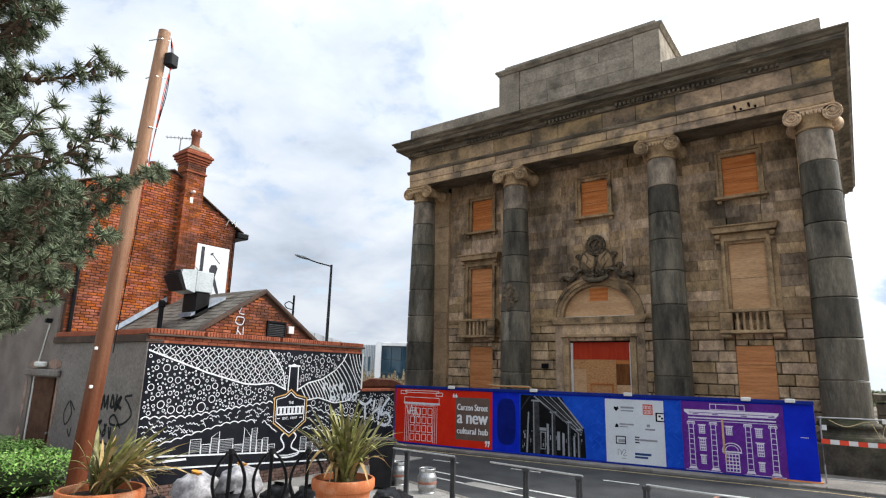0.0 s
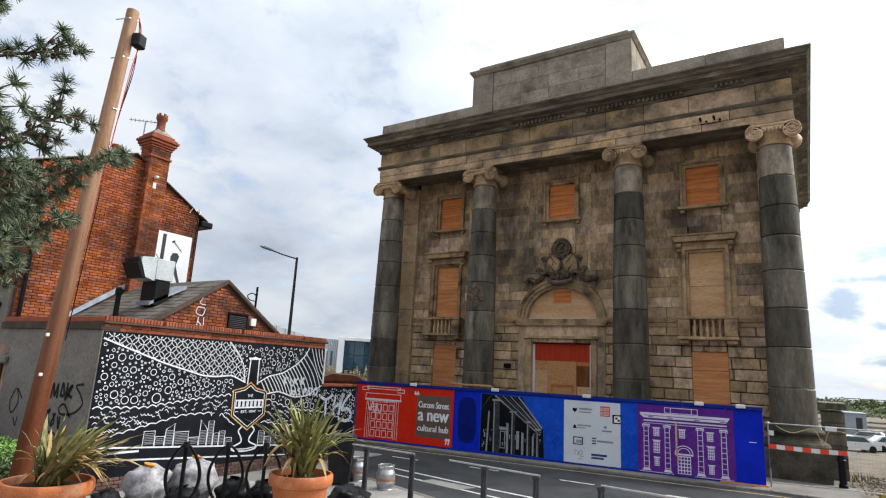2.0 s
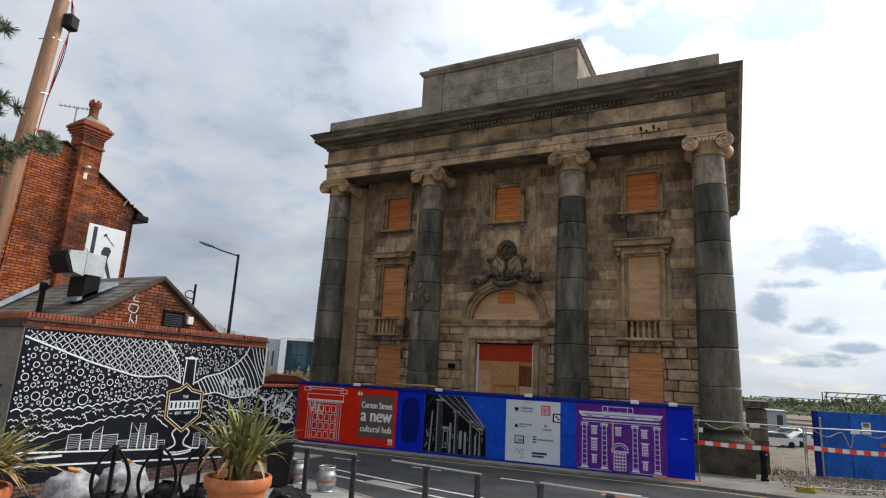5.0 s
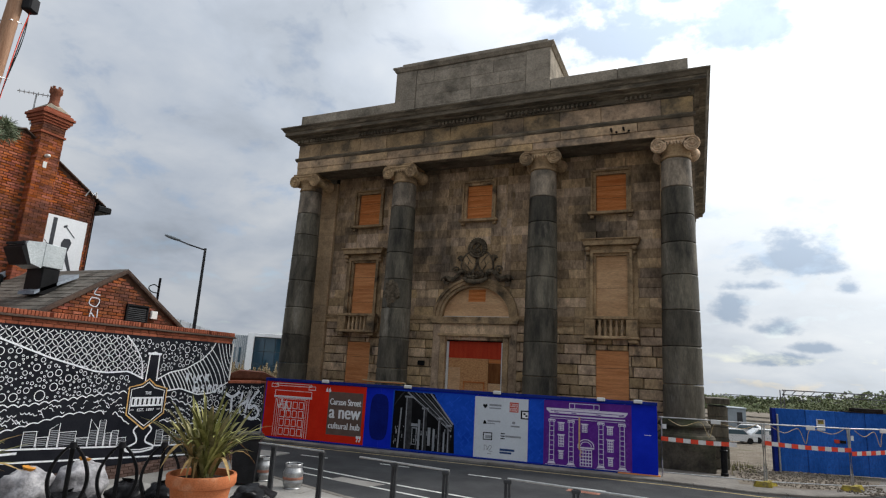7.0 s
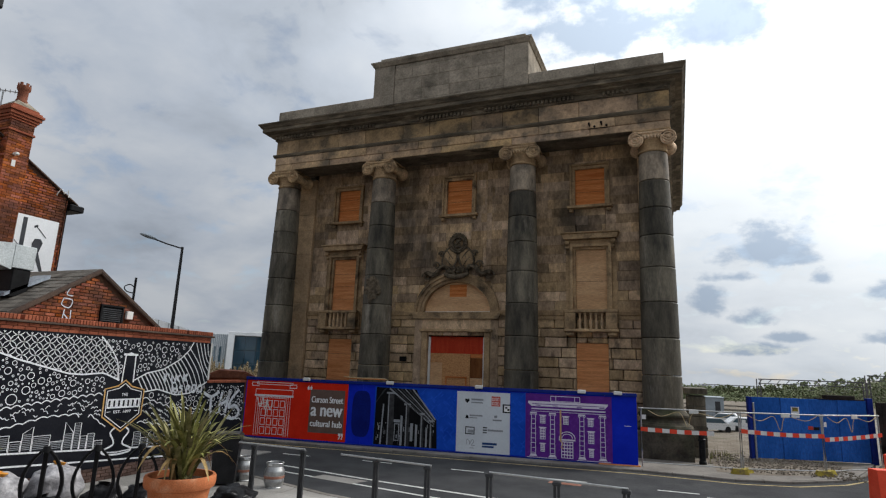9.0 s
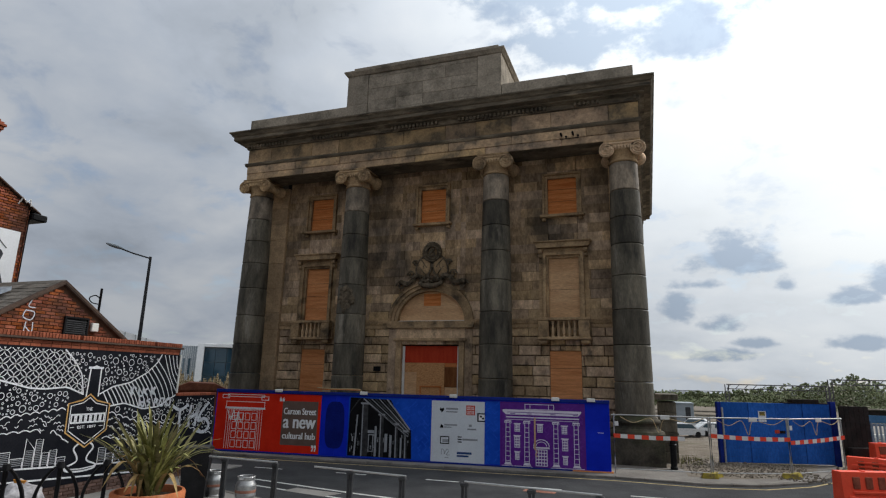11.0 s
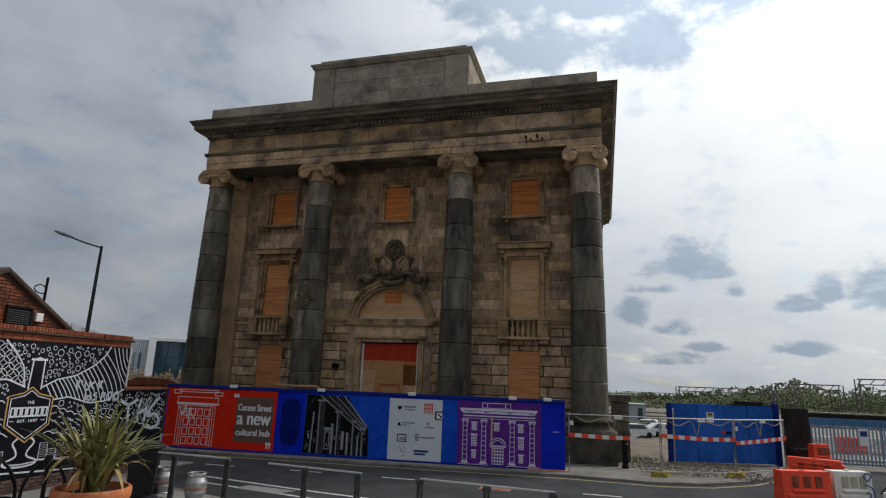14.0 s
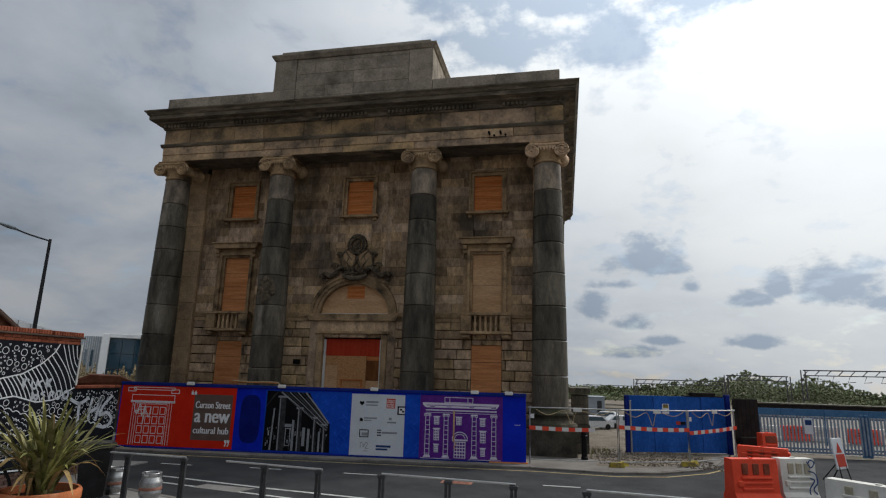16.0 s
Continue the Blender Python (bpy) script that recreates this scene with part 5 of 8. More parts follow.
for f in (0.12, 0.32, 0.60, 0.86):
    A.rect("pd", q(f), q(f + 0.06), 1.72, 1.745, 0.0137)
A.rect("pv", q(0.07), q(0.93), 1.60, 1.64, 0.012)
A.line("pv", [(q(0.07), 1.54), (q(0.93), 1.54)], 0.015, 0.012)
A.box("pv", q(0.30), q(0.64), 1.88, 2.04, 0.02, 0.012)
A.line("pv", [(q(0.36), 1.88), (q(0.36), 2.04)], 0.02, 0.0125)
A.line("pv", [(q(0.58), 1.88), (q(0.58), 2.04)], 0.02, 0.0125)
for f in (0.095, 0.32, 0.66, 0.895):
    A.line("pv", [(q(f) - 0.075, 0.20), (q(f) - 0.065, 1.44)], 0.018, 0.012)
    A.line("pv", [(q(f) + 0.075, 0.20), (q(f) + 0.065, 1.44)], 0.018, 0.012)
    for i in range(9):
        A.line("pv", [(q(f) - 0.07, 0.24 + 0.15 * i), (q(f) + 0.07, 0.24 + 0.15 * i)], 0.016, 0.0125)
    A.rect("pv", q(f) - 0.11, q(f) + 0.11, 1.47, 1.51, 0.012)
    A.ring("pv", (q(f) - 0.08, 1.45), 0.03, 0.018, 0.0125, 8)
    A.ring("pv", (q(f) + 0.08, 1.45), 0.03, 0.018, 0.0125, 8)
    A.fill("pv", [(q(f) - 0.13, 0.12), (q(f) + 0.13, 0.12), (q(f) + 0.08, 0.20), (q(f) - 0.08, 0.20)], 0.012)
for f, v0, v1, w in ((0.205, 1.16, 1.40, 0.085), (0.475, 1.16, 1.40, 0.085), (0.76, 1.14, 1.38, 0.085), (0.205, 0.66, 1.02, 0.09), (0.765, 0.62, 0.98, 0.09), (0.205, 0.28, 0.52, 0.07), (0.765, 0.20, 0.44, 0.07)):
    A.rect("pv", q(f) - w, q(f) + w, v0, v1, 0.012)
    A.rect("pv", q(f) - w - 0.03, q(f) + w + 0.03, v1, v1 + 0.03, 0.012)
    for i in range(3):
        for j in range(4):
            A.rect("pd", q(f) - w + 0.02 + i * (2 * w - 0.02) / 3, q(f) - w + 0.01 + (i + 0.8) * (2 * w - 0.02) / 3, v0 + 0.02 + j * (v1 - v0 - 0.02) / 4, v0 + 0.01 + (j + 0.75) * (v1 - v0 - 0.02) / 4, 0.0135)
A.line("pv", [(q(0.49) + 0.25 * math.cos(math.pi * i / 12), 0.72 + 0.22 * math.sin(math.pi * i / 12)) for i in range(13)], 0.025, 0.012)
A.line("pv", [(q(0.49) + 0.17 * math.cos(math.pi * i / 12), 0.73 + 0.14 * math.sin(math.pi * i / 12)) for i in range(13)], 0.02, 0.012)
A.rect("pv", q(0.49) - 0.26, q(0.49) + 0.26, 0.66, 0.71, 0.012)
A.rect("pv", q(0.49) - 0.19, q(0.49) + 0.19, 0.12, 0.64, 0.012)
for i in range(4):
    for j in range(5):
        A.rect("pd", q(0.49) - 0.165 + 0.088 * i, q(0.49) - 0.10 + 0.088 * i, 0.14 + 0.1 * j, 0.21 + 0.1 * j, 0.0135)
A.line("pv", [(q(0.02), 0.09), (q(0.36), 0.09), (q(0.40), 0.06), (q(0.58), 0.06), (q(0.62), 0.09), (q(0.98), 0.09)], 0.016, 0.012)
A.rect("streak", q(0.405), q(0.425), 0.62, 1.62, 0.015)
A.line("streak", smooth_curve([(q(0.41), 0.66), (q(0.44), 0.55), (q(0.42), 0.46), (q(0.45), 0.40)]), 0.03, 0.015)
A.put("pweave", "printed_weave", PURPLE_WEAVE, pp)["kind"] = "stuff"
A.put("pv", "line_drawing", INK_PALE, pp, "pale line drawing of a columned building")
A.put("pd", "drawing_gap", PURPLE_VINYL, pp)["kind"] = "stuff"
A.put("streak", "glue_streak", PLY_PALE, pp)
A.rect("scr", 13.75, 13.95, 1.22, 1.235, 0.006)
A.put("scr", "scratch", INK_WHITE, hoard)

# ---- pub yard walls and mural ----
MX, GY = -12.4, 6.44
yard = thing("mural_wall", "pub yard wall with a black and white painted mural", "wall", (MX, 6.46, 0), kind="structure")
M().box(-0.30, 0.0, 0.0, 6.62, 0.30, 3.27).make("wall_core", MURAL_BLACK, yard)
M().box(-0.30, 0.0, 6.622, 8.2, 0.25, 2.16).make("wall_core", MURAL_BLACK, yard)


def brick_rows(put, u0, u1, z0, z1, rowlen=0.235, rowh=0.076, inside=None, seed=1):
    """Calls put(u0, u1, z0, z1) for each brick of a running bond."""
    r = random.Random(seed)
    k, z = 0, z0
    while z + rowh <= z1 + 0.01:
        u = u0 - (rowlen / 2 if k % 2 else 0)
        while u < u1:
            a, b = max(u, u0), min(u + rowlen - 0.011, u1)
            if b - a > 0.04 and (inside is None or inside((a + b) / 2, z + rowh / 2)):
                put(a, b, z, z + rowh - 0.011, r)
            u += rowlen
        z += rowh
        k += 1


def face_x(m, x, u0, u1, z0, z1, d=0.02):
    """A brick whose face looks along +x."""
    c = 0.006
    m.add([(x, u0 + c, z0 + c), (x, u1 - c, z0 + c), (x, u1 - c, z1 - c), (x, u0 + c, z1 - c), (x - d, u0, z0), (x - d, u1, z0), (x - d, u1, z1), (x - d, u0, z1)],
          [(0, 1, 2, 3), (0, 4, 5, 1), (1, 5, 6, 2), (2, 6, 7, 3), (3, 7, 4, 0)])


# brick foot of the wall and the red coping above
M().box(-0.30, -0.02, 0, 8.2, 0.0, 0.298).make("wall_foot", BRICK_MORTAR, yard)
foot = M()
brick_rows(lambda a, b, c, d, r: face_x(foot, 0.0 + r.uniform(-0.004, 0.004), a, b, c, d), 0.02, 8.2, 0.0, 0.30)
tagged(foot.make("foot_bricks", mat("sooty_brick", (0.09, 0.06, 0.05), (0.19, 0.12, 0.10), 3, 0.9, 0.4, 30, rnd=0.35, island=True), yard), "", "", "", "stuff")
M().box(-0.30, -0.012, 0, 6.60, 3.273, 3.42).make("coping_bed", BRICK_MORTAR, yard)
face_mesh = {}
for row, (z0, hh, out) in enumerate(((3.275, 0.068, 0.0), (3.35, 0.068, 0.012))):
    u = -0.1 * row
    while u < 6.55:
        w = 0.225 if row else 0.235
        bx = M()
        a, b = max(u, 0.0), min(u + w, 6.6)
        bx.bevbox(-0.02, out, a, b - 0.01, z0, z0 + hh, 0.005)
        bx.make("brick", BRICK_RED, yard)
        u += w
M().bevbox(-0.36, 0.07, -0.05, 6.66, 3.423, 3.47, 0.008).make("coping_tile", CONCRETE_DARK, yard)
tilem = M().bevbox(-0.32, 0.035, 0.004, 0.071, 3.473, 3.58, 0.008)
t0 = None
for i in range(88):
    mm = Matrix.Translation((0, -0.02 + 0.0755 * i, 0))
    if i % 29 == 17:
        continue
    if t0 is None:
        t0 = tilem.make("coping_brick", BRICK_RED, yard, m=mm)
    else:
        place("coping_brick", t0.data, yard, m=mm)
lowc = M().bevbox(-0.34, 0.04, 0.004, 0.22, 2.163, 2.235, 0.008)
t0 = None
for i in range(7):
    mm = Matrix.Translation((0, 6.64 + 0.224 * i, 0))
    t0 = place("coping_brick", t0.data, yard, m=mm) if t0 else lowc.make("coping_brick", BRICK_RED, yard, m=mm)
M().bevbox(-0.05, 0.025, 6.61, 6.66, 2.24, 3.28, 0.006).make("edge_trim", WHITE_TRIM, yard)

W = Art((0, -6.46, 0), (0, 1, 0), (0, 0, 1))      # u is the world's y, v its height
mr = random.Random(21)


def lerp_curve(pts):
    us, vs_ = [p[0] for p in pts], [p[1] for p in pts]
    return lambda u: float(np.interp(u, us, vs_))


LAT_LOW = lerp_curve([(6.46, 3.12), (7.9, 2.66), (8.95, 2.40), (9.3, 2.38), (9.8, 2.42), (10.24, 2.25)])
LAT_RIGHT = lerp_curve([(2.2, 10.24), (2.7, 10.12), (3.0, 9.9), (3.25, 9.62)])      # height to u
CL_TOP = lerp_curve([(6.46, 1.68), (7.56, 1.66), (8.8, 1.82), (9.8, 1.92), (11.0, 1.80), (11.9, 1.52), (13.08, 1.42), (14.7, 1.02)])
CL_LOW = lerp_curve([(6.46, 0.98), (6.7, 1.05), (7.6, 1.26), (8.6, 1.48), (9.3, 1.50), (9.42, 1.40), (9.55, 1.40), (9.62, 1.48), (10.0, 1.20), (11.0, 1.22), (11.6, 1.12), (13.08, 0.95)])
WV_TOP = lerp_curve([(10.64, 2.24), (11.0, 2.42), (11.5, 2.52), (12.0, 2.78), (12.3, 3.05), (12.42, 3.26)])
WV_LOW = lerp_curve([(10.9, 1.95), (11.4, 2.02), (12.0, 1.86), (12.5, 1.90), (13.08, 2.2)])
# interlaced circles
sp = 0.268
for i in range(-1, 17):
    for j in range(0, 7):
        cu, cv = 6.42 + sp * i, 3.30 - sp * j
        for off_u, off_v in ((0, 0), (sp / 2, sp / 2)):
            run = []
            for k in range(25):
                t = 2 * math.pi * k / 24
                p = (cu + off_u + 0.136 * math.cos(t), cv + off_v + 0.136 * math.sin(t))
                ok = 6.49 < p[0] < LAT_RIGHT(p[1]) and LAT_LOW(p[0]) < p[1] < 3.26
                if ok:
                    run.append(p)
                if (not ok or k == 24) and len(run) > 1:
                    W.line("lat", run, 0.0145, 0.006)
                if not ok:
                    run = []
W.line("lat", [(u, LAT_LOW(u)) for u in np.linspace(6.48, 10.24, 40)], 0.035, 0.007)
W.line("lat", [(LAT_RIGHT(v), v) for v in np.linspace(2.28, 3.25, 14)], 0.03, 0.0072)
# ring field
placed = []


def rings(u0, u1, inside, tries, big=0.105):
    for _ in range(tries):
        u, v = mr.uniform(u0, u1), mr.uniform(0.8, 3.25)
        r = mr.choice((0.014, 0.02, 0.032, 0.045, 0.055, 0.068, 0.08, big))
        if u - r < u0 + 0.03 or u + r > u1 or not (inside(u, v - r - 0.02) and inside(u, v + r + 0.02)):
            continue
        if all((u - a) ** 2 + (v - b) ** 2 > (r + c + 0.032) ** 2 for a, b, c in placed):
            placed.append((u, v, r))
            W.ring("ring", (u, v), r, 0.010 + 0.07 * r if r > 0.03 else 0.012, 0.006, 12)


rings(6.46, 9.95, lambda u, v: CL_TOP(u) + 0.05 < v < LAT_LOW(u) - 0.01 and abs(u - 10.4) > 0.5, 9000)
rings(9.7, 12.45, lambda u, v: v < 3.24 and u > LAT_RIGHT(v) + 0.02 and v > (WV_TOP(u) if u > 10.64 else 2.3) + 0.02 and not (10.25 < u < 10.7 and v < 2.95), 3800, 0.085)
rings(10.95, 13.06, lambda u, v: CL_TOP(u) + 0.05 < v < WV_LOW(u) - 0.03, 2000, 0.08)
rings(13.1, 14.64, lambda u, v: CL_TOP(u) + 0.06 < v < 2.13, 2400, 0.11)
# smoke bands


def scallop(f, u0, u1, n, h):
    for i in range(n):
        a, b = u0 + (u1 - u0) * i / n, u0 + (u1 - u0) * (i + 1) / n
        W.line("cloud", [(a + (b - a) * k / 6, f(a + (b - a) * k / 6) + h * math.sin(math.pi * k / 6)) for k in range(7)], 0.022, 0.0065)


scallop(CL_TOP, 6.49, 9.85, 17, 0.05)
scallop(CL_TOP, 11.0, 14.64, 17, 0.05)
scallop(CL_LOW, 6.49, 9.36, 12, 0.04)
scallop(CL_LOW, 9.58, 10.05, 3, 0.03)
scallop(CL_LOW, 10.9, 13.06, 9, 0.04)
# inside the smoke: rows of short curls, two arcs to a curl
curls = []
for _ in range(5200):
    u = mr.uniform(6.56, 13.0)
    lo, hi = CL_LOW(u) + 0.085, CL_TOP(u) - 0.075
    v = mr.uniform(0.95, 1.95)
    if 9.8 < u < 11.05 or not lo < v < hi or any(abs(u - a) < 0.165 and abs(v - b) < 0.072 for a, b in curls):
        continue
    curls.append((u, v))
    tilt, w, up = mr.uniform(-0.7, 0.7), mr.uniform(0.07, 0.10), mr.choice((0.035, 0.035, -0.035))
    pts = [(u + w * (k / 5 - 1), v + up * math.sin(math.pi * k / 5) + tilt * w * (k / 5 - 1)) for k in range(6)]
    if mr.random() < 0.65:
        pts += [(u + w * k / 5, v + up * math.sin(math.pi * k / 5) + tilt * w * k / 5) for k in range(1, 6)]
    W.line("cloud", pts, 0.015, 0.0065)
# base lines and skyline
BL = lambda u: 0.92 - 0.062 * (u - 6.5)
W.line("base", [(6.49, BL(6.49)), (10.05, BL(10.05))], 0.035, 0.0065)
W.line("base", [(10.8, BL(10.8)), (13.0, BL(13.0))], 0.035, 0.0065)
W.line("base", [(6.49, BL(6.49) - 0.25), (13.0, BL(13.0) - 0.25)], 0.035, 0.0065)
for u, w, h, tip in ((7.68, 0.26, 0.31, 0), (7.96, 0.22, 0.2, 0), (8.2, 0.2, 0.36, 0.12), (8.42, 0.36, 0.30, 0), (8.8, 0.26, 0.18, 0), (9.08, 0.2, 0.36, -0.22), (9.30, 0.15, 0.56, 0), (9.47, 0.15, 0.28, 0), (9.64, 0.16, 0.33, 0), (9.82, 0.2, 0.17, 0),
                     (10.86, 0.2, 0.34, 0), (11.08, 0.2, 0.2, 0), (11.3, 0.16, 0.3, 0.1), (11.5, 0.26, 0.22, 0), (11.8, 0.2, 0.3, 0), (12.1, 0.3, 0.2, 0), (12.5, 0.2, 0.28, 0)):
    b = BL(u) + 0.02
    a1 = h + (tip if tip > 0 else 0)
    a0 = h - (tip if tip < 0 else 0)
    W.line("sky", [(u, b), (u, b + a0), (u + w, b + a1), (u + w, b)], 0.018, 0.0065)
    for k in range(1, int(h / 0.036)):
        W.rect("sky2", u + 0.02, u + w - 0.02, b + 0.036 * k, b + 0.036 * k + 0.014, 0.0068)
# ray fan
W.line("fan", [(u, WV_TOP(u)) for u in np.linspace(10.66, 12.42, 26)], 0.032, 0.0066)
W.line("fan", [(u, WV_LOW(u)) for u in np.linspace(10.95, 13.06, 26)], 0.032, 0.0066)
for i in range(17):
    a, b = 10.75 + 0.098 * i, 10.98 + 0.125 * i
    top = (a, WV_TOP(a)) if i < 17 else (a, 3.25)
    pts = [(top[0] + (b - top[0]) * t + 0.10 * math.sin(math.pi * t) * (i / 17), top[1] + (WV_LOW(b) - top[1]) * t) for t in np.linspace(0, 1, 8)]
    W.line("fan", pts, 0.024, 0.0067)
for i in range(4):
    a = 12.52 + 0.14 * i
    pts = [(a + (13.06 - a) * t, 3.25 - (0.95 - 0.2 * i) * t - 0.1 * math.sin(math.pi * t)) for t in np.linspace(0, 1, 8)]
    W.line("fan", pts, 0.024, 0.0067)
# the beer-pump emblem
W.fill("pblack", [(10.30, 2.2), (10.64, 2.2), (10.62, 2.86), (10.32, 2.86)], 0.009)
W.line("pwhite", [(10.31, 2.2), (10.33, 2.86), (10.47, 2.90), (10.61, 2.86), (10.63, 2.2)], 0.035, 0.010)
W.line("pwhite", [(10.27, 2.86), (10.67, 2.86)], 0.05, 0.0103)
SH = [(10.42, 2.25), (10.62, 2.10), (10.98, 2.02), (10.98, 1.42), (10.46, 1.06), (9.92, 1.42), (9.90, 2.05), (10.24, 2.12)]
W.fill("pblack", SH, 0.0115)
W.line("pgold", SH, 0.035, 0.0125, True)
ins = [(10.44 + (u - 10.44) * 0.87, 1.66 + (v - 1.66) * 0.87) for u, v in SH]
W.line("pwhite", ins, 0.022, 0.0128, True)
ped = smooth_curve([(10.34, 1.18), (10.20, 1.05), (10.30, 0.88), (10.30, 0.76), (10.06, 0.66), (10.10, 0.58), (10.45, 0.54), (10.78, 0.58), (10.80, 0.66), (10.58, 0.76), (10.58, 0.88), (10.70, 1.05), (10.56, 1.18)], 4)
W.fill("pblack", ped, 0.009)
W.line("pwhite", ped, 0.04, 0.010)
W.line("pwhite", [(10.05, 0.62), (10.45, 0.59), (10.82, 0.62)], 0.025, 0.0106)
for i in range(7):
    W.box("pword", 10.02 + 0.127 * i, 10.02 + 0.127 * i + 0.088, 1.62, 1.80, 0.036, 0.0132)
W.rect("pword", 10.02, 10.12, 1.515, 1.53, 0.0132)
W.rect("pword", 10.76, 10.86, 1.515, 1.53, 0.0132)
W.text("THE", (10.36, 1.88), 0.10, MURAL_WHITE, yard, 0.17, 0.0135)
W.text("EST. 1897", (10.20, 1.49), 0.085, MURAL_WHITE, yard, 0.48, 0.0135)
W.rect("pword", 6.95, 7.62, 0.755, 0.80, 0.008)
# sprayed scrawl
scr = random.Random(5)
for pts in ([(11.55, 2.42), (11.58, 2.18), (11.62, 2.40), (11.72, 2.36)], [(11.8, 2.38), (11.82, 2.2), (11.92, 2.2), (11.94, 2.4)], [(12.1, 2.38), (11.98, 2.3), (12.08, 2.2)], [(12.2, 2.42), (12.2, 2.2), (12.32, 2.4), (12.22, 2.3), (12.36, 2.2)],
            [(11.85, 2.12), (11.87, 1.92)], [(12.0, 2.12), (12.0, 1.92), (11.87, 2.02), (12.02, 2.02)], [(12.2, 2.1), (12.1, 2.06), (12.2, 2.0), (12.12, 1.92)], [(12.35, 1.9), (12.36, 2.1), (12.46, 2.06), (12.37, 2.0)], [(12.55, 2.1), (12.52, 1.95), (12.64, 1.93), (12.65, 2.1), (12.55, 2.1)], [(12.78, 2.1), (12.75, 1.95), (12.88, 1.93), (12.88, 2.1), (12.78, 2.1)]):
    W.line("tag", smooth_curve(pts, 5), 0.05, 0.0095)
for pts in ([(13.0, 1.9), (13.3, 1.78), (13.6, 1.92)], [(13.3, 1.8), (13.32, 1.4), (13.36, 1.02)], [(13.72, 1.9), (13.66, 1.5), (13.7, 1.32)], [(13.7, 1.55), (13.92, 1.65), (14.05, 1.92), (13.95, 1.5), (13.92, 1.3)], [(14.42, 1.95), (14.15, 1.7), (14.05, 1.45), (14.3, 1.5), (14.5, 1.3), (14.3, 1.12), (13.9, 1.2)]):
    W.line("tag", smooth_curve(pts, 6), 0.085, 0.0095)
for key, nm, ma, lb in (("lat", "painted_lattice", MURAL_WHITE, "white interlaced circle pattern"), ("ring", "painted_rings", MURAL_WHITE, "white painted ring pattern"), ("cloud", "painted_smoke", MURAL_WHITE, "white scalloped smoke lines"), ("base", "painted_line", MURAL_WHITE, ""), ("sky", "painted_skyline", MURAL_WHITE, "white outline of a town skyline"),
                        ("sky2", "painted_hatching", INK_GREY, ""), ("fan", "painted_fan", MURAL_WHITE, "white fan of curved stripes"), ("pblack", "emblem_ground", MURAL_BLACK, ""), ("pwhite", "emblem_outline", MURAL_WHITE, ""), ("pgold", "emblem_border", MURAL_GOLD, "gold shield border"), ("pword", "emblem_bar", MURAL_WHITE, ""), ("tag", "sprayed_scrawl", SPRAY_WHITE, "sprayed white scrawl")):
    ob = W.put(key, nm, ma, yard, lb)
    if key in ("lat", "ring", "cloud", "sky2"):
        ob["kind"] = "stuff"

# rendered side wall with the door
side = thing("rendered_wall", "patched grey cement-rendered yard wall", "wall", (0, GY, 0), kind="structure")
sw = M()
for a, b, c, d in boxes_with_openings(-17.06, MX - 0.006, 0, 3.28, [(-18.2, -16.62, 0, 2.42)]):
    sw.box(a, b, 0, 0.3, c, d)
sw.box(-12.7, MX - 0.001, 0.3, 0.32, 0, 3.27)
sw.make("wall_face", RENDER_GREY, side)
hw = M()
for a, b, c, d in boxes_with_openings(-24.0, -17.062, 0, 4.42, [(-18.2, -16.62, 0, 2.42)]):
    hw.box(a, b, 0, 0.36, c, d)
hw.make("tall_wall_face", mat("brown_grey_render", (0.15, 0.125, 0.11), (0.24, 0.205, 0.18), 0.9, 0.92, 0.3, 25, c3=(0.10, 0.075, 0.06), s3=0.6, lo3=0.5, hi3=0.75), side)
M().bevbox(-24.0, -17.0, -0.05, 0.42, 4.42, 4.49, 0.01).make("coping", CONCRETE_DARK, side)
M().bevbox(-17.058, MX + 0.01, -0.06, 0.36, 3.283, 3.44, 0.01).make("coping", CONCRETE_DARK, side)
M().bevbox(-17.0, MX + 0.005, -0.03, 0.33, 3.443, 3.56, 0.01).make("coping", BRICK_RED, side)
M().bevbox(-18.4, -16.4, -0.12, 0.0, 2.44, 2.62, 0.03).make("door_lintel", RENDER_GREY, side)
PINK_PLASTER = mat("crumbling_pink_plaster", (0.24, 0.155, 0.12), (0.38, 0.27, 0.215), 4, 0.95, 0.8, 18)
pl = random.Random(41)
for x0, z0, w, h in ((-18.66, 0.15, 0.30, 1.0), (-18.58, 1.3, 0.22, 1.1), (-16.60, 0.1, 0.16, 0.9), (-16.60, 1.2, 0.14, 1.2), (-18.45, 2.63, 0.8, 0.22), (-17.3, 2.63, 0.9, 0.26)):
    ring_ = [(x0 + w * (0.5 + 0.5 * math.cos(2 * math.pi * i / 14) * pl.uniform(0.75, 1.05)), z0 + h * (0.5 + 0.5 * math.sin(2 * math.pi * i / 14) * pl.uniform(0.8, 1.05))) for i in range(14)]
    M().prism(ring_, -0.012, -0.001).make("plaster_patch", PINK_PLASTER, side)
door = thing("side_door", "plain brown varnished yard door in the rendered wall", "door", (-17.41, GY, 0), kind="structure")
M().bevbox(-0.77, 0.77, 0.10, 0.15, 0.0, 2.40, 0.008).make("door_leaf", DOOR_BROWN, door)
M().box(-0.79, -0.72, 0.04, 0.098, 0, 2.42).make("door_jamb", WHITE_TRIM, door)
M().box(0.72, 0.79, 0.04, 0.098, 0, 2.42).make("door_jamb", DOOR_BROWN, door)
M().cyl((0.55, 0.03, 1.05), (0.55, 0.1, 1.05), 0.03).make("door_handle", STEEL, door)
lampb = thing("bulkhead_light", "cream bulkhead light above the yard door", "light", (-17.55, GY, 2.74))
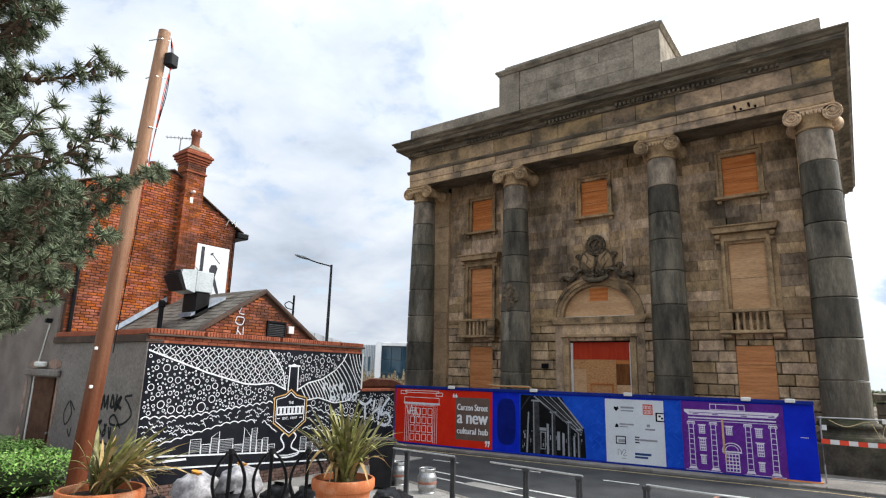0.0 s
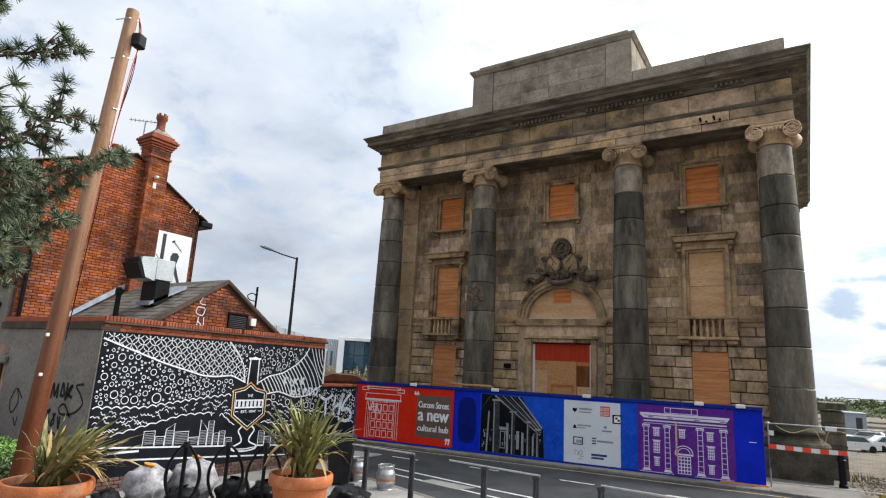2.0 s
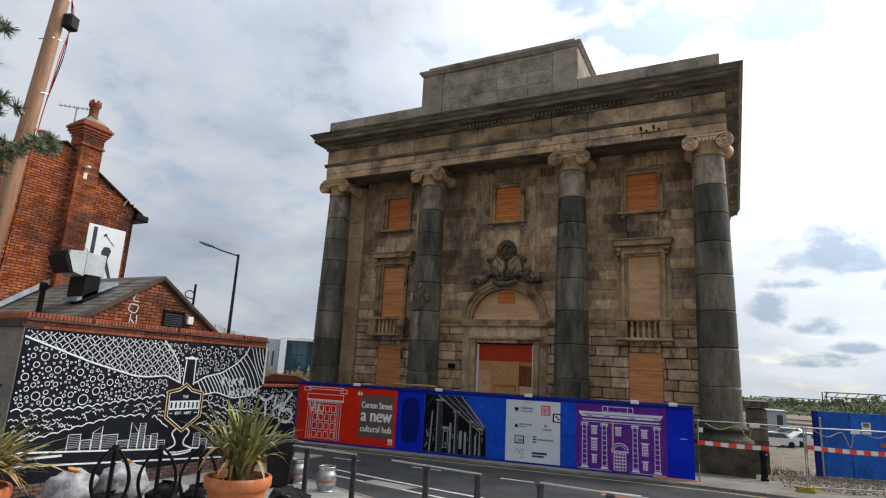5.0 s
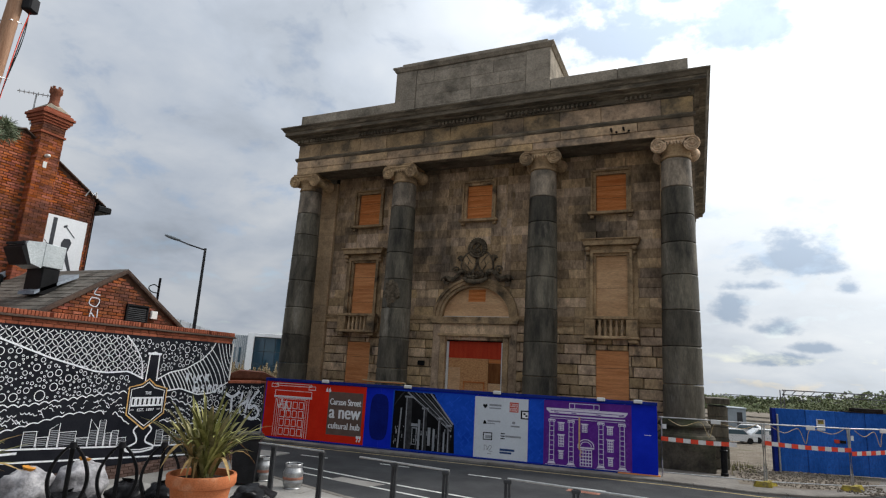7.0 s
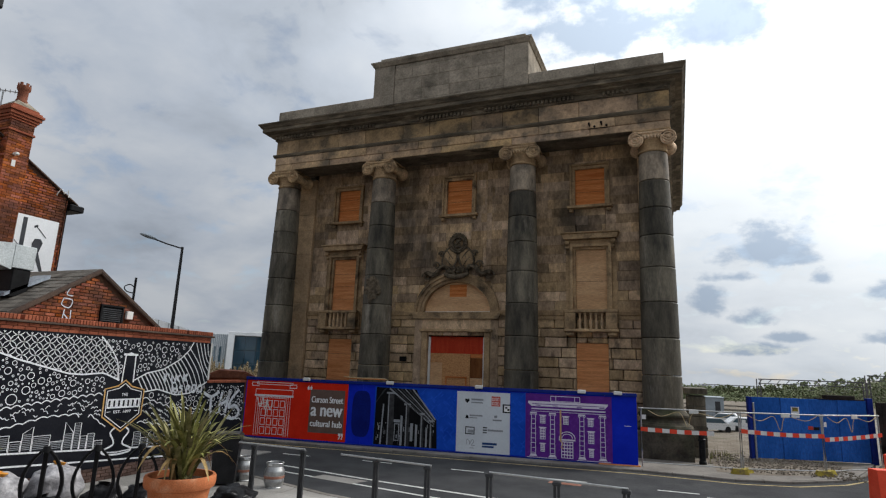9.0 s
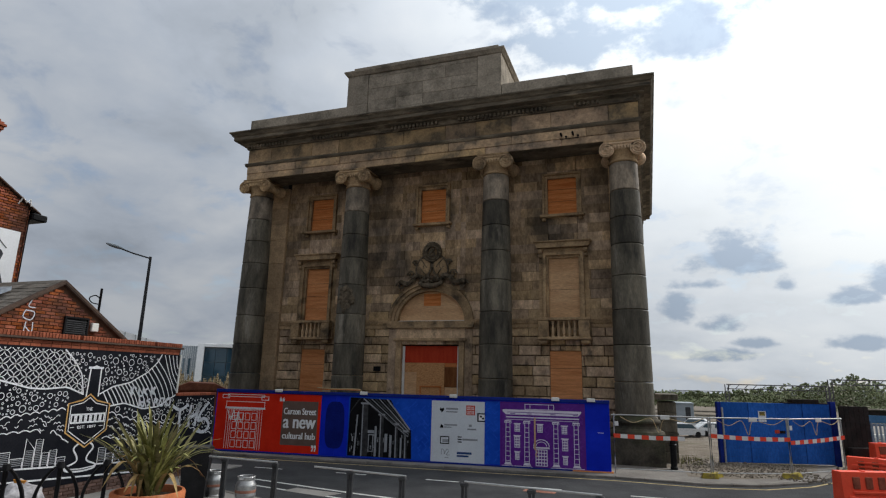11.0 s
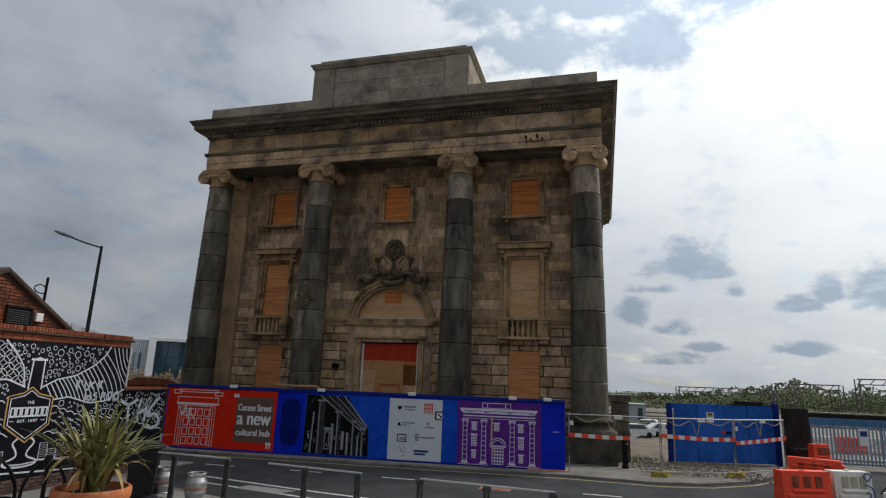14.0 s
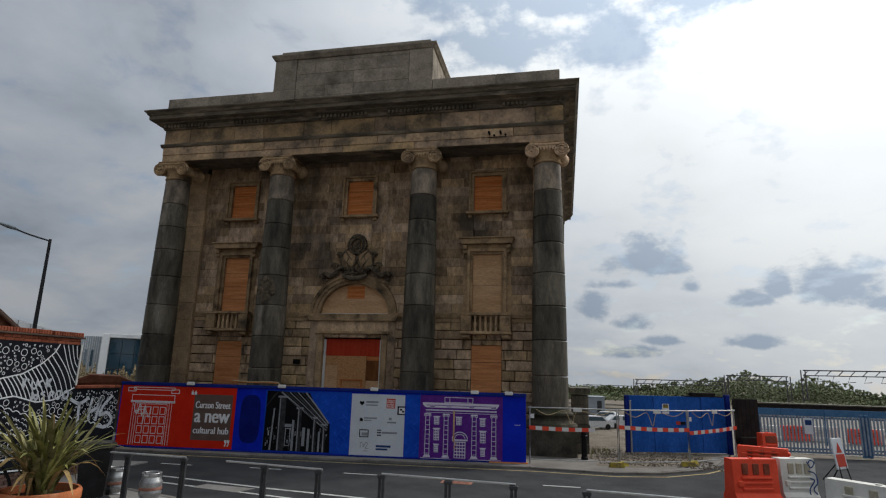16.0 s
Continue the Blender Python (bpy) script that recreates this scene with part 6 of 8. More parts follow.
M().bevbox(-0.28, 0.28, -0.14, -0.001, -0.06, 0.07, 0.03).make("diffuser", WHITE_TRIM, lampb)
M().cyl((-0.3, -0.02, 0.07), (0.05, -0.02, 1.1), 0.02).make("conduit", WHITE_TRIM, lampb)
M().bevbox(0.0, 0.12, -0.16, -0.001, 1.08, 1.2, 0.02).make("sensor", BLACK, lampb)
G = Art((0, 0, 0), (1, 0, 0), (0, 0, 1))
for pts, w in (([(-15.7, 1.9), (-15.9, 1.6), (-15.75, 1.35), (-15.5, 1.6), (-15.65, 1.9), (-15.35, 1.7)], 0.03), ([(-15.6, 1.25), (-15.45, 1.1), (-15.4, 1.3)], 0.03),
               ([(-14.05, 1.78), (-14.0, 2.1), (-13.9, 1.85), (-13.8, 2.1), (-13.78, 1.8)], 0.05), ([(-13.65, 1.85), (-13.6, 2.12), (-13.5, 1.9), (-13.62, 1.86)], 0.05), ([(-13.4, 2.15), (-13.42, 1.8), (-13.2, 2.1), (-13.38, 1.95), (-13.15, 1.85)], 0.05), ([(-12.75, 2.15), (-13.05, 2.1), (-12.85, 1.95), (-12.7, 1.75), (-13.0, 1.55), (-13.5, 1.5), (-13.6, 1.62), (-13.4, 1.7), (-13.1, 1.45)], 0.035),
               ([(-14.1, 1.5), (-13.95, 1.55), (-14.05, 1.42), (-13.92, 1.3), (-14.1, 1.25)], 0.04), ([(-13.8, 1.5), (-13.72, 1.3), (-13.85, 1.25), (-13.7, 1.5)], 0.04), ([(-13.6, 1.45), (-13.5, 1.2), (-13.5, 1.45)], 0.04), ([(-13.9, 1.1), (-13.6, 1.08), (-13.45, 0.95), (-13.55, 0.85)], 0.03), ([(-13.7, 0.95), (-13.45, 0.95), (-13.5, 1.1)], 0.03)):
    G.line("g", smooth_curve(pts, 6), w * 1.5, 0.005)
G.put("g", "sprayed_scrawl", SPRAY_BLACK, side, "black sprayed scrawl")

# ---- annex with slate roof behind the yard wall ----
annex = thing("pub_annex", "low brick annex with a slate roof", "building", (-12.75, 9.55, 0))
AP, EZ, HALF = 4.78, 3.45, 2.05
M().add([(0, -HALF, 0), (0, HALF, 0), (0, HALF, EZ), (0, 0, AP - 0.06), (0, -HALF, EZ), (-4.2, -HALF, 0), (-4.2, HALF, 0), (-4.2, HALF, EZ), (-4.2, 0, AP - 0.06), (-4.2, -HALF, EZ)],
        [(0, 1, 2, 3, 4), (9, 8, 7, 6, 5), (0, 5, 6, 1), (1, 6, 7, 2), (2, 7, 8, 3), (3, 8, 9, 4), (4, 9, 5, 0)]).make("wall", BRICK_MORTAR, annex)
shared = {}


def annex_brick(a, b, c, d, r):
    key = round(b - a, 2)
    mm = Matrix.Translation((0.014 + r.uniform(-0.003, 0.004), a, c))
    if key in shared:
        place("brick", shared[key], annex, m=mm)
    else:
        t = M()
        face_x(t, 0.0, 0, b - a, 0, d - c)
        shared[key] = t.make("brick", BRICK, annex, m=mm).data


brick_rows(annex_brick, -HALF, HALF, 3.32, AP, inside=lambda u, z: z < AP - 0.1 - abs(u) * (AP - EZ) / HALF, seed=4)
slope = math.degrees(math.atan2(AP - EZ, HALF))
deck = M()
for s in (-1, 1):
    deck.add([(0.1, 0, AP - 0.05), (-4.2, 0, AP - 0.05), (-4.2, s * (HALF + 0.1), EZ - 0.115), (0.1, s * (HALF + 0.1), EZ - 0.115), (0.1, 0, AP), (-4.2, 0, AP), (-4.2, s * (HALF + 0.1), EZ - 0.065), (0.1, s * (HALF + 0.1), EZ - 0.065)],
             [(0, 1, 2, 3), (4, 7, 6, 5), (0, 3, 7, 4), (3, 2, 6, 7), (1, 5, 6, 2)])
roof = deck.make("roof", CONCRETE_DARK, annex)
sl = M().bevbox(-0.148, 0.148, -0.21, 0.21, 0, 0.012, 0.003)
s0 = None
sr = random.Random(3)
for j in range(12):
    for i in range(15):
        xx = 0.08 - 0.15 - 0.3 * i - (0.15 if j % 2 else 0)
        if xx < -4.1:
            continue
        dist_down = 0.16 + 0.20 * j
        yy, zz = -dist_down * math.cos(radians(slope)), AP - dist_down * math.sin(radians(slope)) + 0.022
        mm = Matrix.Translation((xx, yy, zz)) @ Euler((radians(slope - 2.5 + sr.uniform(-1.2, 1.2)), 0, radians(sr.uniform(-1, 1)))).to_matrix().to_4x4()
        s0 = place("slate", s0.data, roof, m=mm) if s0 else sl.make("slate", SLATE, roof, m=mm)
M().prism([(-0.09, AP - 0.02), (0.09, AP - 0.02), (0.0, AP + 0.06)], -0.1, 4.2, Matrix.Rotation(radians(90), 4, "Z")).make("ridge_tile", SLATE, annex)
for s in (-1, 1):
    M().add([(x, y, z) for x in (0.0, 0.11) for y, z in ((0, AP - 0.02), (s * (HALF + 0.12), EZ - 0.10), (s * (HALF + 0.12), EZ - 0.02), (0, AP + 0.05))],
            [(0, 1, 2, 3), (7, 6, 5, 4), (0, 4, 5, 1), (1, 5, 6, 2), (2, 6, 7, 3), (3, 7, 4, 0)]).make("verge_board", CONCRETE_DARK, annex)
louv = new("louvre_vent"); louv.parent = annex
fr = M()
for a in ((0.16, 0.20, 3.57, 4.02), (0.74, 0.78, 3.57, 4.02), (0.20, 0.74, 3.57, 3.61), (0.20, 0.74, 3.98, 4.02)):
    fr.box(0.016, 0.07, a[0], a[1], a[2], a[3])
fr.box(0.016, 0.02, 0.2, 0.74, 3.61, 3.98)
fr.make("vent_frame", BLACK, louv)
for i in range(7):
    M().add([(0.02, 0.2, 3.66 + 0.046 * i), (0.02, 0.74, 3.66 + 0.046 * i), (0.06, 0.74, 3.63 + 0.046 * i), (0.06, 0.2, 3.63 + 0.046 * i), (0.02, 0.2, 3.668 + 0.046 * i), (0.02, 0.74, 3.668 + 0.046 * i), (0.06, 0.74, 3.638 + 0.046 * i), (0.06, 0.2, 3.638 + 0.046 * i)],
            [(0, 1, 2, 3), (7, 6, 5, 4), (0, 4, 5, 1), (2, 6, 7, 3), (1, 5, 6, 2), (0, 3, 7, 4)]).make("louvre_slat", POST_GREY, louv)
M().bevbox(0.016, 0.09, 0.86, 1.04, 3.72, 3.92, 0.01).make("alarm_box", WHITE_TRIM, annex, "cream alarm box")
gr = Art((0.016, 0, 0), (0, 1, 0), (0, 0, 1))
for pts in ([(-0.75, 4.3), (-0.6, 4.38), (-0.7, 4.15), (-0.55, 4.12)], [(-0.75, 4.05), (-0.55, 4.02), (-0.6, 3.85), (-0.78, 3.9), (-0.75, 4.05)], [(-0.7, 3.8), (-0.72, 3.6)], [(-0.55, 3.8), (-0.55, 3.58), (-0.7, 3.7)]):
    gr.line("t", smooth_curve(pts, 5), 0.025, 0.004)
gr.put("t", "sprayed_scrawl", SPRAY_WHITE, annex)
M().add([(-4.1, -0.35, AP - 0.12), (-4.1, -2.1, EZ - 0.03), (-4.02, -2.1, EZ + 0.02), (-4.02, -0.35, AP - 0.08), (-4.13, -0.35, AP + 0.06), (-4.13, -2.1, EZ + 0.14)],
        [(0, 1, 2, 3), (4, 5, 1, 0)]).make("lead_flashing", LEAD, annex)

# extract duct on the annex roof
duct = thing("extract_duct", "bare metal kitchen extract duct on the slate roof", "duct", (-14.0, 8.56, 4.0))
M().bevbox(-0.3, 0.3, -0.36, 0.04, 0.02, 0.66, 0.02).make("duct_base", BLACK, duct, "black painted duct riser")
M().bevbox(-0.33, 0.33, -0.42, 0.07, 0.664, 1.2, 0.015).make("duct_box", GALV, duct)
M().prism([(-0.86, 1.0), (-0.70, 0.70), (-0.422, 0.62), (-0.422, 1.22), (-0.80, 1.18)], -0.33, 0.33, Matrix.Rotation(radians(90), 4, "Z")).make("duct_mouth", GALV, duct)
M().prism([(-0.93, 1.02), (-0.74, 0.66), (-0.66, 0.66), (-0.84, 1.10)], -0.335, 0.335, Matrix.Rotation(radians(90), 4, "Z")).make("mouth_frame", BLACK, duct)
for i in range(4):
    M().bevbox(-0.32, 0.32, -0.90 + 0.045 * i, -0.85 + 0.045 * i, 1.10 - 0.085 * i, 1.16 - 0.085 * i, 0.006).make("mouth_louvre", BLACK, duct)
M().add([(0.3, -0.45, 0.02), (0.3, 0.5, 0.55), (-0.3, 0.5, 0.55), (-0.3, -0.45, 0.02), (0.3, -0.45, 0.1), (0.3, 0.5, 0.64), (-0.3, 0.5, 0.64), (-0.3, -0.45, 0.1)],
        [(0, 1, 2, 3), (7, 6, 5, 4), (0, 4, 5, 1), (1, 5, 6, 2), (2, 6, 7, 3), (3, 7, 4, 0)]).make("lead_skirt", LEAD, duct)
cowl = thing("flue_cowl", "short black metal flue with a cowl", "flue", (-14.3, 7.66, 3.55))
M().lathe([(0.06, 0), (0.06, 0.68), (0.085, 0.70), (0.085, 0.82), (0.05, 0.86)], 14).make("flue_pipe", BLACK, cowl, smooth=40)

# ---- brick pub house ----
house = thing("pub_house", "red brick pub house with a tall gable chimney", "house", (-16.9, 8.87, 0))
PY0, PY1, PA, PE = -2.37, 2.36, 8.73, 7.36
gz = lambda u: PA - 0.555 * abs(u) if u > 0 else PA - 0.42 * abs(u)
hm = M()
hm.add([(0, PY0, 0), (0, PY1, 0), (0, PY1, gz(PY1)), (0, 0, PA), (0, PY0, gz(PY0)), (-9, PY0, 0), (-9, PY1, 0), (-9, PY1, gz(PY1)), (-9, 0, PA), (-9, PY0, gz(PY0))],
       [(0, 1, 2, 3, 4), (9, 8, 7, 6, 5), (0, 5, 6, 1), (1, 6, 7, 2), (2, 7, 8, 3), (3, 8, 9, 4), (4, 9, 5, 0)])
hwall = hm.make("wall", BRICK_MORTAR, house)
hb = M()
brick_rows(lambda a, b, c, d, r: face_x(hb, 0.016 + r.uniform(-0.004, 0.005), a, b, c, d), PY0, PY1, 3.4, PA, inside=lambda u, z: z < gz(u) - 0.06 and not (0.30 < u < 0.96), seed=9)
tagged(hb.make("gable_brickwork", BRICK_J, hwall), "weathered red brickwork of the gable", "", "", "stuff")
hs = M()
for side_s in (1,):
    k, z = 0, 3.4
    while z < 7.3:
        u = -3.0
        while u < 0:
            hs.box(u, u + 0.222, PY1, PY1 + 0.016, z, z + 0.065)
            u += 0.235
        z += 0.076
tagged(hs.make("front_brickwork", BRICK_J, hwall), "", "", "", "stuff")
rf = M()
for s, e in ((-1, PY0), (1, PY1)):
    y1 = e + s * 0.32
    rf.add([(0.10, 0, PA + 0.02), (-9, 0, PA + 0.02), (-9, y1, gz(y1) + 0.02), (0.10, y1, gz(y1) + 0.02), (0.10, 0, PA + 0.055), (-9, 0, PA + 0.055), (-9, y1, gz(y1) + 0.055), (0.10, y1, gz(y1) + 0.055)],
           [(0, 1, 2, 3), (4, 7, 6, 5), (0, 3, 7, 4), (3, 2, 6, 7), (1, 5, 6, 2), (0, 4, 5, 1)])
rf.make("roof", CONCRETE_DARK, house)
M().bevbox(-3.0, 0.16, PY1 + 0.05, PY1 + 0.50, gz(PY1) - 0.36, gz(PY1) - 0.16, 0.03).make("gutter", BLACK, house, "black eaves gutter")
M().cyl((-0.05, PY1 + 0.06, 3.0), (-0.05, PY1 + 0.06, gz(PY1) - 0.36), 0.05).make("downpipe", BLACK, house)
M().cyl((0.07, PY0 + 0.12, 3.0), (0.07, PY0 + 0.12, 7.2), 0.05).make("downpipe", BLACK, house)
br = M().tube([(0.06, 2.0, 7.42), (0.16, 2.05, 7.62), (0.16, 2.16, 7.5), (0.16, 2.26, 7.62), (0.16, 2.3, 7.42)], 0.02, 6)
br.make("cable_bracket", WHITE_TRIM, house)


def stack_bricks(m, x0, x1, y0, y1, z0, z1, seed):
    r = random.Random(seed)
    z, k = z0, 0
    while z + 0.06 < z1:
        for face in range(3):
            a, b = (y0, y1) if face == 0 else (x0, x1)
            u = a - (0.117 if (k + face) % 2 else 0)
            while u < b - 0.02:
                p, q2 = max(u, a), min(u + 0.224, b)
                o = 0.014 + r.uniform(-0.003, 0.004)
                if q2 - p > 0.03:
                    if face == 0:
                        m.box(x1, x1 + o, p, q2, z, z + 0.065)
                    elif face == 1:
                        m.box(p, q2, y1, y1 + o, z, z + 0.065)
                    else:
                        m.box(p, q2, y0 - o, y0, z, z + 0.065)
                u += 0.235
        z += 0.076
        k += 1


stack = new("chimney"); stack.parent = house
M().box(-0.3, 0.24, 0.32, 0.94, 3.4, 9.15).make("stack_core", BRICK_MORTAR, stack)
sb = M()
stack_bricks(sb, -0.3, 0.24, 0.32, 0.94, 3.4, 9.1, 5)
sb.make("stack_brickwork", BRICK_J, stack)["kind"] = "stuff"
for z, o, h in ((8.78, 0.05, 0.07), (9.10, 0.04, 0.07), (9.17, 0.08, 0.07), (9.24, 0.12, 0.10), (9.34, 0.16, 0.08), (9.42, 0.11, 0.06), (9.48, 0.05, 0.07)):
    M().bevbox(-0.3 - o, 0.24 + o, 0.32 - o, 0.94 + o, z, z + h - 0.004, 0.008).make("cap_course", BRICK_RED, stack)
M().add([(-0.34, 0.28, 9.55), (0.28, 0.28, 9.55), (0.28, 0.98, 9.55), (-0.34, 0.98, 9.55), (-0.12, 0.5, 9.76), (0.08, 0.5, 9.76), (0.08, 0.76, 9.76), (-0.12, 0.76, 9.76)],
        [(0, 1, 5, 4), (1, 2, 6, 5), (2, 3, 7, 6), (3, 0, 4, 7), (4, 5, 6, 7), (3, 2, 1, 0)]).make("flaunching", STONE_TOP, stack)
pot_m = M()
pot_m.lathe([(0.15, 9.70), (0.15, 9.78), (0.125, 9.82), (0.13, 10.08), (0.17, 10.13), (0.17, 10.22), (0.15, 10.24)], 16, (-0.02, 0.63, 0))
for i in range(6):
    t = 2 * math.pi * i / 6
    pot_m.box(-0.035, 0.035, -0.02, 0.02, 0, 0.07, Matrix.Translation((-0.02 + 0.14 * math.cos(t), 0.63 + 0.14 * math.sin(t), 10.235)) @ Matrix.Rotation(t + math.pi / 2, 4, "Z"))
pot_m.make("chimney_pot", CHIMNEY_POT, stack, smooth=40)
M().bevbox(0.26, 0.42, 0.5, 0.6, 8.1, 8.18, 0.02).make("stack_lamp", WHITE_TRIM, stack)
M().box(0.255, 0.265, 0.52, 0.62, 7.8, 7.98).make("stack_plate", WHITE_TRIM, stack)
st2 = new("rear_chimney"); st2.parent = house
M().bevbox(-2.4, -1.8, -0.12, 0.62, 8.3, 9.05, 0.02).make("stack_core", BRICK_RED, st2)
M().bevbox(-2.46, -1.74, -0.18, 0.68, 9.05, 9.14, 0.01).make("stack_cap", BRICK_RED, st2)
for y in (0.05, 0.42):
    M().lathe([(0.15, 9.14), (0.12, 9.3), (0.125, 9.46), (0.15, 9.48), (0.15, 9.56)], 14, (-2.1, y, 0)).make("chimney_pot", CHIMNEY_POT, st2, smooth=40)


def aerial(x, y, z, h, turn, group="roof aerials"):
    a = thing("tv_aerial", "thin metal rooftop television aerial", "aerial", (x, y, z), turn, group)
    M().cyl((0, 0, 0), (0, 0, h), 0.02, n=6).make("mast", STEEL, a)
    M().cyl((-0.45, 0, h - 0.05), (0.45, 0, h + 0.05), 0.015, n=5).make("boom", STEEL, a)
    for i in range(8):
        M().cyl((-0.4 + 0.11 * i, -0.14, h - 0.045 + 0.012 * i), (-0.4 + 0.11 * i, 0.14, h - 0.045 + 0.012 * i), 0.008, n=4).make("element", STEEL, a)
    return a


aerial(-17.2, 9.15, 9.05, 0.95, 60)
aerial(-19.5, 7.35, 7.6, 2.6, 40)
sign = thing("wall_sign", "white wall sign with a dark printed shape", "sign", (-16.86, 9.91, 5.0))
M().bevbox(0.0, 0.05, 0.0, 1.17, 0.0, 1.62, 0.006).make("sign_panel", SIGN_WHITE, sign)
S = Art((0.05, 0, 0), (0, 1, 0), (0, 0, 1))
S.rect("s", 0.16, 0.28, 0.55, 1.55, 0.004)
S.line("s", [(0.02, 0.86), (0.12, 0.76), (0.18, 0.74)], 0.02, 0.004)
S.line("s", [(0.55, 1.36), (0.86, 1.08)], 0.03, 0.0045)
S.fill("s", [(0.50, 1.30), (0.60, 1.36), (0.58, 1.42), (0.48, 1.36)], 0.004)
S.fill("s", [(0.50, 0.86), (0.56, 1.0), (0.72, 1.02), (0.80, 0.92), (0.72, 0.62), (0.92, 0.10), (0.84, 0.06), (0.62, 0.52), (0.52, 0.58)], 0.005)
S.put("s", "printed_shape", SIGN_GREY, sign)
camd = thing("dome_camera", "small white dome camera on the brick wall", "camera", (-16.86, 7.45, 4.3))
M().ball((0.08, 0, 0), 0.09, 0.09, 0.09, 10, 8).make("dome", WHITE_TRIM, camd, smooth=60)
M().cyl((0.0, 0, 0.02), (0.06, 0, 0.02), 0.06).make("mount", WHITE_TRIM, camd)

# ---- foreground by the pub ----
# old creosote is still deep red-brown on the lower shaft, bleached higher up
WOODPOLE = mat("creosoted_pine_pole", (0.27, 0.14, 0.082), (0.42, 0.255, 0.165), 1.6, 0.75, 0.5, 26, stretch=(6, 6, 0.5), c3=(0.44, 0.29, 0.195), s3=0.5, lo3=0.44, hi3=0.72)
_n = WOODPOLE.node_tree
_b = _n.nodes["Principled BSDF"]
_sep, _geo, _mr, _mx, _ns = (_n.nodes.new(k) for k in ("ShaderNodeSeparateXYZ", "ShaderNodeNewGeometry", "ShaderNodeMapRange", "ShaderNodeMix", "ShaderNodeTexNoise"))
_ns.inputs["Scale"].default_value = 1.3
_ad = _n.nodes.new("ShaderNodeMath")
_ad.operation = "MULTIPLY_ADD"
_ad.inputs[1].default_value = -4.0
_n.links.new(_geo.outputs["Position"], _sep.inputs[0])
_n.links.new(_ns.outputs[0], _ad.inputs[0])
_n.links.new(_sep.outputs[2], _ad.inputs[2])
_mr.inputs["From Min"].default_value, _mr.inputs["From Max"].default_value = -0.3, 5.5
_mr.inputs["To Min"].default_value, _mr.inputs["To Max"].default_value = 1.0, 0.0
_n.links.new(_ad.outputs[0], _mr.inputs[0])
_mx.data_type, _mx.blend_type = "RGBA", "MULTIPLY"
_n.links.new(_mr.outputs[0], _mx.inputs[0])
_n.links.new(_b.inputs["Base Color"].links[0].from_socket, _mx.inputs[6])
_mx.inputs[7].default_value = (0.34, 0.17, 0.115, 1)
_n.links.new(_mx.outputs[2], _b.inputs["Base Color"])
pole = thing("telegraph_pole", "weathered brown wooden telegraph pole", "pole", (-11.76, 5.1, 0))
ptop = (0.20, 0.39, 9.86)
pm = M()
pts = [(ptop[0] * t, ptop[1] * t, 9.86 * t) for t in np.linspace(0, 1, 12)]
pm.tube(pts, [0.165 - 0.045 * t for t in np.linspace(0, 1, 12)], 20)
pm.make("pole_shaft", WOODPOLE, pole, smooth=40)
M().bevbox(-0.10, 0.10, -0.12, 0.12, 9.05, 9.35, 0.03, Matrix.Translation((0.34, 0.54, 0)) @ Matrix.Rotation(radians(20), 4, "Z")).make("junction_box", BLACK_PLASTIC, pole)
for z, d in ((9.62, 0.2), (8.75, 0.17), (7.6, 0.16)):
    M().tube([(0.17 - d * 0.5, 0.35 - d, z - 0.05), (0.30, 0.30, z), (0.17 + d * 0.5, 0.35 + d, z + 0.06)], 0.012, 5).make("pole_step", STEEL, pole)
for k in range(3):
    M().tube(smooth_curve([(0.28, 0.50, 9.75), (0.33 - 0.05 * k, 0.58, 9.3), (0.30, 0.50 + 0.03 * k, 8.5), (0.26, 0.44, 7.4), (0.23, 0.39, 6.2), (0.18, 0.27, 3.0)]), 0.009, 4).make("cable", BLACK_PLASTIC if k else TAPE_RED, pole)
for a, z in ((0.0, 3.05), (0.02, 2.35)):
    M().bevbox(0.13 + a, 0.165 + a, -0.06, 0.0, z, z + 0.06, 0.01).make("pole_tag", WHITE_TRIM, pole)


def terracotta_pot(x, y, r, h):
    p = thing("terracotta_pot", "large terracotta planter on the paving", "pot", (x, y, 0), group="terracotta planters")
    m = M()
    m.lathe([(r * 0.62, 0), (r * 0.66, 0.05), (r * 0.86, h - 0.24), (r * 0.88, h - 0.21), (r * 0.96, h - 0.19), (r * 1.0, h - 0.14), (r * 1.0, h - 0.03), (r * 0.97, h), (r * 0.90, h), (r * 0.88, h - 0.05), (r * 0.86, h - 0.12)], 40)
    m.make("pot_body", TERRACOTTA, p, smooth=35)
    M().lathe([(r * 0.85, h - 0.11), (r * 0.6, h - 0.08), (0.05, h - 0.06)], 24).make("soil", SOIL, p, smooth=60)
    return p


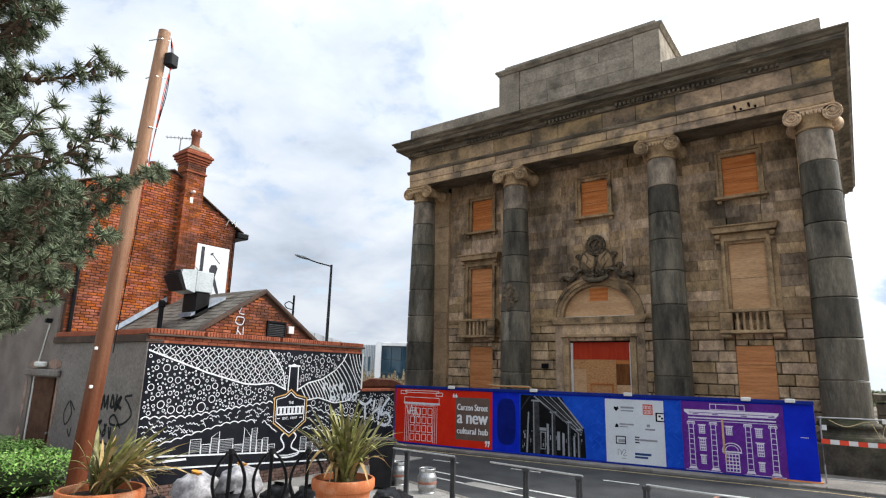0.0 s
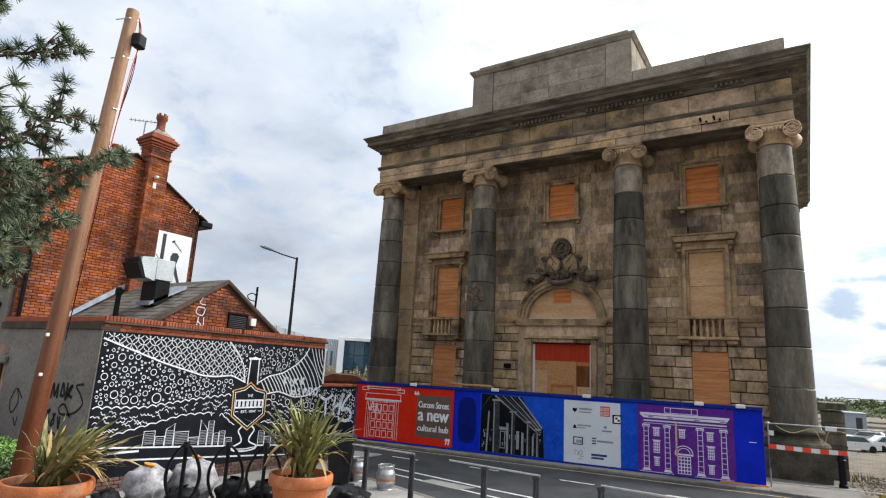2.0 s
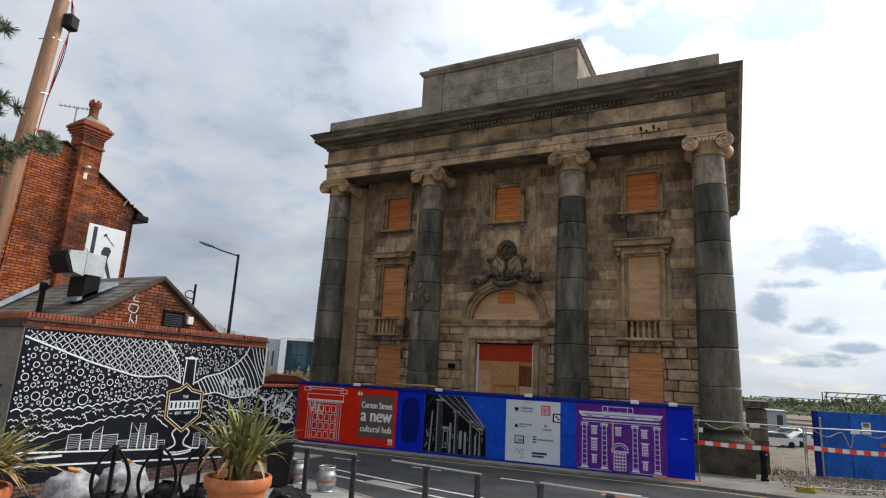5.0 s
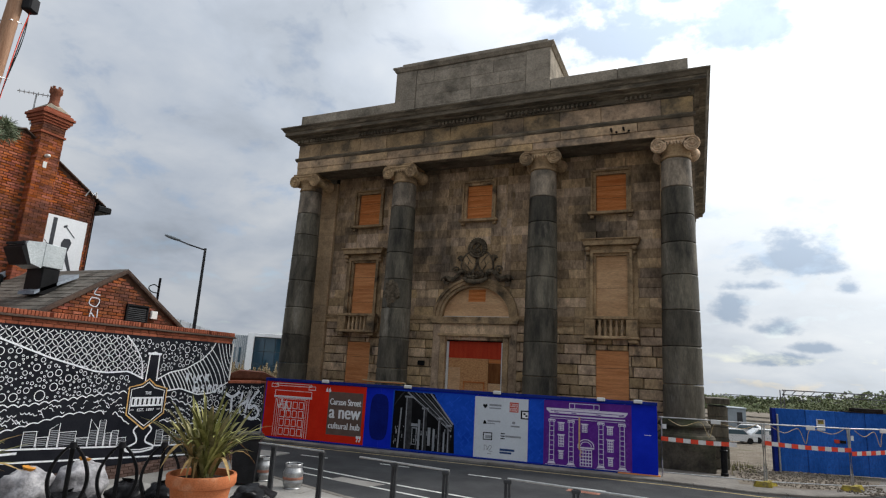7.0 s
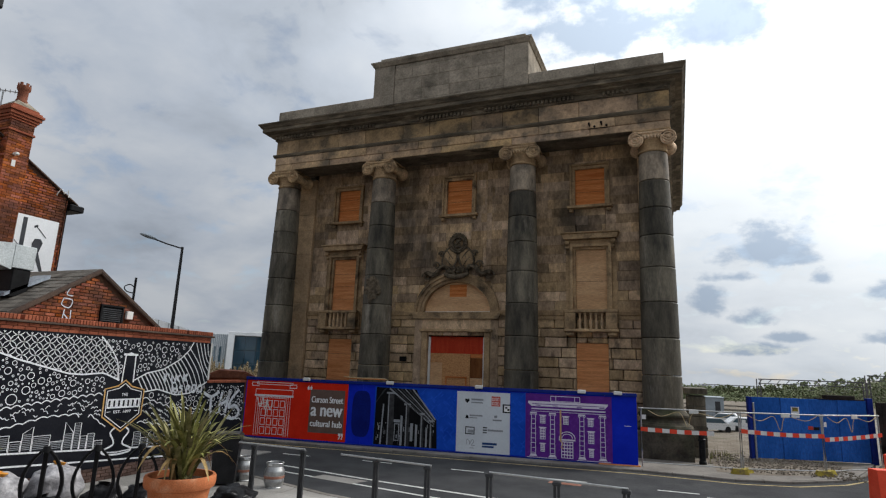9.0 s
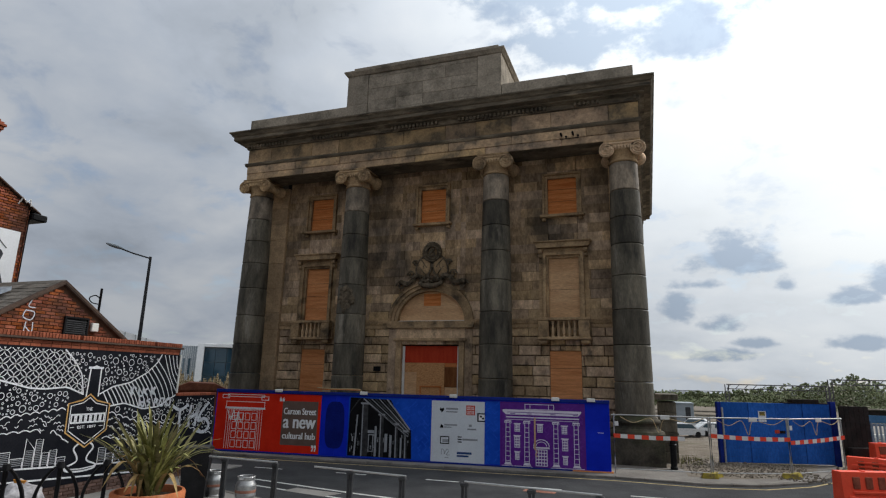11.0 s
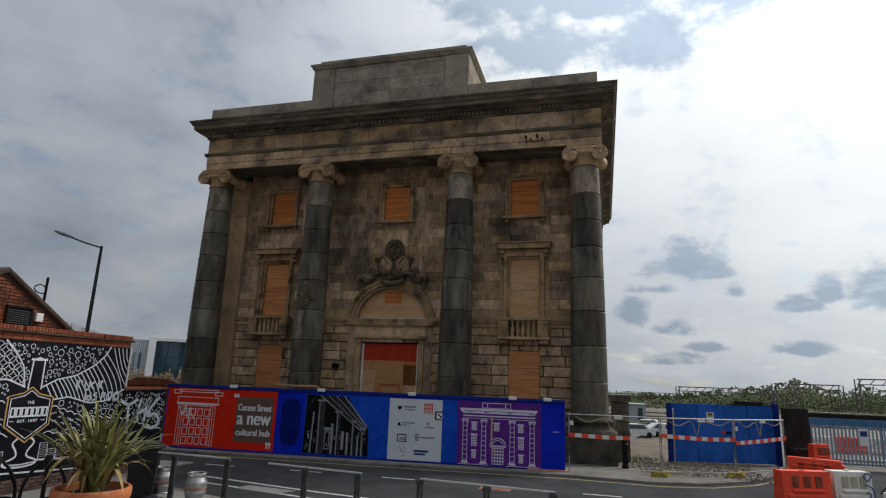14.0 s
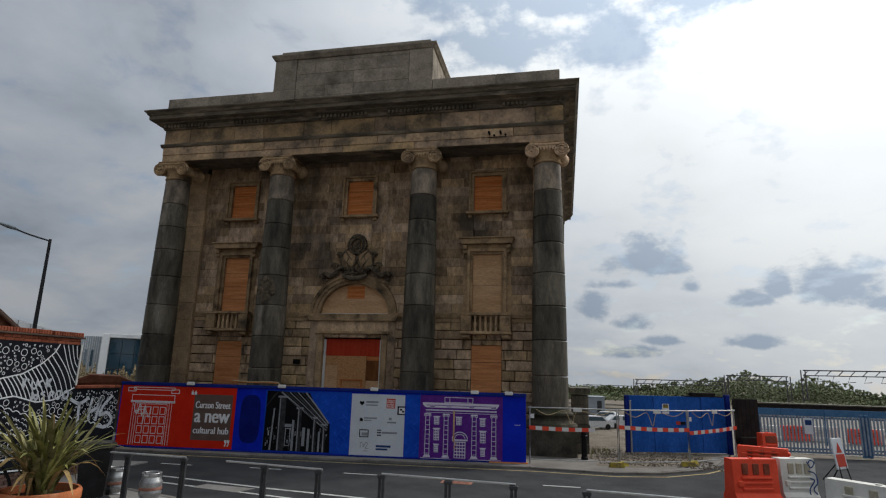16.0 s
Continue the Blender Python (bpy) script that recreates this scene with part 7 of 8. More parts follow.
def flax(x, y, z, n, length, spread, seed, lean=(0, 0), dry=0.25):
    f = thing("flax_plant", "spiky sword-leaved plant with drying leaves in its pot", "plant", (x, y, z), group="potted spiky plants")
    r = random.Random(seed)
    green, brown = M(), M()
    for i in range(n):
        m = brown if r.random() < dry else green
        a = r.uniform(0, 2 * math.pi)
        L = length * r.uniform(0.55, 1.05)
        out = spread * r.uniform(0.15, 1.0)
        droop = r.uniform(0.0, 0.35) + (0.5 if m is brown else 0.0) * r.random()
        w = r.uniform(0.024, 0.044)
        d = Vector((math.cos(a), math.sin(a), 0)) * out + Vector((lean[0], lean[1], 0))
        s = Vector((-math.sin(a), math.cos(a), 0))
        b0 = Vector((r.uniform(-0.12, 0.12), r.uniform(-0.12, 0.12), 0))
        vs = []
        N = 7
        for k in range(N + 1):
            t = k / N
            p = b0 + d * (t * 0.75 + t * t * 0.35) * L + Vector((0, 0, (t - droop * t * t * t * 1.5) * L * math.sqrt(max(0.15, 1 - min(0.9, out * out)))))
            ww = w * (0.55 + 1.6 * t) * (1 - t) ** 0.55 + 0.002
            fold = Vector((0, 0, 0.35 * ww))
            vs += [p + s * ww + fold, p, p - s * ww + fold]
        fs = []
        for k in range(N):
            for e in (0, 1):
                fs.append((3 * k + e, 3 * k + e + 1, 3 * k + e + 4, 3 * k + e + 3))
        m.add(vs, fs)
    green.make("leaves", LEAF_FLAX, f, "olive green sword leaves", smooth=60)["kind"] = "stuff"
    brown.make("dry_leaves", LEAF_DRY, f, "straw-brown dead leaves", smooth=60)["kind"] = "stuff"
    return f


terracotta_pot(-7.76, 7.86, 0.56, 0.92)
flax(-7.76, 7.86, 0.84, 165, 1.62, 0.7, 4, (-0.02, 0.0), 0.12)
terracotta_pot(-9.72, 4.62, 0.62, 0.93)
flax(-9.72, 4.62, 0.85, 135, 1.22, 0.8, 8, (0.22, 0.30), 0.36)


def hoop(x, y, turn):
    h = thing("bollard_hoop", "black bent-strap metal hoop stand on the paving", "bollard", (x, y, 0), turn, "black hoop stands")
    for i in range(2):
        a = math.pi * i
        bow = 0.25
        m = M()
        vs = []
        N = 12
        for k in range(N + 1):
            t = k / N
            rr = 0.04 + bow * math.sin(math.pi * t) ** 0.8
            c, s = math.cos(a), math.sin(a)
            for du, dr in ((-0.025, 0), (0.025, 0), (0.025, 0.05), (-0.025, 0.05)):
                vs.append(((rr + dr) * c - du * s, (rr + dr) * s + du * c, 0.1 + 1.08 * t))
        fs = [(4 * k + e, 4 * k + (e + 1) % 4, 4 * k + 4 + (e + 1) % 4, 4 * k + 4 + e) for k in range(N) for e in range(4)]
        m.add(vs, fs)
        m.make("strap", BLACK, h, smooth=40)
    M().bevbox(-0.032, 0.032, -0.032, 0.032, 0.0, 1.24, 0.01).make("post", BLACK, h)
    M().cyl((0, 0, 1.16), (0, 0, 1.26), 0.075, 0.05, 12).make("cap", BLACK, h)


for x, y, t in ((-10.04, 7.10, 32), (-9.58, 7.70, 40), (-9.12, 8.22, 52)):
    hoop(x, y, t)


def sack(name, x, y, rx, rz, material, label, seed, tie=None):
    b = thing(name, label, "bag", (x, y, 0), seed * 40, "refuse sacks")
    m = M()
    m.ball((0, 0, rz * 0.93), rx, rx * 0.9, rz, 26, 18, 0.32, 2.6)
    m.make("sack_body", material, b, smooth=70)
    k = M()
    k.cyl((0, 0, rz * 1.78), (0.02, 0, rz * 2.0), 0.05, 0.11, 9)
    k.make("sack_knot", tie or material, b, smooth=50)
    return b


sack("refuse_sack", -10.86, 6.92, 0.40, 0.39, BAG_WHITE, "full white plastic refuse sack tied at the neck", 1, BAG_ORANGE)
sack("refuse_sack", -10.55, 7.72, 0.43, 0.44, BAG_WHITE, "full white refuse sack with orange scraps", 2, BAG_ORANGE)
sack("refuse_sack", -9.82, 8.12, 0.34, 0.27, BAG_BLACK, "shiny black plastic refuse sack on the paving", 3)
sack("refuse_sack", -9.35, 8.55, 0.36, 0.25, BAG_BLACK, "shiny black plastic refuse sack on the paving", 4)
sack("refuse_sack", -10.30, 7.35, 0.3, 0.2, BAG_BLACK, "shiny black plastic refuse sack on the paving", 5)
sack("refuse_sack", -10.9, 6.2, 0.26, 0.2, BAG_BLACK, "shiny black plastic refuse sack on the paving", 6)
sack("refuse_sack", -8.05, 9.55, 0.42, 0.22, BAG_BLACK, "slumped black refuse sack beside the planter", 7)
scrap = random.Random(2)
for i in range(7):
    sc = M()
    sc.ball((0, 0, 0.04), 0.08, 0.12, 0.05, 8, 5, 0.9, 5)
    cx_, cy_ = -10.45 + scrap.uniform(-0.2, 0.3), 7.5 + scrap.uniform(-0.15, 0.2)
    o = sc.make("litter_scrap", BAG_ORANGE if i % 2 else BAG_WHITE, m=pose(cx_ + 0.25, cy_ - 0.2, 0.0 if i > 3 else 0.0, 0, 0, 40 * i), smooth=60)
    tagged(o, "crumpled scrap of plastic packaging on the paving", "litter", "litter scraps")

# raised bed with a clipped hedge
bed = thing("planter_bed", "low concrete raised bed edging", "planter", (-15.0, 4.55, 0), kind="structure")
for a in ((-3.2, 3.1, -1.25, -1.12), (-3.2, 3.1, 1.12, 1.25), (2.97, 3.1, -1.12, 1.12)):
    M().bevbox(*a, 0, 0.48, 0.02).make("bed_edging", PAVING, bed)
M().box(-3.2, 2.97, -1.12, 1.12, 0, 0.40).make("soil", SOIL, bed)
hd = M()
hr = random.Random(11)
for _ in range(17000):
    u, v = hr.uniform(-3.1, 3.0), hr.uniform(-1.15, 1.15)
    top = 1.02 + 0.10 * noise.noise(Vector((u * 1.5, v * 1.5, 0)))
    z = hr.uniform(0.42, top) if hr.random() < 0.45 else top + hr.uniform(-0.1, 0.07)
    a, b, s = hr.uniform(0, 6.3), hr.uniform(-0.9, 0.9), hr.uniform(0.018, 0.04)
    e1 = Vector((math.cos(a), math.sin(a), b)) * s
    e2 = Vector((-math.sin(a), math.cos(a), hr.uniform(-0.5, 0.5))) * s * 0.6
    p = Vector((u, v, z))
    hd.add([p - e1, p + e2, p + e1, p - e2], [(0, 1, 2, 3)])
# near-black solid core stands in for the shade between the leaves
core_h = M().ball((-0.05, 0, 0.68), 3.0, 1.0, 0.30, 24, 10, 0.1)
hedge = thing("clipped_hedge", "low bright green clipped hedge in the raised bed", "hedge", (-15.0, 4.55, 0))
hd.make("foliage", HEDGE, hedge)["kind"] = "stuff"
core_h.make("hedge_core", mat("hedge_inner_shade", (0.012, 0.02, 0.008), (0.03, 0.04, 0.015), 8, 0.9, 0.3, 30), hedge)

# pine overhanging from beside the walk
pine = thing("pine_tree", "dark green pine tree with cones", "tree", (-7.4, 1.25, 0))
tr = M()
tr.tube([(0, 0, 0), (0.05, 0.02, 2), (-0.04, 0.05, 4), (0.02, 0, 6), (0, 0.02, 8), (0, 0, 9.6)], [0.17, 0.15, 0.12, 0.09, 0.05, 0.015], 10)
tr.make("trunk", BARK, pine, smooth=50)
pr = random.Random(17)
limbs, needles, cones = M(), M(), M()


def tuft(p, d, size, n):
    d = d.normalized()
    q = d.to_track_quat("Z", "Y")
    for _ in range(n):
        t = pr.random()
        a = pr.uniform(0, 2 * math.pi)
        up = pr.uniform(-0.45, 1.1)
        v = q @ Vector((math.cos(a), math.sin(a), up)).normalized()
        b = p + d * (t - 0.6) * size * 0.4
        L = size * pr.uniform(0.6, 0.95)
        s = v.cross(Vector((pr.uniform(-1, 1), pr.uniform(-1, 1), pr.uniform(-1, 1)))).normalized() * 0.0055
        needles.add([b - s, b + s, b + v * L + s * 0.4, b + v * L - s * 0.4], [(0, 1, 2, 3)])


for w in range(15):
    z = 3.07 + 0.40 * w
    reach = 1.35 if z < 3.62 else (2.25 if z < 4.9 else (0.8 if z < 5.72 else (1.45 if z < 6.22 else max(0.3, 1.0 - 0.3 * (z - 6.22)))))
    for k in range(9 if z < 4.9 else 6):
        a = 2 * math.pi * k / (9 if z < 4.9 else 6) + pr.uniform(-0.4, 0.4) + w * 0.6
        L = reach * pr.uniform(0.7, 1.08)
        d = Vector((math.cos(a), math.sin(a), 0))
        rise = lambda t: Vector((0, 0, 0.22 * L * t * t - 0.12 * L * math.sin(3 * t)))
        P = [Vector((0, 0, z)) + d * L * t + rise(t) for t in (0, 0.3, 0.6, 0.85, 1.0)]
        limbs.tube(P, [0.035, 0.028, 0.018, 0.011, 0.006], 5)
        tuft(P[-1], P[-1] - P[-2], 0.15, 70)
        for j in range(40 if z < 4.9 else 22):
            t = pr.uniform(0.25, 1.0) ** 0.8
            b = Vector((0, 0, z)) + d * L * t + rise(t)
            sd = Vector((-d.y, d.x, 0)) * pr.choice((-1, 1))
            e = b + (d * 0.5 + sd * pr.uniform(0.3, 1.0) + Vector((0, 0, pr.uniform(0.0, 0.7)))) * pr.uniform(0.12, 0.40)
            limbs.tube([b, b.lerp(e, 0.5) + Vector((0, 0, 0.02)), e], [0.012, 0.008, 0.004], 4)
            tuft(e, e - b + Vector((0, 0, 0.12)), pr.uniform(0.10, 0.14), 80)
            if pr.random() < 0.4:
                cones.ball(b.lerp(e, 0.6) - Vector((0, 0, 0.04)), 0.028, 0.028, 0.04, 6, 5, 0.3, 8)
limbs.make("limb", BARK, pine, smooth=50)
needles.make("crown", NEEDLE, pine)["kind"] = "stuff"
cones.make("cone", BARK, pine)["kind"] = "stuff"

# wheelie bin and kegs
wb = thing("wheelie_bin", "black plastic wheelie bin with its lid shut", "bin", (-9.86, 11.3, 0), 35)
M().add([(-0.24, -0.28, 0.06), (0.24, -0.28, 0.06), (0.24, 0.24, 0.06), (-0.24, 0.24, 0.06), (-0.30, -0.36, 1.02), (0.30, -0.36, 1.02), (0.30, 0.36, 1.02), (-0.30, 0.36, 1.02)],
        [(3, 2, 1, 0), (0, 1, 5, 4), (1, 2, 6, 5), (2, 3, 7, 6), (3, 0, 4, 7), (4, 5, 6, 7)]).make("bin_body", BLACK_PLASTIC, wb)
M().bevbox(-0.32, 0.32, -0.38, 0.40, 1.02, 1.10, 0.02).bevbox(-0.28, 0.28, -0.34, 0.34, 1.10, 1.15, 0.02).make("lid", BLACK_PLASTIC, wb)
M().cyl((-0.26, 0.42, 0.98), (0.26, 0.42, 0.98), 0.025).make("grab_bar", BLACK_PLASTIC, wb)
for s in (-1, 1):
    wh = M().cyl((s * 0.25, 0.26, 0.11), (s * 0.31, 0.26, 0.11), 0.11, n=18).make("wheel", BLACK_PLASTIC, wb, smooth=40)
    M().cyl((s * 0.305, 0.26, 0.11), (s * 0.318, 0.26, 0.11), 0.05, n=12).make("hub", POST_GREY, wh)


def keg(x, y, turn):
    k = thing("beer_keg", "dull steel beer keg with a rusty band", "keg", (x, y, 0), turn, "beer kegs")
    M().lathe([(0.165, 0.0), (0.175, 0.03), (0.165, 0.05), (0.18, 0.09), (0.196, 0.15), (0.205, 0.17), (0.205, 0.21), (0.198, 0.23), (0.20, 0.33), (0.205, 0.40), (0.205, 0.44), (0.19, 0.47), (0.172, 0.53), (0.165, 0.55), (0.172, 0.565), (0.172, 0.585)], 28).make("keg_body", KEG_STEEL, k, smooth=30)
    M().lathe([(0.2065, 0.255), (0.2075, 0.26), (0.2075, 0.315), (0.2065, 0.32)], 28).make("keg_band", KEG_BAND, k, smooth=30)
    rim = M()
    for i in range(4):
        t = 2 * math.pi * i / 4 + 0.3
        rim.add([(0.172 * math.cos(t + j * 0.11), 0.172 * math.sin(t + j * 0.11), z) for z in (0.585, 0.635) for j in range(10)],
                [(j, j + 1, 11 + j, 10 + j) for j in range(9)])
    rim.tube([(0.172 * math.cos(2 * math.pi * i / 24), 0.172 * math.sin(2 * math.pi * i / 24), 0.64) for i in range(25)], 0.012, 6)
    rim.make("keg_collar", KEG_STEEL, k, smooth=40)
    k.matrix_basis = k.matrix_basis @ Matrix.Diagonal((1.1, 1.1, 0.86, 1))
    return k


keg(-8.66, 11.56, 0)
keg(-9.78, 11.86, 50)

# guard rails along the kerb
RAILS = [([(-8.52, 10.60), (-7.24, 10.56)], (-8.95, -7.2)), ([(-5.41, 10.34), (-4.29, 10.22)], (-6.25, -4.22)), ([(-3.10, 10.17), (-1.91, 10.07), (-0.81, 10.0)], (-3.1, -0.78)), ([(0.34, 9.92), (1.5, 9.80)], (0.34, 2.6))]
for posts, (b0, b1) in RAILS:
    g = thing("guard_rail", "grey steel pedestrian guard rail by the kerb", "rail", (posts[0][0], posts[0][1], 0), group="pedestrian guard rails")
    ox, oy = posts[0]
    sl_ = (posts[-1][1] - posts[0][1]) / (posts[-1][0] - posts[0][0])
    for px, py in posts:
        M().bevbox(px - ox - 0.055, px - ox - 0.012, py - oy - 0.03, py - oy + 0.03, 0.0, 1.04, 0.006).make("upright", POST_GREY, g)
        M().bevbox(px - ox + 0.012, px - ox + 0.055, py - oy - 0.03, py - oy + 0.03, 0.0, 1.04, 0.006).make("upright", POST_GREY, g)
        M().bevbox(px - ox - 0.07, px - ox + 0.07, py - oy - 0.045, py - oy + 0.045, 0.985, 1.045, 0.01).make("clamp", POST_GREY, g)
        M().bevbox(px - ox - 0.09, px - ox + 0.09, py - oy - 0.07, py - oy + 0.07, 0.0, 0.02, 0.004).make("foot_plate", STEEL, g)
    y0, y1 = (b0 - ox) * sl_, (b1 - ox) * sl_
    M().cyl((b0 - ox, y0, 1.065), (b1 - ox, y1, 1.065), 0.018, n=10).make("top_rail", STEEL, g, smooth=40)

# ---- street lamp and far buildings ----
lampp = thing("street_lamp", "tall grey steel street lamp with a side arm", "street lamp", (-21.95, 20.5, 0))
M().tube([(0, 0, 0), (0, 0, 4), (0, 0, 8.1)], [0.10, 0.085, 0.06], 12).make("lamp_post", POST_GREY, lampp, smooth=40)
M().tube([(0, 0, 8.02), (-0.5, -0.55, 8.18), (-0.85, -0.95, 8.34)], 0.035, 8).make("lamp_arm", POST_GREY, lampp, smooth=40)
hdm = M().ball((0, 0, 0), 0.40, 0.14, 0.08, 14, 8)
hdm.make("lamp_head", CLAD_GREY, lampp, smooth=60, m=Matrix.Translation((-1.02, -1.12, 8.42)) @ Euler((0, radians(14), radians(48))).to_matrix().to_4x4())
brk = thing("wrought_iron_bracket", "thin black iron bracket on a post", "bracket", (-17.6, 14.6, 0))
M().cyl((0, 0, 0), (0, 0, 5.55), 0.04, n=8).make("post", BLACK, brk)
M().tube(smooth_curve([(0, 0, 5.0), (-0.15, -0.18, 5.05), (-0.2, -0.25, 5.2), (-0.1, -0.12, 5.3), (0, 0, 5.2)]), 0.02, 5).make("scroll", BLACK, brk)


def at_bearing(yaw, s):
    """A place s metres off; yaw: degrees to the left of +y."""
    return Vector((-s * math.sin(radians(yaw)), s * math.cos(radians(yaw)), 0))


def far_block(name, label, yaw0, yaw1, s, z1, depth, material, z1b=None):
    a, b = at_bearing(yaw0, s), at_bearing(yaw1, s)
    o = thing(name, label, "building", tuple(a), math.degrees(math.atan2(b.y - a.y, b.x - a.x)))
    w = (b - a).length
    zb = z1 if z1b is None else z1b
    M().add([(0, 0, 0), (w, 0, 0), (w, depth, 0), (0, depth, 0), (0, 0, z1), (w, 0, zb), (w, depth, zb), (0, depth, z1)],
            [(3, 2, 1, 0), (0, 1, 5, 4), (1, 2, 6, 5), (2, 3, 7, 6), (3, 0, 4, 7), (4, 5, 6, 7)]).make("wall", material, o)
    return o, w


shed, sw_ = far_block("factory_shed", "pale clad shed with a sloping roof", 51.5, 43.9, 82, 8.9, 30, CLAD_WHITE, 5.9)
for i in range(1, 9):
    xx = sw_ * i / 9
    M().box(xx - 0.04, xx + 0.04, -0.06, -0.003, 0, 8.9 - 3.0 * i / 9).make("cladding_seam", CLAD_GREY, shed)
mod, mw = far_block("office_building", "grey clad modern building with a glazed bay", 44.4, 35.0, 92, 6.6, 25, CLAD_GREY)
f0 = mw * 0.24
fr = M().bevbox(f0, f0 + 0.9, -1.2, -0.005, 0, 7.0, 0.03).bevbox(f0 + 0.9, mw, -1.2, -0.005, 6.5, 7.0, 0.03)
fr.make("white_portal", CLAD_WHITE, mod)
for i in range(7):
    for j in range(3):
        xx = f0 + 0.95 + 1.55 * i
        M().box(xx, xx + 1.48, -0.4, -0.3, 0.3 + 2.05 * j, 2.28 + 2.05 * j).make("window_pane", GLASS_BLUE, mod)
for i in range(3):
    M().box(1.0 + 0.75 * i, 1.3 + 0.75 * i, -0.05, -0.004, 2.6, 4.8).make("window_slit", GLASS, mod)
for i in range(14):
    xx = 0.2 + f0 * i / 14.2
    M().box(xx, xx + 0.03, -0.04, -0.004, 0, 6.6).make("cladding_seam", CLAD_WHITE, mod)
lowr, lw_ = far_block("brick_outbuilding", "low brown brick outbuilding beyond the road", 43.6, 39.5, 34, 1.9, 4, BRICK_RED)
M().prism([(-0.3, 1.9), (lw_ + 0.3, 1.9), (lw_ - 0.5, 2.25), (0.6, 2.3)], -0.3, 4.3).make("roof", CHIMNEY_POT, lowr)


def scrub_mass(name, label, material, yaws, s, z0, z1, n, leaf, seed, depth=4.0, cat="bush"):
    o = thing(name, label, cat, (0, 0, 0))
    m = M()
    r = random.Random(seed)
    for _ in range(n):
        ya = r.uniform(*yaws)
        ss = s + r.uniform(0, depth)
        top = z0 + (z1 - z0) * (0.72 + 0.45 * noise.noise(Vector((ya * 0.55, seed * 1.7, 0))) + 0.30 * noise.noise(Vector((ya * 2.3, seed, 5))) + 0.18 * noise.noise(Vector((ya * 7.0, seed, 9))))
        p = at_bearing(ya, ss) + Vector((0, 0, z0 + (top - z0) * r.random() ** 0.6))
        a = r.uniform(0, 6.3)
        e1 = Vector((math.cos(a), math.sin(a), r.uniform(-0.7, 0.7))) * leaf * r.uniform(0.5, 1.3)
        e2 = Vector((-math.sin(a), math.cos(a), r.uniform(-1, 1))) * leaf * r.uniform(0.3, 0.9)
        m.add([p - e1, p + e2, p + e1, p - e2], [(0, 1, 2, 3)])
    m.make("foliage", material, o)["kind"] = "stuff"
    return o


scrub_mass("scrub_thicket", "bare brown scrub behind the wall", SCRUB, (38.0, 45.5), 42, 0.0, 3.4, 30000, 0.05, 3, 6)

# ---- the site beyond the station's corner ----
P = [Vector((-1.16, 20.06, 0)), Vector((1.72, 20.5, 0)), Vector((4.1, 21.65, 0)), Vector((6.05, 23.5, 0))]


def mesh_panel(a, b, top=1.80):
    d = b - a
    L = d.length - 0.06
    f = thing("mesh_fence_panel", "galvanised wire mesh site fence panel in block feet", "fence", tuple(a + d.normalized() * 0.03), math.degrees(math.atan2(d.y, d.x)), "site fence panels")
    M().tube(smooth_curve([(0, 0, 0.02), (0, 0, top - 0.12), (0.05, 0, top - 0.02), (0.14, 0, top), (L - 0.14, 0, top), (L - 0.05, 0, top - 0.02), (L, 0, top - 0.12), (L, 0, 0.02)], 3), 0.021, 8).make("tube_frame", STEEL, f, smooth=40)
    M().cyl((0, 0, 0.16), (L, 0, 0.16), 0.017, n=6).make("bottom_tube", STEEL, f)
    w = M()
    n = int(L / 0.09)
    for i in range(1, n):
        w.cyl((L * i / n, 0, 0.16), (L * i / n, 0, top), 0.0007, n=3, caps=False)
    for z in (0.4, 0.65, 0.9, 1.15, 1.4, 1.62):
        w.cyl((0, 0, z), (L, 0, z), 0.0012, n=3, caps=False)
    w.make("wire_mesh", POST_GREY, f)["kind"] = "stuff"
    M().bevbox(L * 0.55 - 0.14, L * 0.55 + 0.14, -0.05, -0.022, top - 0.10, top + 0.03, 0.01).make("light_fitting", WHITE_TRIM, f)
    M().tube(smooth_curve([(0.2, -0.03, top - 0.05), (0.6, -0.04, top - 0.22), (L * 0.4, -0.04, top - 0.08), (L * 0.48, -0.04, top - 0.5), (L * 0.55, -0.04, top - 0.08), (L * 0.8, -0.04, top - 0.18), (L * 0.95, -0.03, top - 0.03)]), 0.011, 5).make("cable", CABLE, f)
    M().bevbox(0.02, 0.14, -0.03, -0.022, top - 0.34, top - 0.2, 0.002).make("label_plate", WHITE_TRIM, f)
    return f


def tape_run(a, b, z0, z1, sag):
    d = b - a
    t = thing("barrier_tape", "red and white striped barrier tape on the fence", "tape", tuple(a), math.degrees(math.atan2(d.y, d.x)), "barrier tapes")
    L = d.length
    n = int(L / 0.2)
    h = 0.125
    zz = lambda q: z0 + (z1 - z0) * q - sag * math.sin(math.pi * q)
    for i in range(n):
        q0, q1 = i / n, (i + 1) / n
        off = -0.06 - 0.006 * math.sin(i * 1.7)
        M().add([(L * q0, off, zz(q0)), (L * q1, off, zz(q1)), (L * q1, off, zz(q1) + h), (L * q0, off, zz(q0) + h), (L * q0, off + 0.003, zz(q0)), (L * q1, off + 0.003, zz(q1)), (L * q1, off + 0.003, zz(q1) + h), (L * q0, off + 0.003, zz(q0) + h)],
                [(0, 1, 2, 3), (7, 6, 5, 4), (0, 4, 5, 1), (3, 2, 6, 7)]).make("red_stripe" if i % 2 == 0 else "white_stripe", TAPE_RED if i % 2 == 0 else TAPE_WHITE, t)


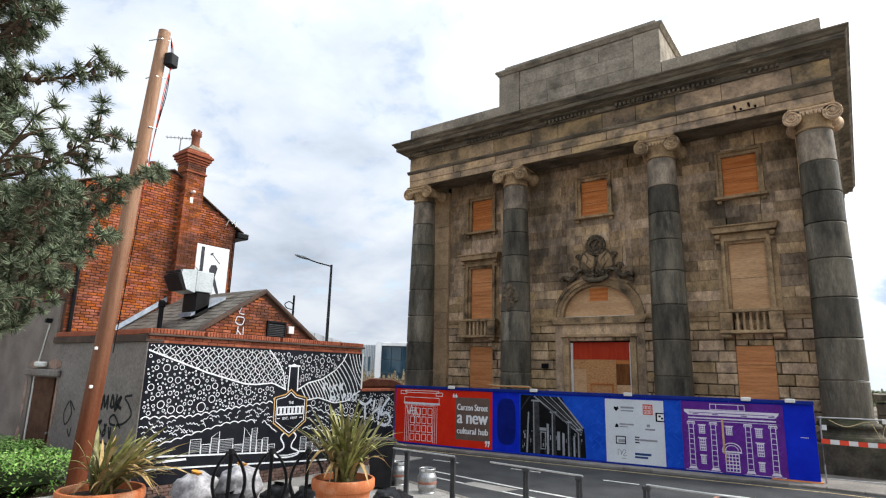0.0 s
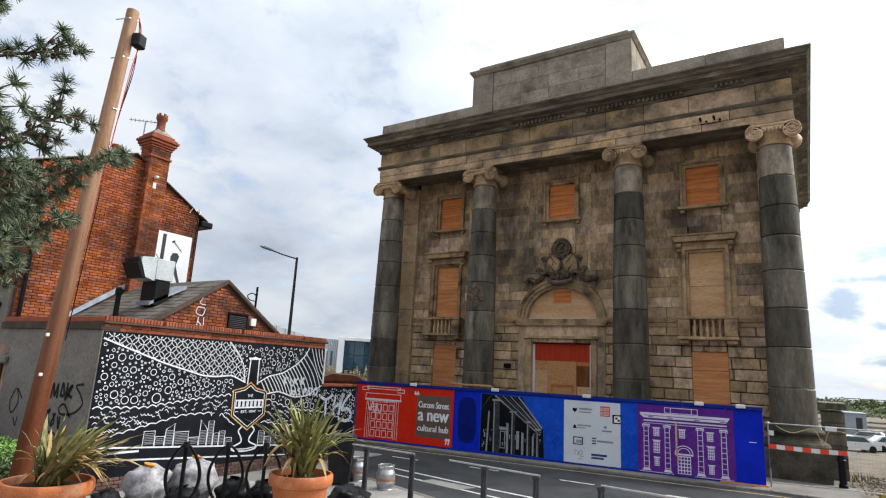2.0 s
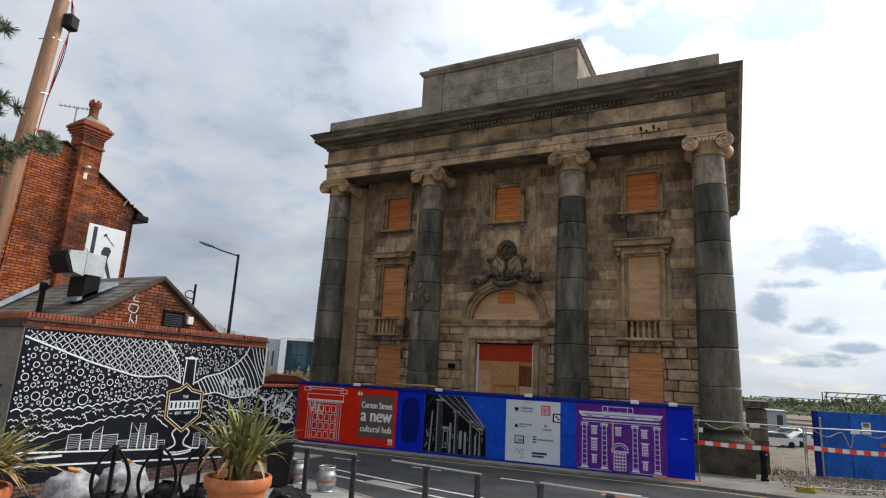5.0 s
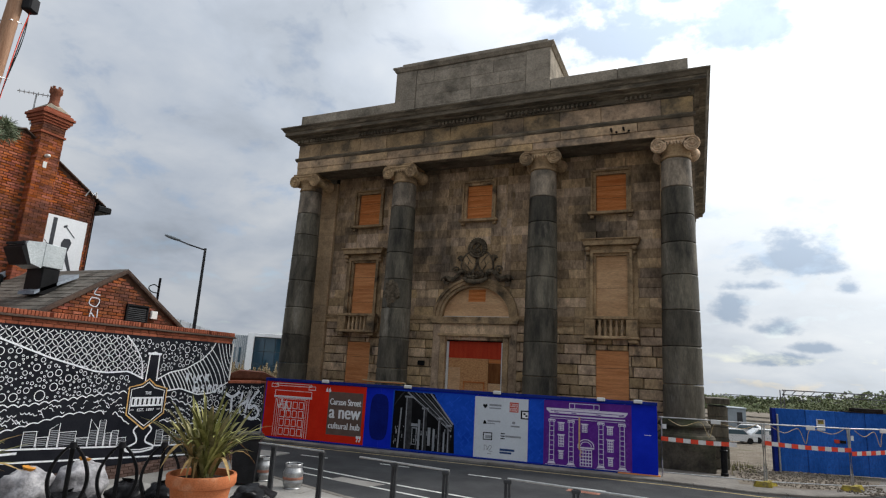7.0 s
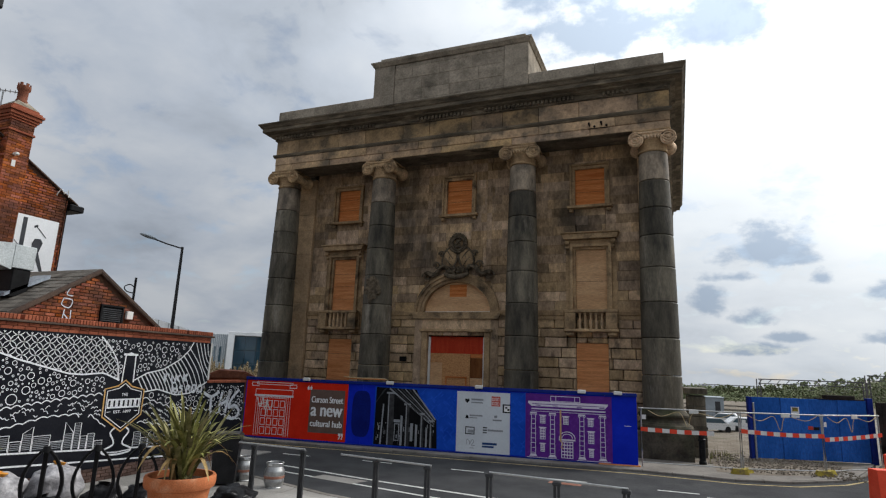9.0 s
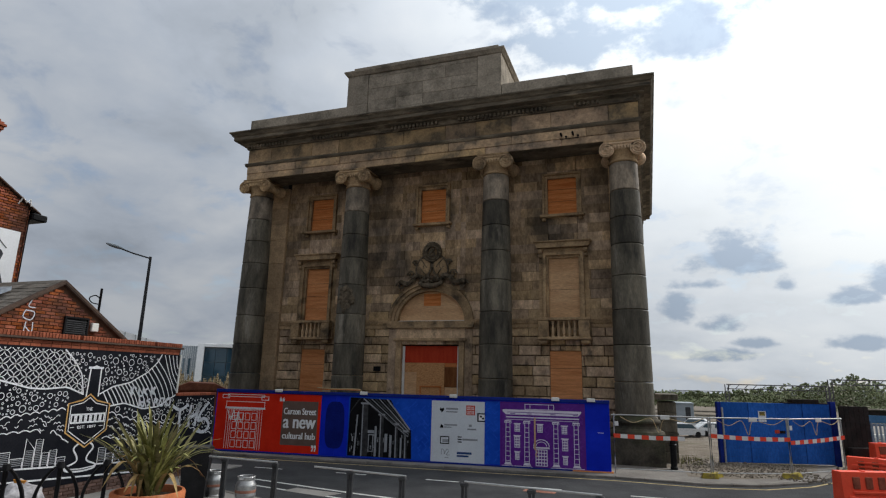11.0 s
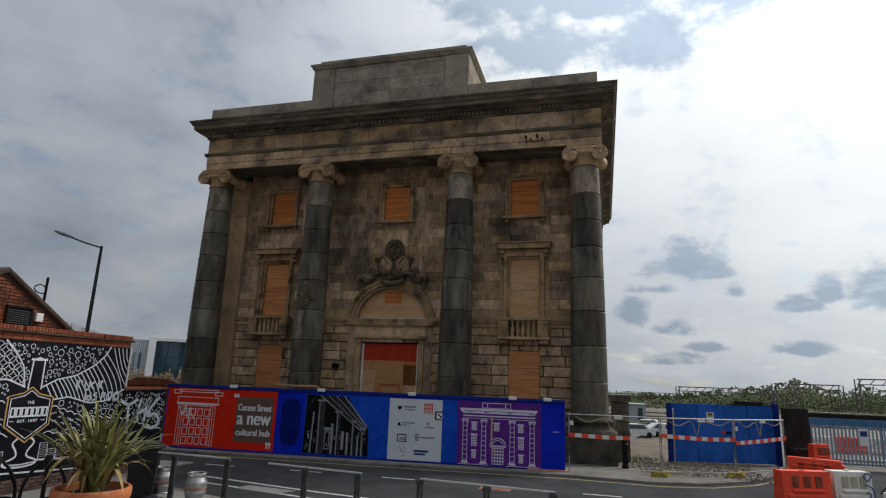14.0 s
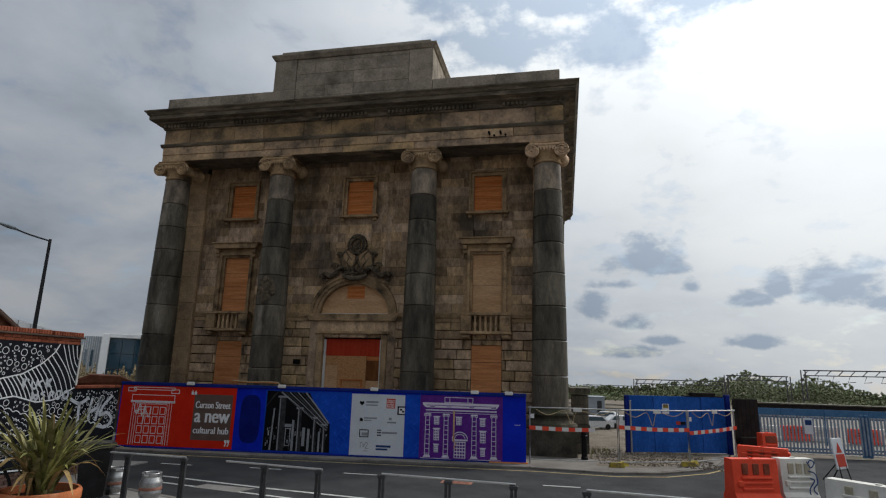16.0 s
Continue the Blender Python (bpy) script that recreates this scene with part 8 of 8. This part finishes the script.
for a, b in zip(P, P[1:]):
    mesh_panel(a, b)
tape_run(P[0], P[0].lerp(P[1], 0.74), 1.10, 1.08, 0.02)
tape_run(P[1], P[2], 1.20, 1.12, 0.03)
tape_run(P[2], P[3], 1.02, 1.14, 0.02)
for i, p in enumerate(P[1:]):
    for s in (-1, 1):
        y = thing("fence_foot", "muddy yellow plastic fence foot on the ground", "fence foot", (p.x + 0.1 * s, p.y - 0.05 + 0.16 * s, 0.03), 20 * s + 30, "fence feet")
        M().add([(-0.24, -0.10, 0), (0.24, -0.10, 0), (0.24, 0.10, 0), (-0.24, 0.10, 0), (-0.19, -0.07, 0.15), (0.19, -0.07, 0.15), (0.19, 0.07, 0.15), (-0.19, 0.07, 0.15)],
                [(3, 2, 1, 0), (0, 1, 5, 4), (1, 2, 6, 5), (2, 3, 7, 6), (3, 0, 4, 7), (4, 5, 6, 7)]).make("foot_block", YELLOW_PLASTIC, y)
bo = thing("bollard", "black cast iron bollard on the footway", "bollard", (0.66, 21.75, 0.03))
M().lathe([(0.12, 0), (0.12, 0.08), (0.10, 0.1), (0.10, 0.72), (0.125, 0.74), (0.125, 0.79), (0.10, 0.81), (0.10, 0.95), (0.06, 1.03), (0.0, 1.05)], 16).make("bollard_body", BLACK, bo, smooth=30)

BLUE_GATE = mat("chalky_blue_plywood", (0.012, 0.08, 0.33), (0.03, 0.135, 0.50), 1.4, 0.6, 0.1, 18, rnd=0.12, spec=0.06, stretch=(1, 1, 0.4))
bh = thing("site_hoarding", "blue plywood gate hoarding behind the mesh fence", "hoarding", (2.45, 24.5, 0), 18.0)
for i in range(4):
    M().bevbox(0.05 + 1.0 * i, 1.04 + 1.0 * i, -0.02 * (i % 2), 0.04, 0.06, 2.20, 0.006).make("plywood_sheet", BLUE_GATE, bh)
M().bevbox(-0.12, 0.02, -0.08, 0.1, 0, 2.2, 0.01).make("gate_post", BLUE_DEEP, bh)
M().bevbox(0.02, 0.08, -0.12, -0.03, 0, 2.0, 0.01).make("gate_post", STEEL, bh)
M().bevbox(4.06, 4.25, -0.08, 0.1, 0, 2.3, 0.01).make("gate_post", BLUE_DEEP, bh)
M().bevbox(2.4, 4.0, -0.03, 0.3, 2.2, 2.24, 0.005).bevbox(2.7, 3.7, 0.0, 0.3, 2.24, 2.36, 0.01).make("roof_boards", RUST_BLACK, bh)
M().box(1.40, 1.68, -0.035, -0.022, 1.52, 1.90).make("notice", SIGN_WHITE, bh)
M().box(1.44, 1.64, -0.04, -0.036, 1.74, 1.88).make("notice_print", YELLOW_PLASTIC, bh)
M().box(1.95, 2.12, -0.04, -0.022, 1.12, 1.24).make("notice", INK_RED, bh)
M().box(2.14, 2.34, -0.04, -0.022, 1.12, 1.22).make("notice", BLACK, bh)
blk = thing("tarred_screen", "black tarred board screen leaning by the gate", "screen", (6.48, 25.25, 0), 24)
for i in range(6):
    M().bevbox(0.19 * i, 0.19 * i + 0.185, 0.0, 0.05, 0.0 if i > 1 else 0.1, 2.17, 0.006).make("board", RUST_BLACK, blk)
M().bevbox(0.1, 0.9, -0.25, -0.005, 0, 0.75, 0.03).make("rubble_box", RUST_BLACK, blk)

# palisade gates
pal = thing("palisade_gate", "light blue-grey steel palisade gates", "gate", (7.8, 26.7, 0), 5.2)
pale = M().bevbox(-0.035, 0.035, -0.01, 0.01, 0.1, 1.55, 0.004)
pa0 = None
for i in range(70):
    mm = Matrix.Translation((0.06 + 0.135 * i, 0, 0))
    pa0 = place("pale", pa0.data, pal, m=mm) if pa0 else pale.make("pale", PALISADE, pal, m=mm)
for z in (0.12, 0.25, 1.45):
    M().bevbox(0, 9.5, 0.012, 0.05, z, z + 0.06, 0.005).make("gate_rail", PALISADE_BLUE, pal)
for x in (0.0, 3.95, 4.15, 9.4):
    M().bevbox(x - 0.07, x + 0.07, 0.012, 0.14, 0, 1.66, 0.01).make("gate_post", PALISADE_BLUE, pal)
M().box(1.72, 2.05, -0.03, -0.012, 0.85, 1.48).make("notice", SIGN_WHITE, pal)
M().box(1.76, 2.01, -0.034, -0.031, 1.2, 1.4).make("notice_print", INK_NAVY, pal)
bluef = thing("blue_site_fence", "bright blue steel sheet fence beyond the gates", "fence", (8.3, 31.4, 0), 2.0)
for i in range(12):
    M().bevbox(1.9 * i, 1.9 * i + 1.88, 0, 0.04, 1.34, 1.66, 0.006).make("fence_sheet", PALISADE_BLUE, bluef)
    M().bevbox(1.9 * i - 0.03, 1.9 * i + 0.05, 0.045, 0.12, 0, 1.66, 0.006).make("fence_post", PALISADE_BLUE, bluef)
sheet("hardstanding", [(6.5, 28.2), (60, 31), (60, 60), (8, 60)], -0.085, PALE_GROUND, "pale concrete hardstanding inside the site", "paving")
parapet = thing("railway_parapet", "long dark railway parapet wall", "wall", (17, 62, 0), -3, kind="structure")
M().box(0, 60, 0, 1.0, 0, 0.95).make("wall_face", RUST_BLACK, parapet)
M().bevbox(-0.1, 60, -0.1, 1.1, 0.95, 1.08, 0.03).make("coping", STONE_DARK, parapet)

# plastic road barriers


# darker barrier tones: the shade of the moulded slots put into colour
BARRIER_CREAM_SHADE = mat("cream_plastic_recess_shade", (0.40, 0.36, 0.26), (0.52, 0.47, 0.36), 4, 0.6, 0.2, 30)
BARRIER_RED_SHADE = mat("red_plastic_recess_shade", (0.20, 0.05, 0.03), (0.34, 0.10, 0.06), 4, 0.6, 0.2, 30)


def road_barrier(x, y, turn, material, label, L=1.35, h=1.0):
    b = thing("road_barrier", label, "barrier", (x, y, ROAD_Z), turn, "plastic road barriers")
    m = M()
    m.prism([(-0.27, 0), (0.27, 0), (0.27, 0.12), (0.20, 0.22), (0.17, 0.62), (0.15, h), (-0.15, h), (-0.17, 0.62), (-0.20, 0.22), (-0.27, 0.12)], 0.0, L, Matrix.Rotation(radians(-90), 4, "Z"))
    m.make("barrier_body", material, b)
    # slots are slightly raised blocks, darker in colour to imitate shaded recesses
    for i in range(3):
        x0 = L * (0.20 + 0.24 * i)
        M().bevbox(x0, x0 + 0.16, -0.192, -0.150, h - 0.36, h - 0.10, 0.012).make("moulded_recess", BARRIER_RED_SHADE if material is BARRIER_RED else BARRIER_CREAM_SHADE, b)
    for z in (0.28, 0.42, 0.54):
        M().bevbox(L * 0.18, L * 0.84, -0.225, -0.165, z, z + 0.06, 0.012).make("moulded_rib", material, b)
    M().bevbox(L * 0.08, L * 0.2, -0.24, -0.14, 0.36, 0.5, 0.02).make("lug", material, b)
    M().bevbox(L - 0.02, L + 0.06, -0.12, 0.12, 0.1, h - 0.12, 0.02).make("coupling", material, b)
    M().cyl((L * 0.5, 0, h), (L * 0.5, 0, h + 0.025), 0.06, n=10).make("filler_cap", material, b)
    return b


road_barrier(3.93, 16.10, 20, BARRIER_RED, "red moulded plastic road barrier on the asphalt", 1.2)
road_barrier(5.20, 16.72, 18, BARRIER_WHITE, "dirty white moulded plastic road barrier with a sprayed mark", 0.92)
road_barrier(5.9, 22.7, -24, BARRIER_RED, "red plastic road barrier set across the road mouth", 1.5, 0.72)
road_barrier(7.25, 24.9, 20, BARRIER_RED, "red plastic road barrier standing by the gates", 0.6)
road_barrier(5.62, 14.75, -48, BARRIER_WHITE, "cream plastic road barrier on the asphalt", 1.9, 0.86)
ag = Art((4.92, 16.63, ROAD_Z), (math.cos(radians(18)), math.sin(radians(18)), 0), (0, 0, 1))
sg = thing("sprayed_mark", "blue-black sprayed scrawl on the white barrier", "graffiti", (0, 0, 0))
for pts in ([(0.95, 0.95), (1.05, 0.8), (1.15, 0.92), (1.05, 0.98), (0.98, 0.9)], [(0.98, 0.72), (1.15, 0.66), (1.2, 0.45), (1.08, 0.3), (1.2, 0.15)], [(1.0, 0.55), (1.12, 0.5), (0.98, 0.3), (1.0, 0.12)]):
    ag.line("g", smooth_curve(pts, 6), 0.03, 0.235)
ag.put("g", "spray_line", INK_NAVY, sg)
ast = thing("road_sign_stand", "folding road sign with a red and white panel", "sign", (8.3, 20.6, ROAD_Z), 42)
M().bevbox(-0.30, 0.30, -0.02, 0.02, 0.35, 1.25, 0.01, Matrix.Rotation(radians(-8), 4, "X")).make("sign_panel", SIGN_WHITE, ast)
M().box(-0.24, 0.24, -0.028, -0.022, 0.42, 0.78, Matrix.Rotation(radians(-8), 4, "X")).make("red_print", INK_RED, ast)
M().add([(-0.16, -0.028, 0.82), (0.16, -0.028, 0.82), (0.0, -0.028, 1.14)], [(0, 1, 2)], Matrix.Rotation(radians(-8), 4, "X")).make("red_triangle", INK_RED, ast)
for a, b in (((-0.25, -0.05, 0.0), (-0.2, 0.05, 0.45)), ((0.25, -0.05, 0.0), (0.2, 0.05, 0.45)), ((-0.3, 0.5, 0.0), (-0.1, 0.08, 0.6)), ((0.3, 0.5, 0.0), (0.1, 0.08, 0.6))):
    M().cyl(a, b, 0.018, n=6).make("leg", BLACK, ast)


def far_car(x, y, turn):
    c = thing("parked_car", "white car parked on the cleared site", "car", (x, y, ground_z(x, y)), turn, "parked cars")
    M().prism([(-2.0, 0.25), (2.0, 0.25), (2.05, 0.7), (1.2, 0.9), (0.6, 1.42), (-1.2, 1.45), (-1.9, 0.95), (-2.05, 0.6)], -0.85, 0.85).make("car_body", CAR_WHITE, c)
    M().prism([(1.05, 0.93), (0.58, 1.36), (-1.15, 1.38), (-1.6, 0.95)], -0.86, 0.86).make("windows", GLASS, c)
    for a in (-1.25, 1.25):
        for s in (-1, 1):
            M().cyl((a, s * 0.7, 0.31), (a, s * 0.88, 0.31), 0.31, n=16).make("wheel", BLACK_PLASTIC, c)


far_car(3.2, 70, 25)
far_car(6.6, 73, 15)
far_car(0.6, 76, 5)
far_car(5.0, 80, 170)
cab = thing("site_cabin", "pale grey portable site cabin", "cabin", (2.9, 82, ground_z(3, 83)), 2)
M().bevbox(0, 2.3, 0, 5, 0.0, 3.1, 0.04).make("cabin_wall", CLAD_GREY, cab)
M().box(1.3, 1.9, -0.03, -0.002, 0.9, 2.7).make("cabin_door", POST_GREY, cab)
M().bevbox(-0.1, 2.4, -0.1, 5.1, 3.1, 3.22, 0.02).make("cabin_roof", CLAD_GREY, cab)
for i in range(8):
    road_barrier(9.6 + 1.5 * i, 34 + 0.4 * (i % 3), 5, BARRIER_RED if i % 2 else BARRIER_WHITE, "plastic road barrier inside the site", 1.3, 0.72)
sheet("gravel_verge", [(1.0, 20.35), (2.3, 20.45), (3.5, 21.15), (4.5, 22.25), (5.2, 23.6), (5.7, 25.6), (2.0, 25.6), (0.95, 23.2)], 0.036, DIRT, "stony brown dirt inside the mesh fence", "ground")
# debris and weeds by the boundary wall
wd = thing("weeds", "patchy weeds in the gravel by the wall", "weeds", (1.6, 23.6, 0), kind="stuff")
gm = M()
gr_ = random.Random(31)
for _ in range(650):
    u, v = gr_.gauss(0.1, 0.5), gr_.gauss(0.6, 0.9)
    if u < -0.7:
        continue
    h = gr_.uniform(0.03, 0.15) * (1.3 if u < 0.1 else 0.6)
    a = gr_.uniform(0, 6.3)
    e = Vector((math.cos(a), math.sin(a), 0)) * 0.012
    p = Vector((u, v, -0.1))
    t = p + Vector((gr_.uniform(-0.06, 0.06), gr_.uniform(-0.06, 0.06), h + 0.1))
    gm.add([p - e, p + e, t], [(0, 1, 2)])
gm.make("blades", GRASS, wd)["kind"] = "stuff"
st_ = M()
for _ in range(900):
    st_.ball((gr_.uniform(1.1, 5.0), gr_.uniform(20.9, 25.0), 0.04), *(gr_.uniform(0.015, 0.05) for _ in range(3)), 5, 4, 0.4)
tagged(st_.make("rubble", DIRT), "loose stones and rubble on the dirt", "rubble", "", "stuff")

# overhead line gantries and far trees
def gantry(yaw0, yaw1, s, z):
    a, b = at_bearing(yaw0, s), at_bearing(yaw1, s)
    d = b - a
    L = d.length
    g = thing("railway_gantry", "grey steel overhead line gantry", "gantry", tuple(a), math.degrees(math.atan2(d.y, d.x)), "railway gantries")
    for x in (0, L):
        m = M()
        for o in (-0.25, 0.25):
            m.box(x + o - 0.07, x + o + 0.07, -0.1, 0.1, 0, z)
        k = 0.0
        while k < z - 0.8:
            m.cyl((x - 0.25, 0, k), (x + 0.25, 0, k + 0.8), 0.05, n=4)
            k += 0.8
        m.make("gantry_leg", GANTRY, g)
    t = M().box(0, L, -0.1, 0.1, z - 0.1, z + 0.05).box(0, L, -0.1, 0.1, z - 0.75, z - 0.63)
    n = int(L / 1.2)
    for i in range(n):
        t.cyl((L * i / n, 0, z - 0.7), (L * (i + 0.5) / n, 0, z), 0.05, n=4)
    t.make("gantry_beam", GANTRY, g)
    for i in range(1, 6):
        M().tube([(L * i / 6, 0, z - 0.7), (L * i / 6 - 0.3, 0, z - 1.5), (L * i / 6 + 0.5, 0, z - 1.4)], 0.045, 4).make("dropper", GANTRY, g)


gantry(-6.4, -13.8, 105, 3.02)
gantry(-14.0, -18.7, 100, 3.97)
gantry(-19.8, -26.2, 92, 4.75)
gantry(-1.9, -6.1, 160, 1.39)
gantry(-1.6, -3.7, 200, 0.64)
SKYLINE = lerp_curve([(-34, 0.2), (-27, -0.2), (-24.2, -0.5), (-22.6, 0.15), (-21.0, 0.5), (-20.0, 0.75), (-19.0, 0.1), (-17.6, 0.35), (-16.2, 0.8), (-15.5, 1.15), (-14.8, 0.7), (-12.6, 0.3), (-10.5, 0.1), (-8.0, -0.3), (-6.5, -0.5), (-5.0, -0.6), (0.5, -0.6)])


def tree_belt(label, s, drop, n, leaf, seed, yaws):
    """A belt of trees whose tops follow SKYLINE, in degrees above eye height."""
    o = thing("tree_belt", label, "trees", (0, 0, 0))
    m = M()
    r = random.Random(seed)
    for _ in range(n):
        ya = r.uniform(*yaws)
        ss = s + r.uniform(0, 10)
        el_ = SKYLINE(ya) - drop + 0.22 * noise.noise(Vector((ya * 1.6, seed, 0))) + 0.16 * noise.noise(Vector((ya * 5.0, seed, 4))) + 0.08 * noise.noise(Vector((ya * 14, seed, 9)))
        top = 2.8 + ss * math.tan(radians(el_))
        z = -1.2 + (top + 1.2) * (1 - r.random() ** 1.4)
        if noise.noise(Vector((ya * 7.0, z * 1.5, seed * 3.1))) < -0.05 and z > 0.62 * top:
            continue
        p = at_bearing(ya, ss) + Vector((0, 0, z))
        a = r.uniform(0, 6.3)
        e1 = Vector((math.cos(a), math.sin(a), r.uniform(-0.9, 0.9))) * leaf * r.uniform(0.4, 1.3)
        e2 = Vector((-math.sin(a), math.cos(a), r.uniform(-1, 1))) * leaf * r.uniform(0.3, 0.9)
        m.add([p - e1, p + e2, p + e1, p - e2], [(0, 1, 2, 3)])
    m.make("foliage", FARTREE, o)["kind"] = "stuff"


tree_belt("belt of hazy green trees beyond the railway", 150, 0.0, 84000, 0.2, 7, (-34.0, 0.5))
tree_belt("low hazy belt of trees along the railway", 122, 0.5, 34000, 0.2, 12, (-34.0, 0.5))
scrub_mass("railway_scrub", "low scrub along the railway", FARTREE, (-34.0, -1.0), 88, -0.1, 0.9, 16000, 0.09, 19, 8, "bushes")
scrub_mass("ivy_growth", "leafy growth on top of the rendered wall", HEDGE, (64.5, 70.5), 18.6, 3.9, 5.0, 260, 0.07, 5, 0.6, "plant")

# paving slabs of the near footway, laid proud of their bed
slab_m = M().bevbox(0.004, 0.596, 0.004, 0.596, 0.0, 0.012, 0.003)
near_pavement = bpy.data.objects["pavement_near"]
sl0 = None
for i in range(17):
    for j in range(8):
        x0, y0 = -11.8 + 0.6 * i, 7.6 + 0.6 * j
        edge = float(np.interp(x0 + 0.3, [-12.2, -10.3, -7.3, -4, 2], [14.9, 12.6, 11.7, 11.15, 10.6]))
        if y0 + 0.62 > edge - 0.16:
            continue
        mm = Matrix.Translation((x0, y0, 0.0))
        sl0 = place("paving_slab", sl0.data, near_pavement, m=mm) if sl0 else slab_m.make("paving_slab", PAVING, near_pavement, m=mm)
mh = thing("manhole_cover", "rusty iron manhole cover set in the asphalt", "manhole cover", (-2.85, 16.2, ROAD_Z + 0.002))
M().bevbox(-0.42, 0.42, -0.25, 0.25, 0.0, 0.008, 0.003).make("cover_frame", KEG_BAND, mh)
for i in range(6):
    M().bevbox(-0.34, 0.34, -0.21 + 0.07 * i, -0.17 + 0.07 * i, 0.008, 0.013, 0.001).make("cover_rib", KEG_BAND, mh)
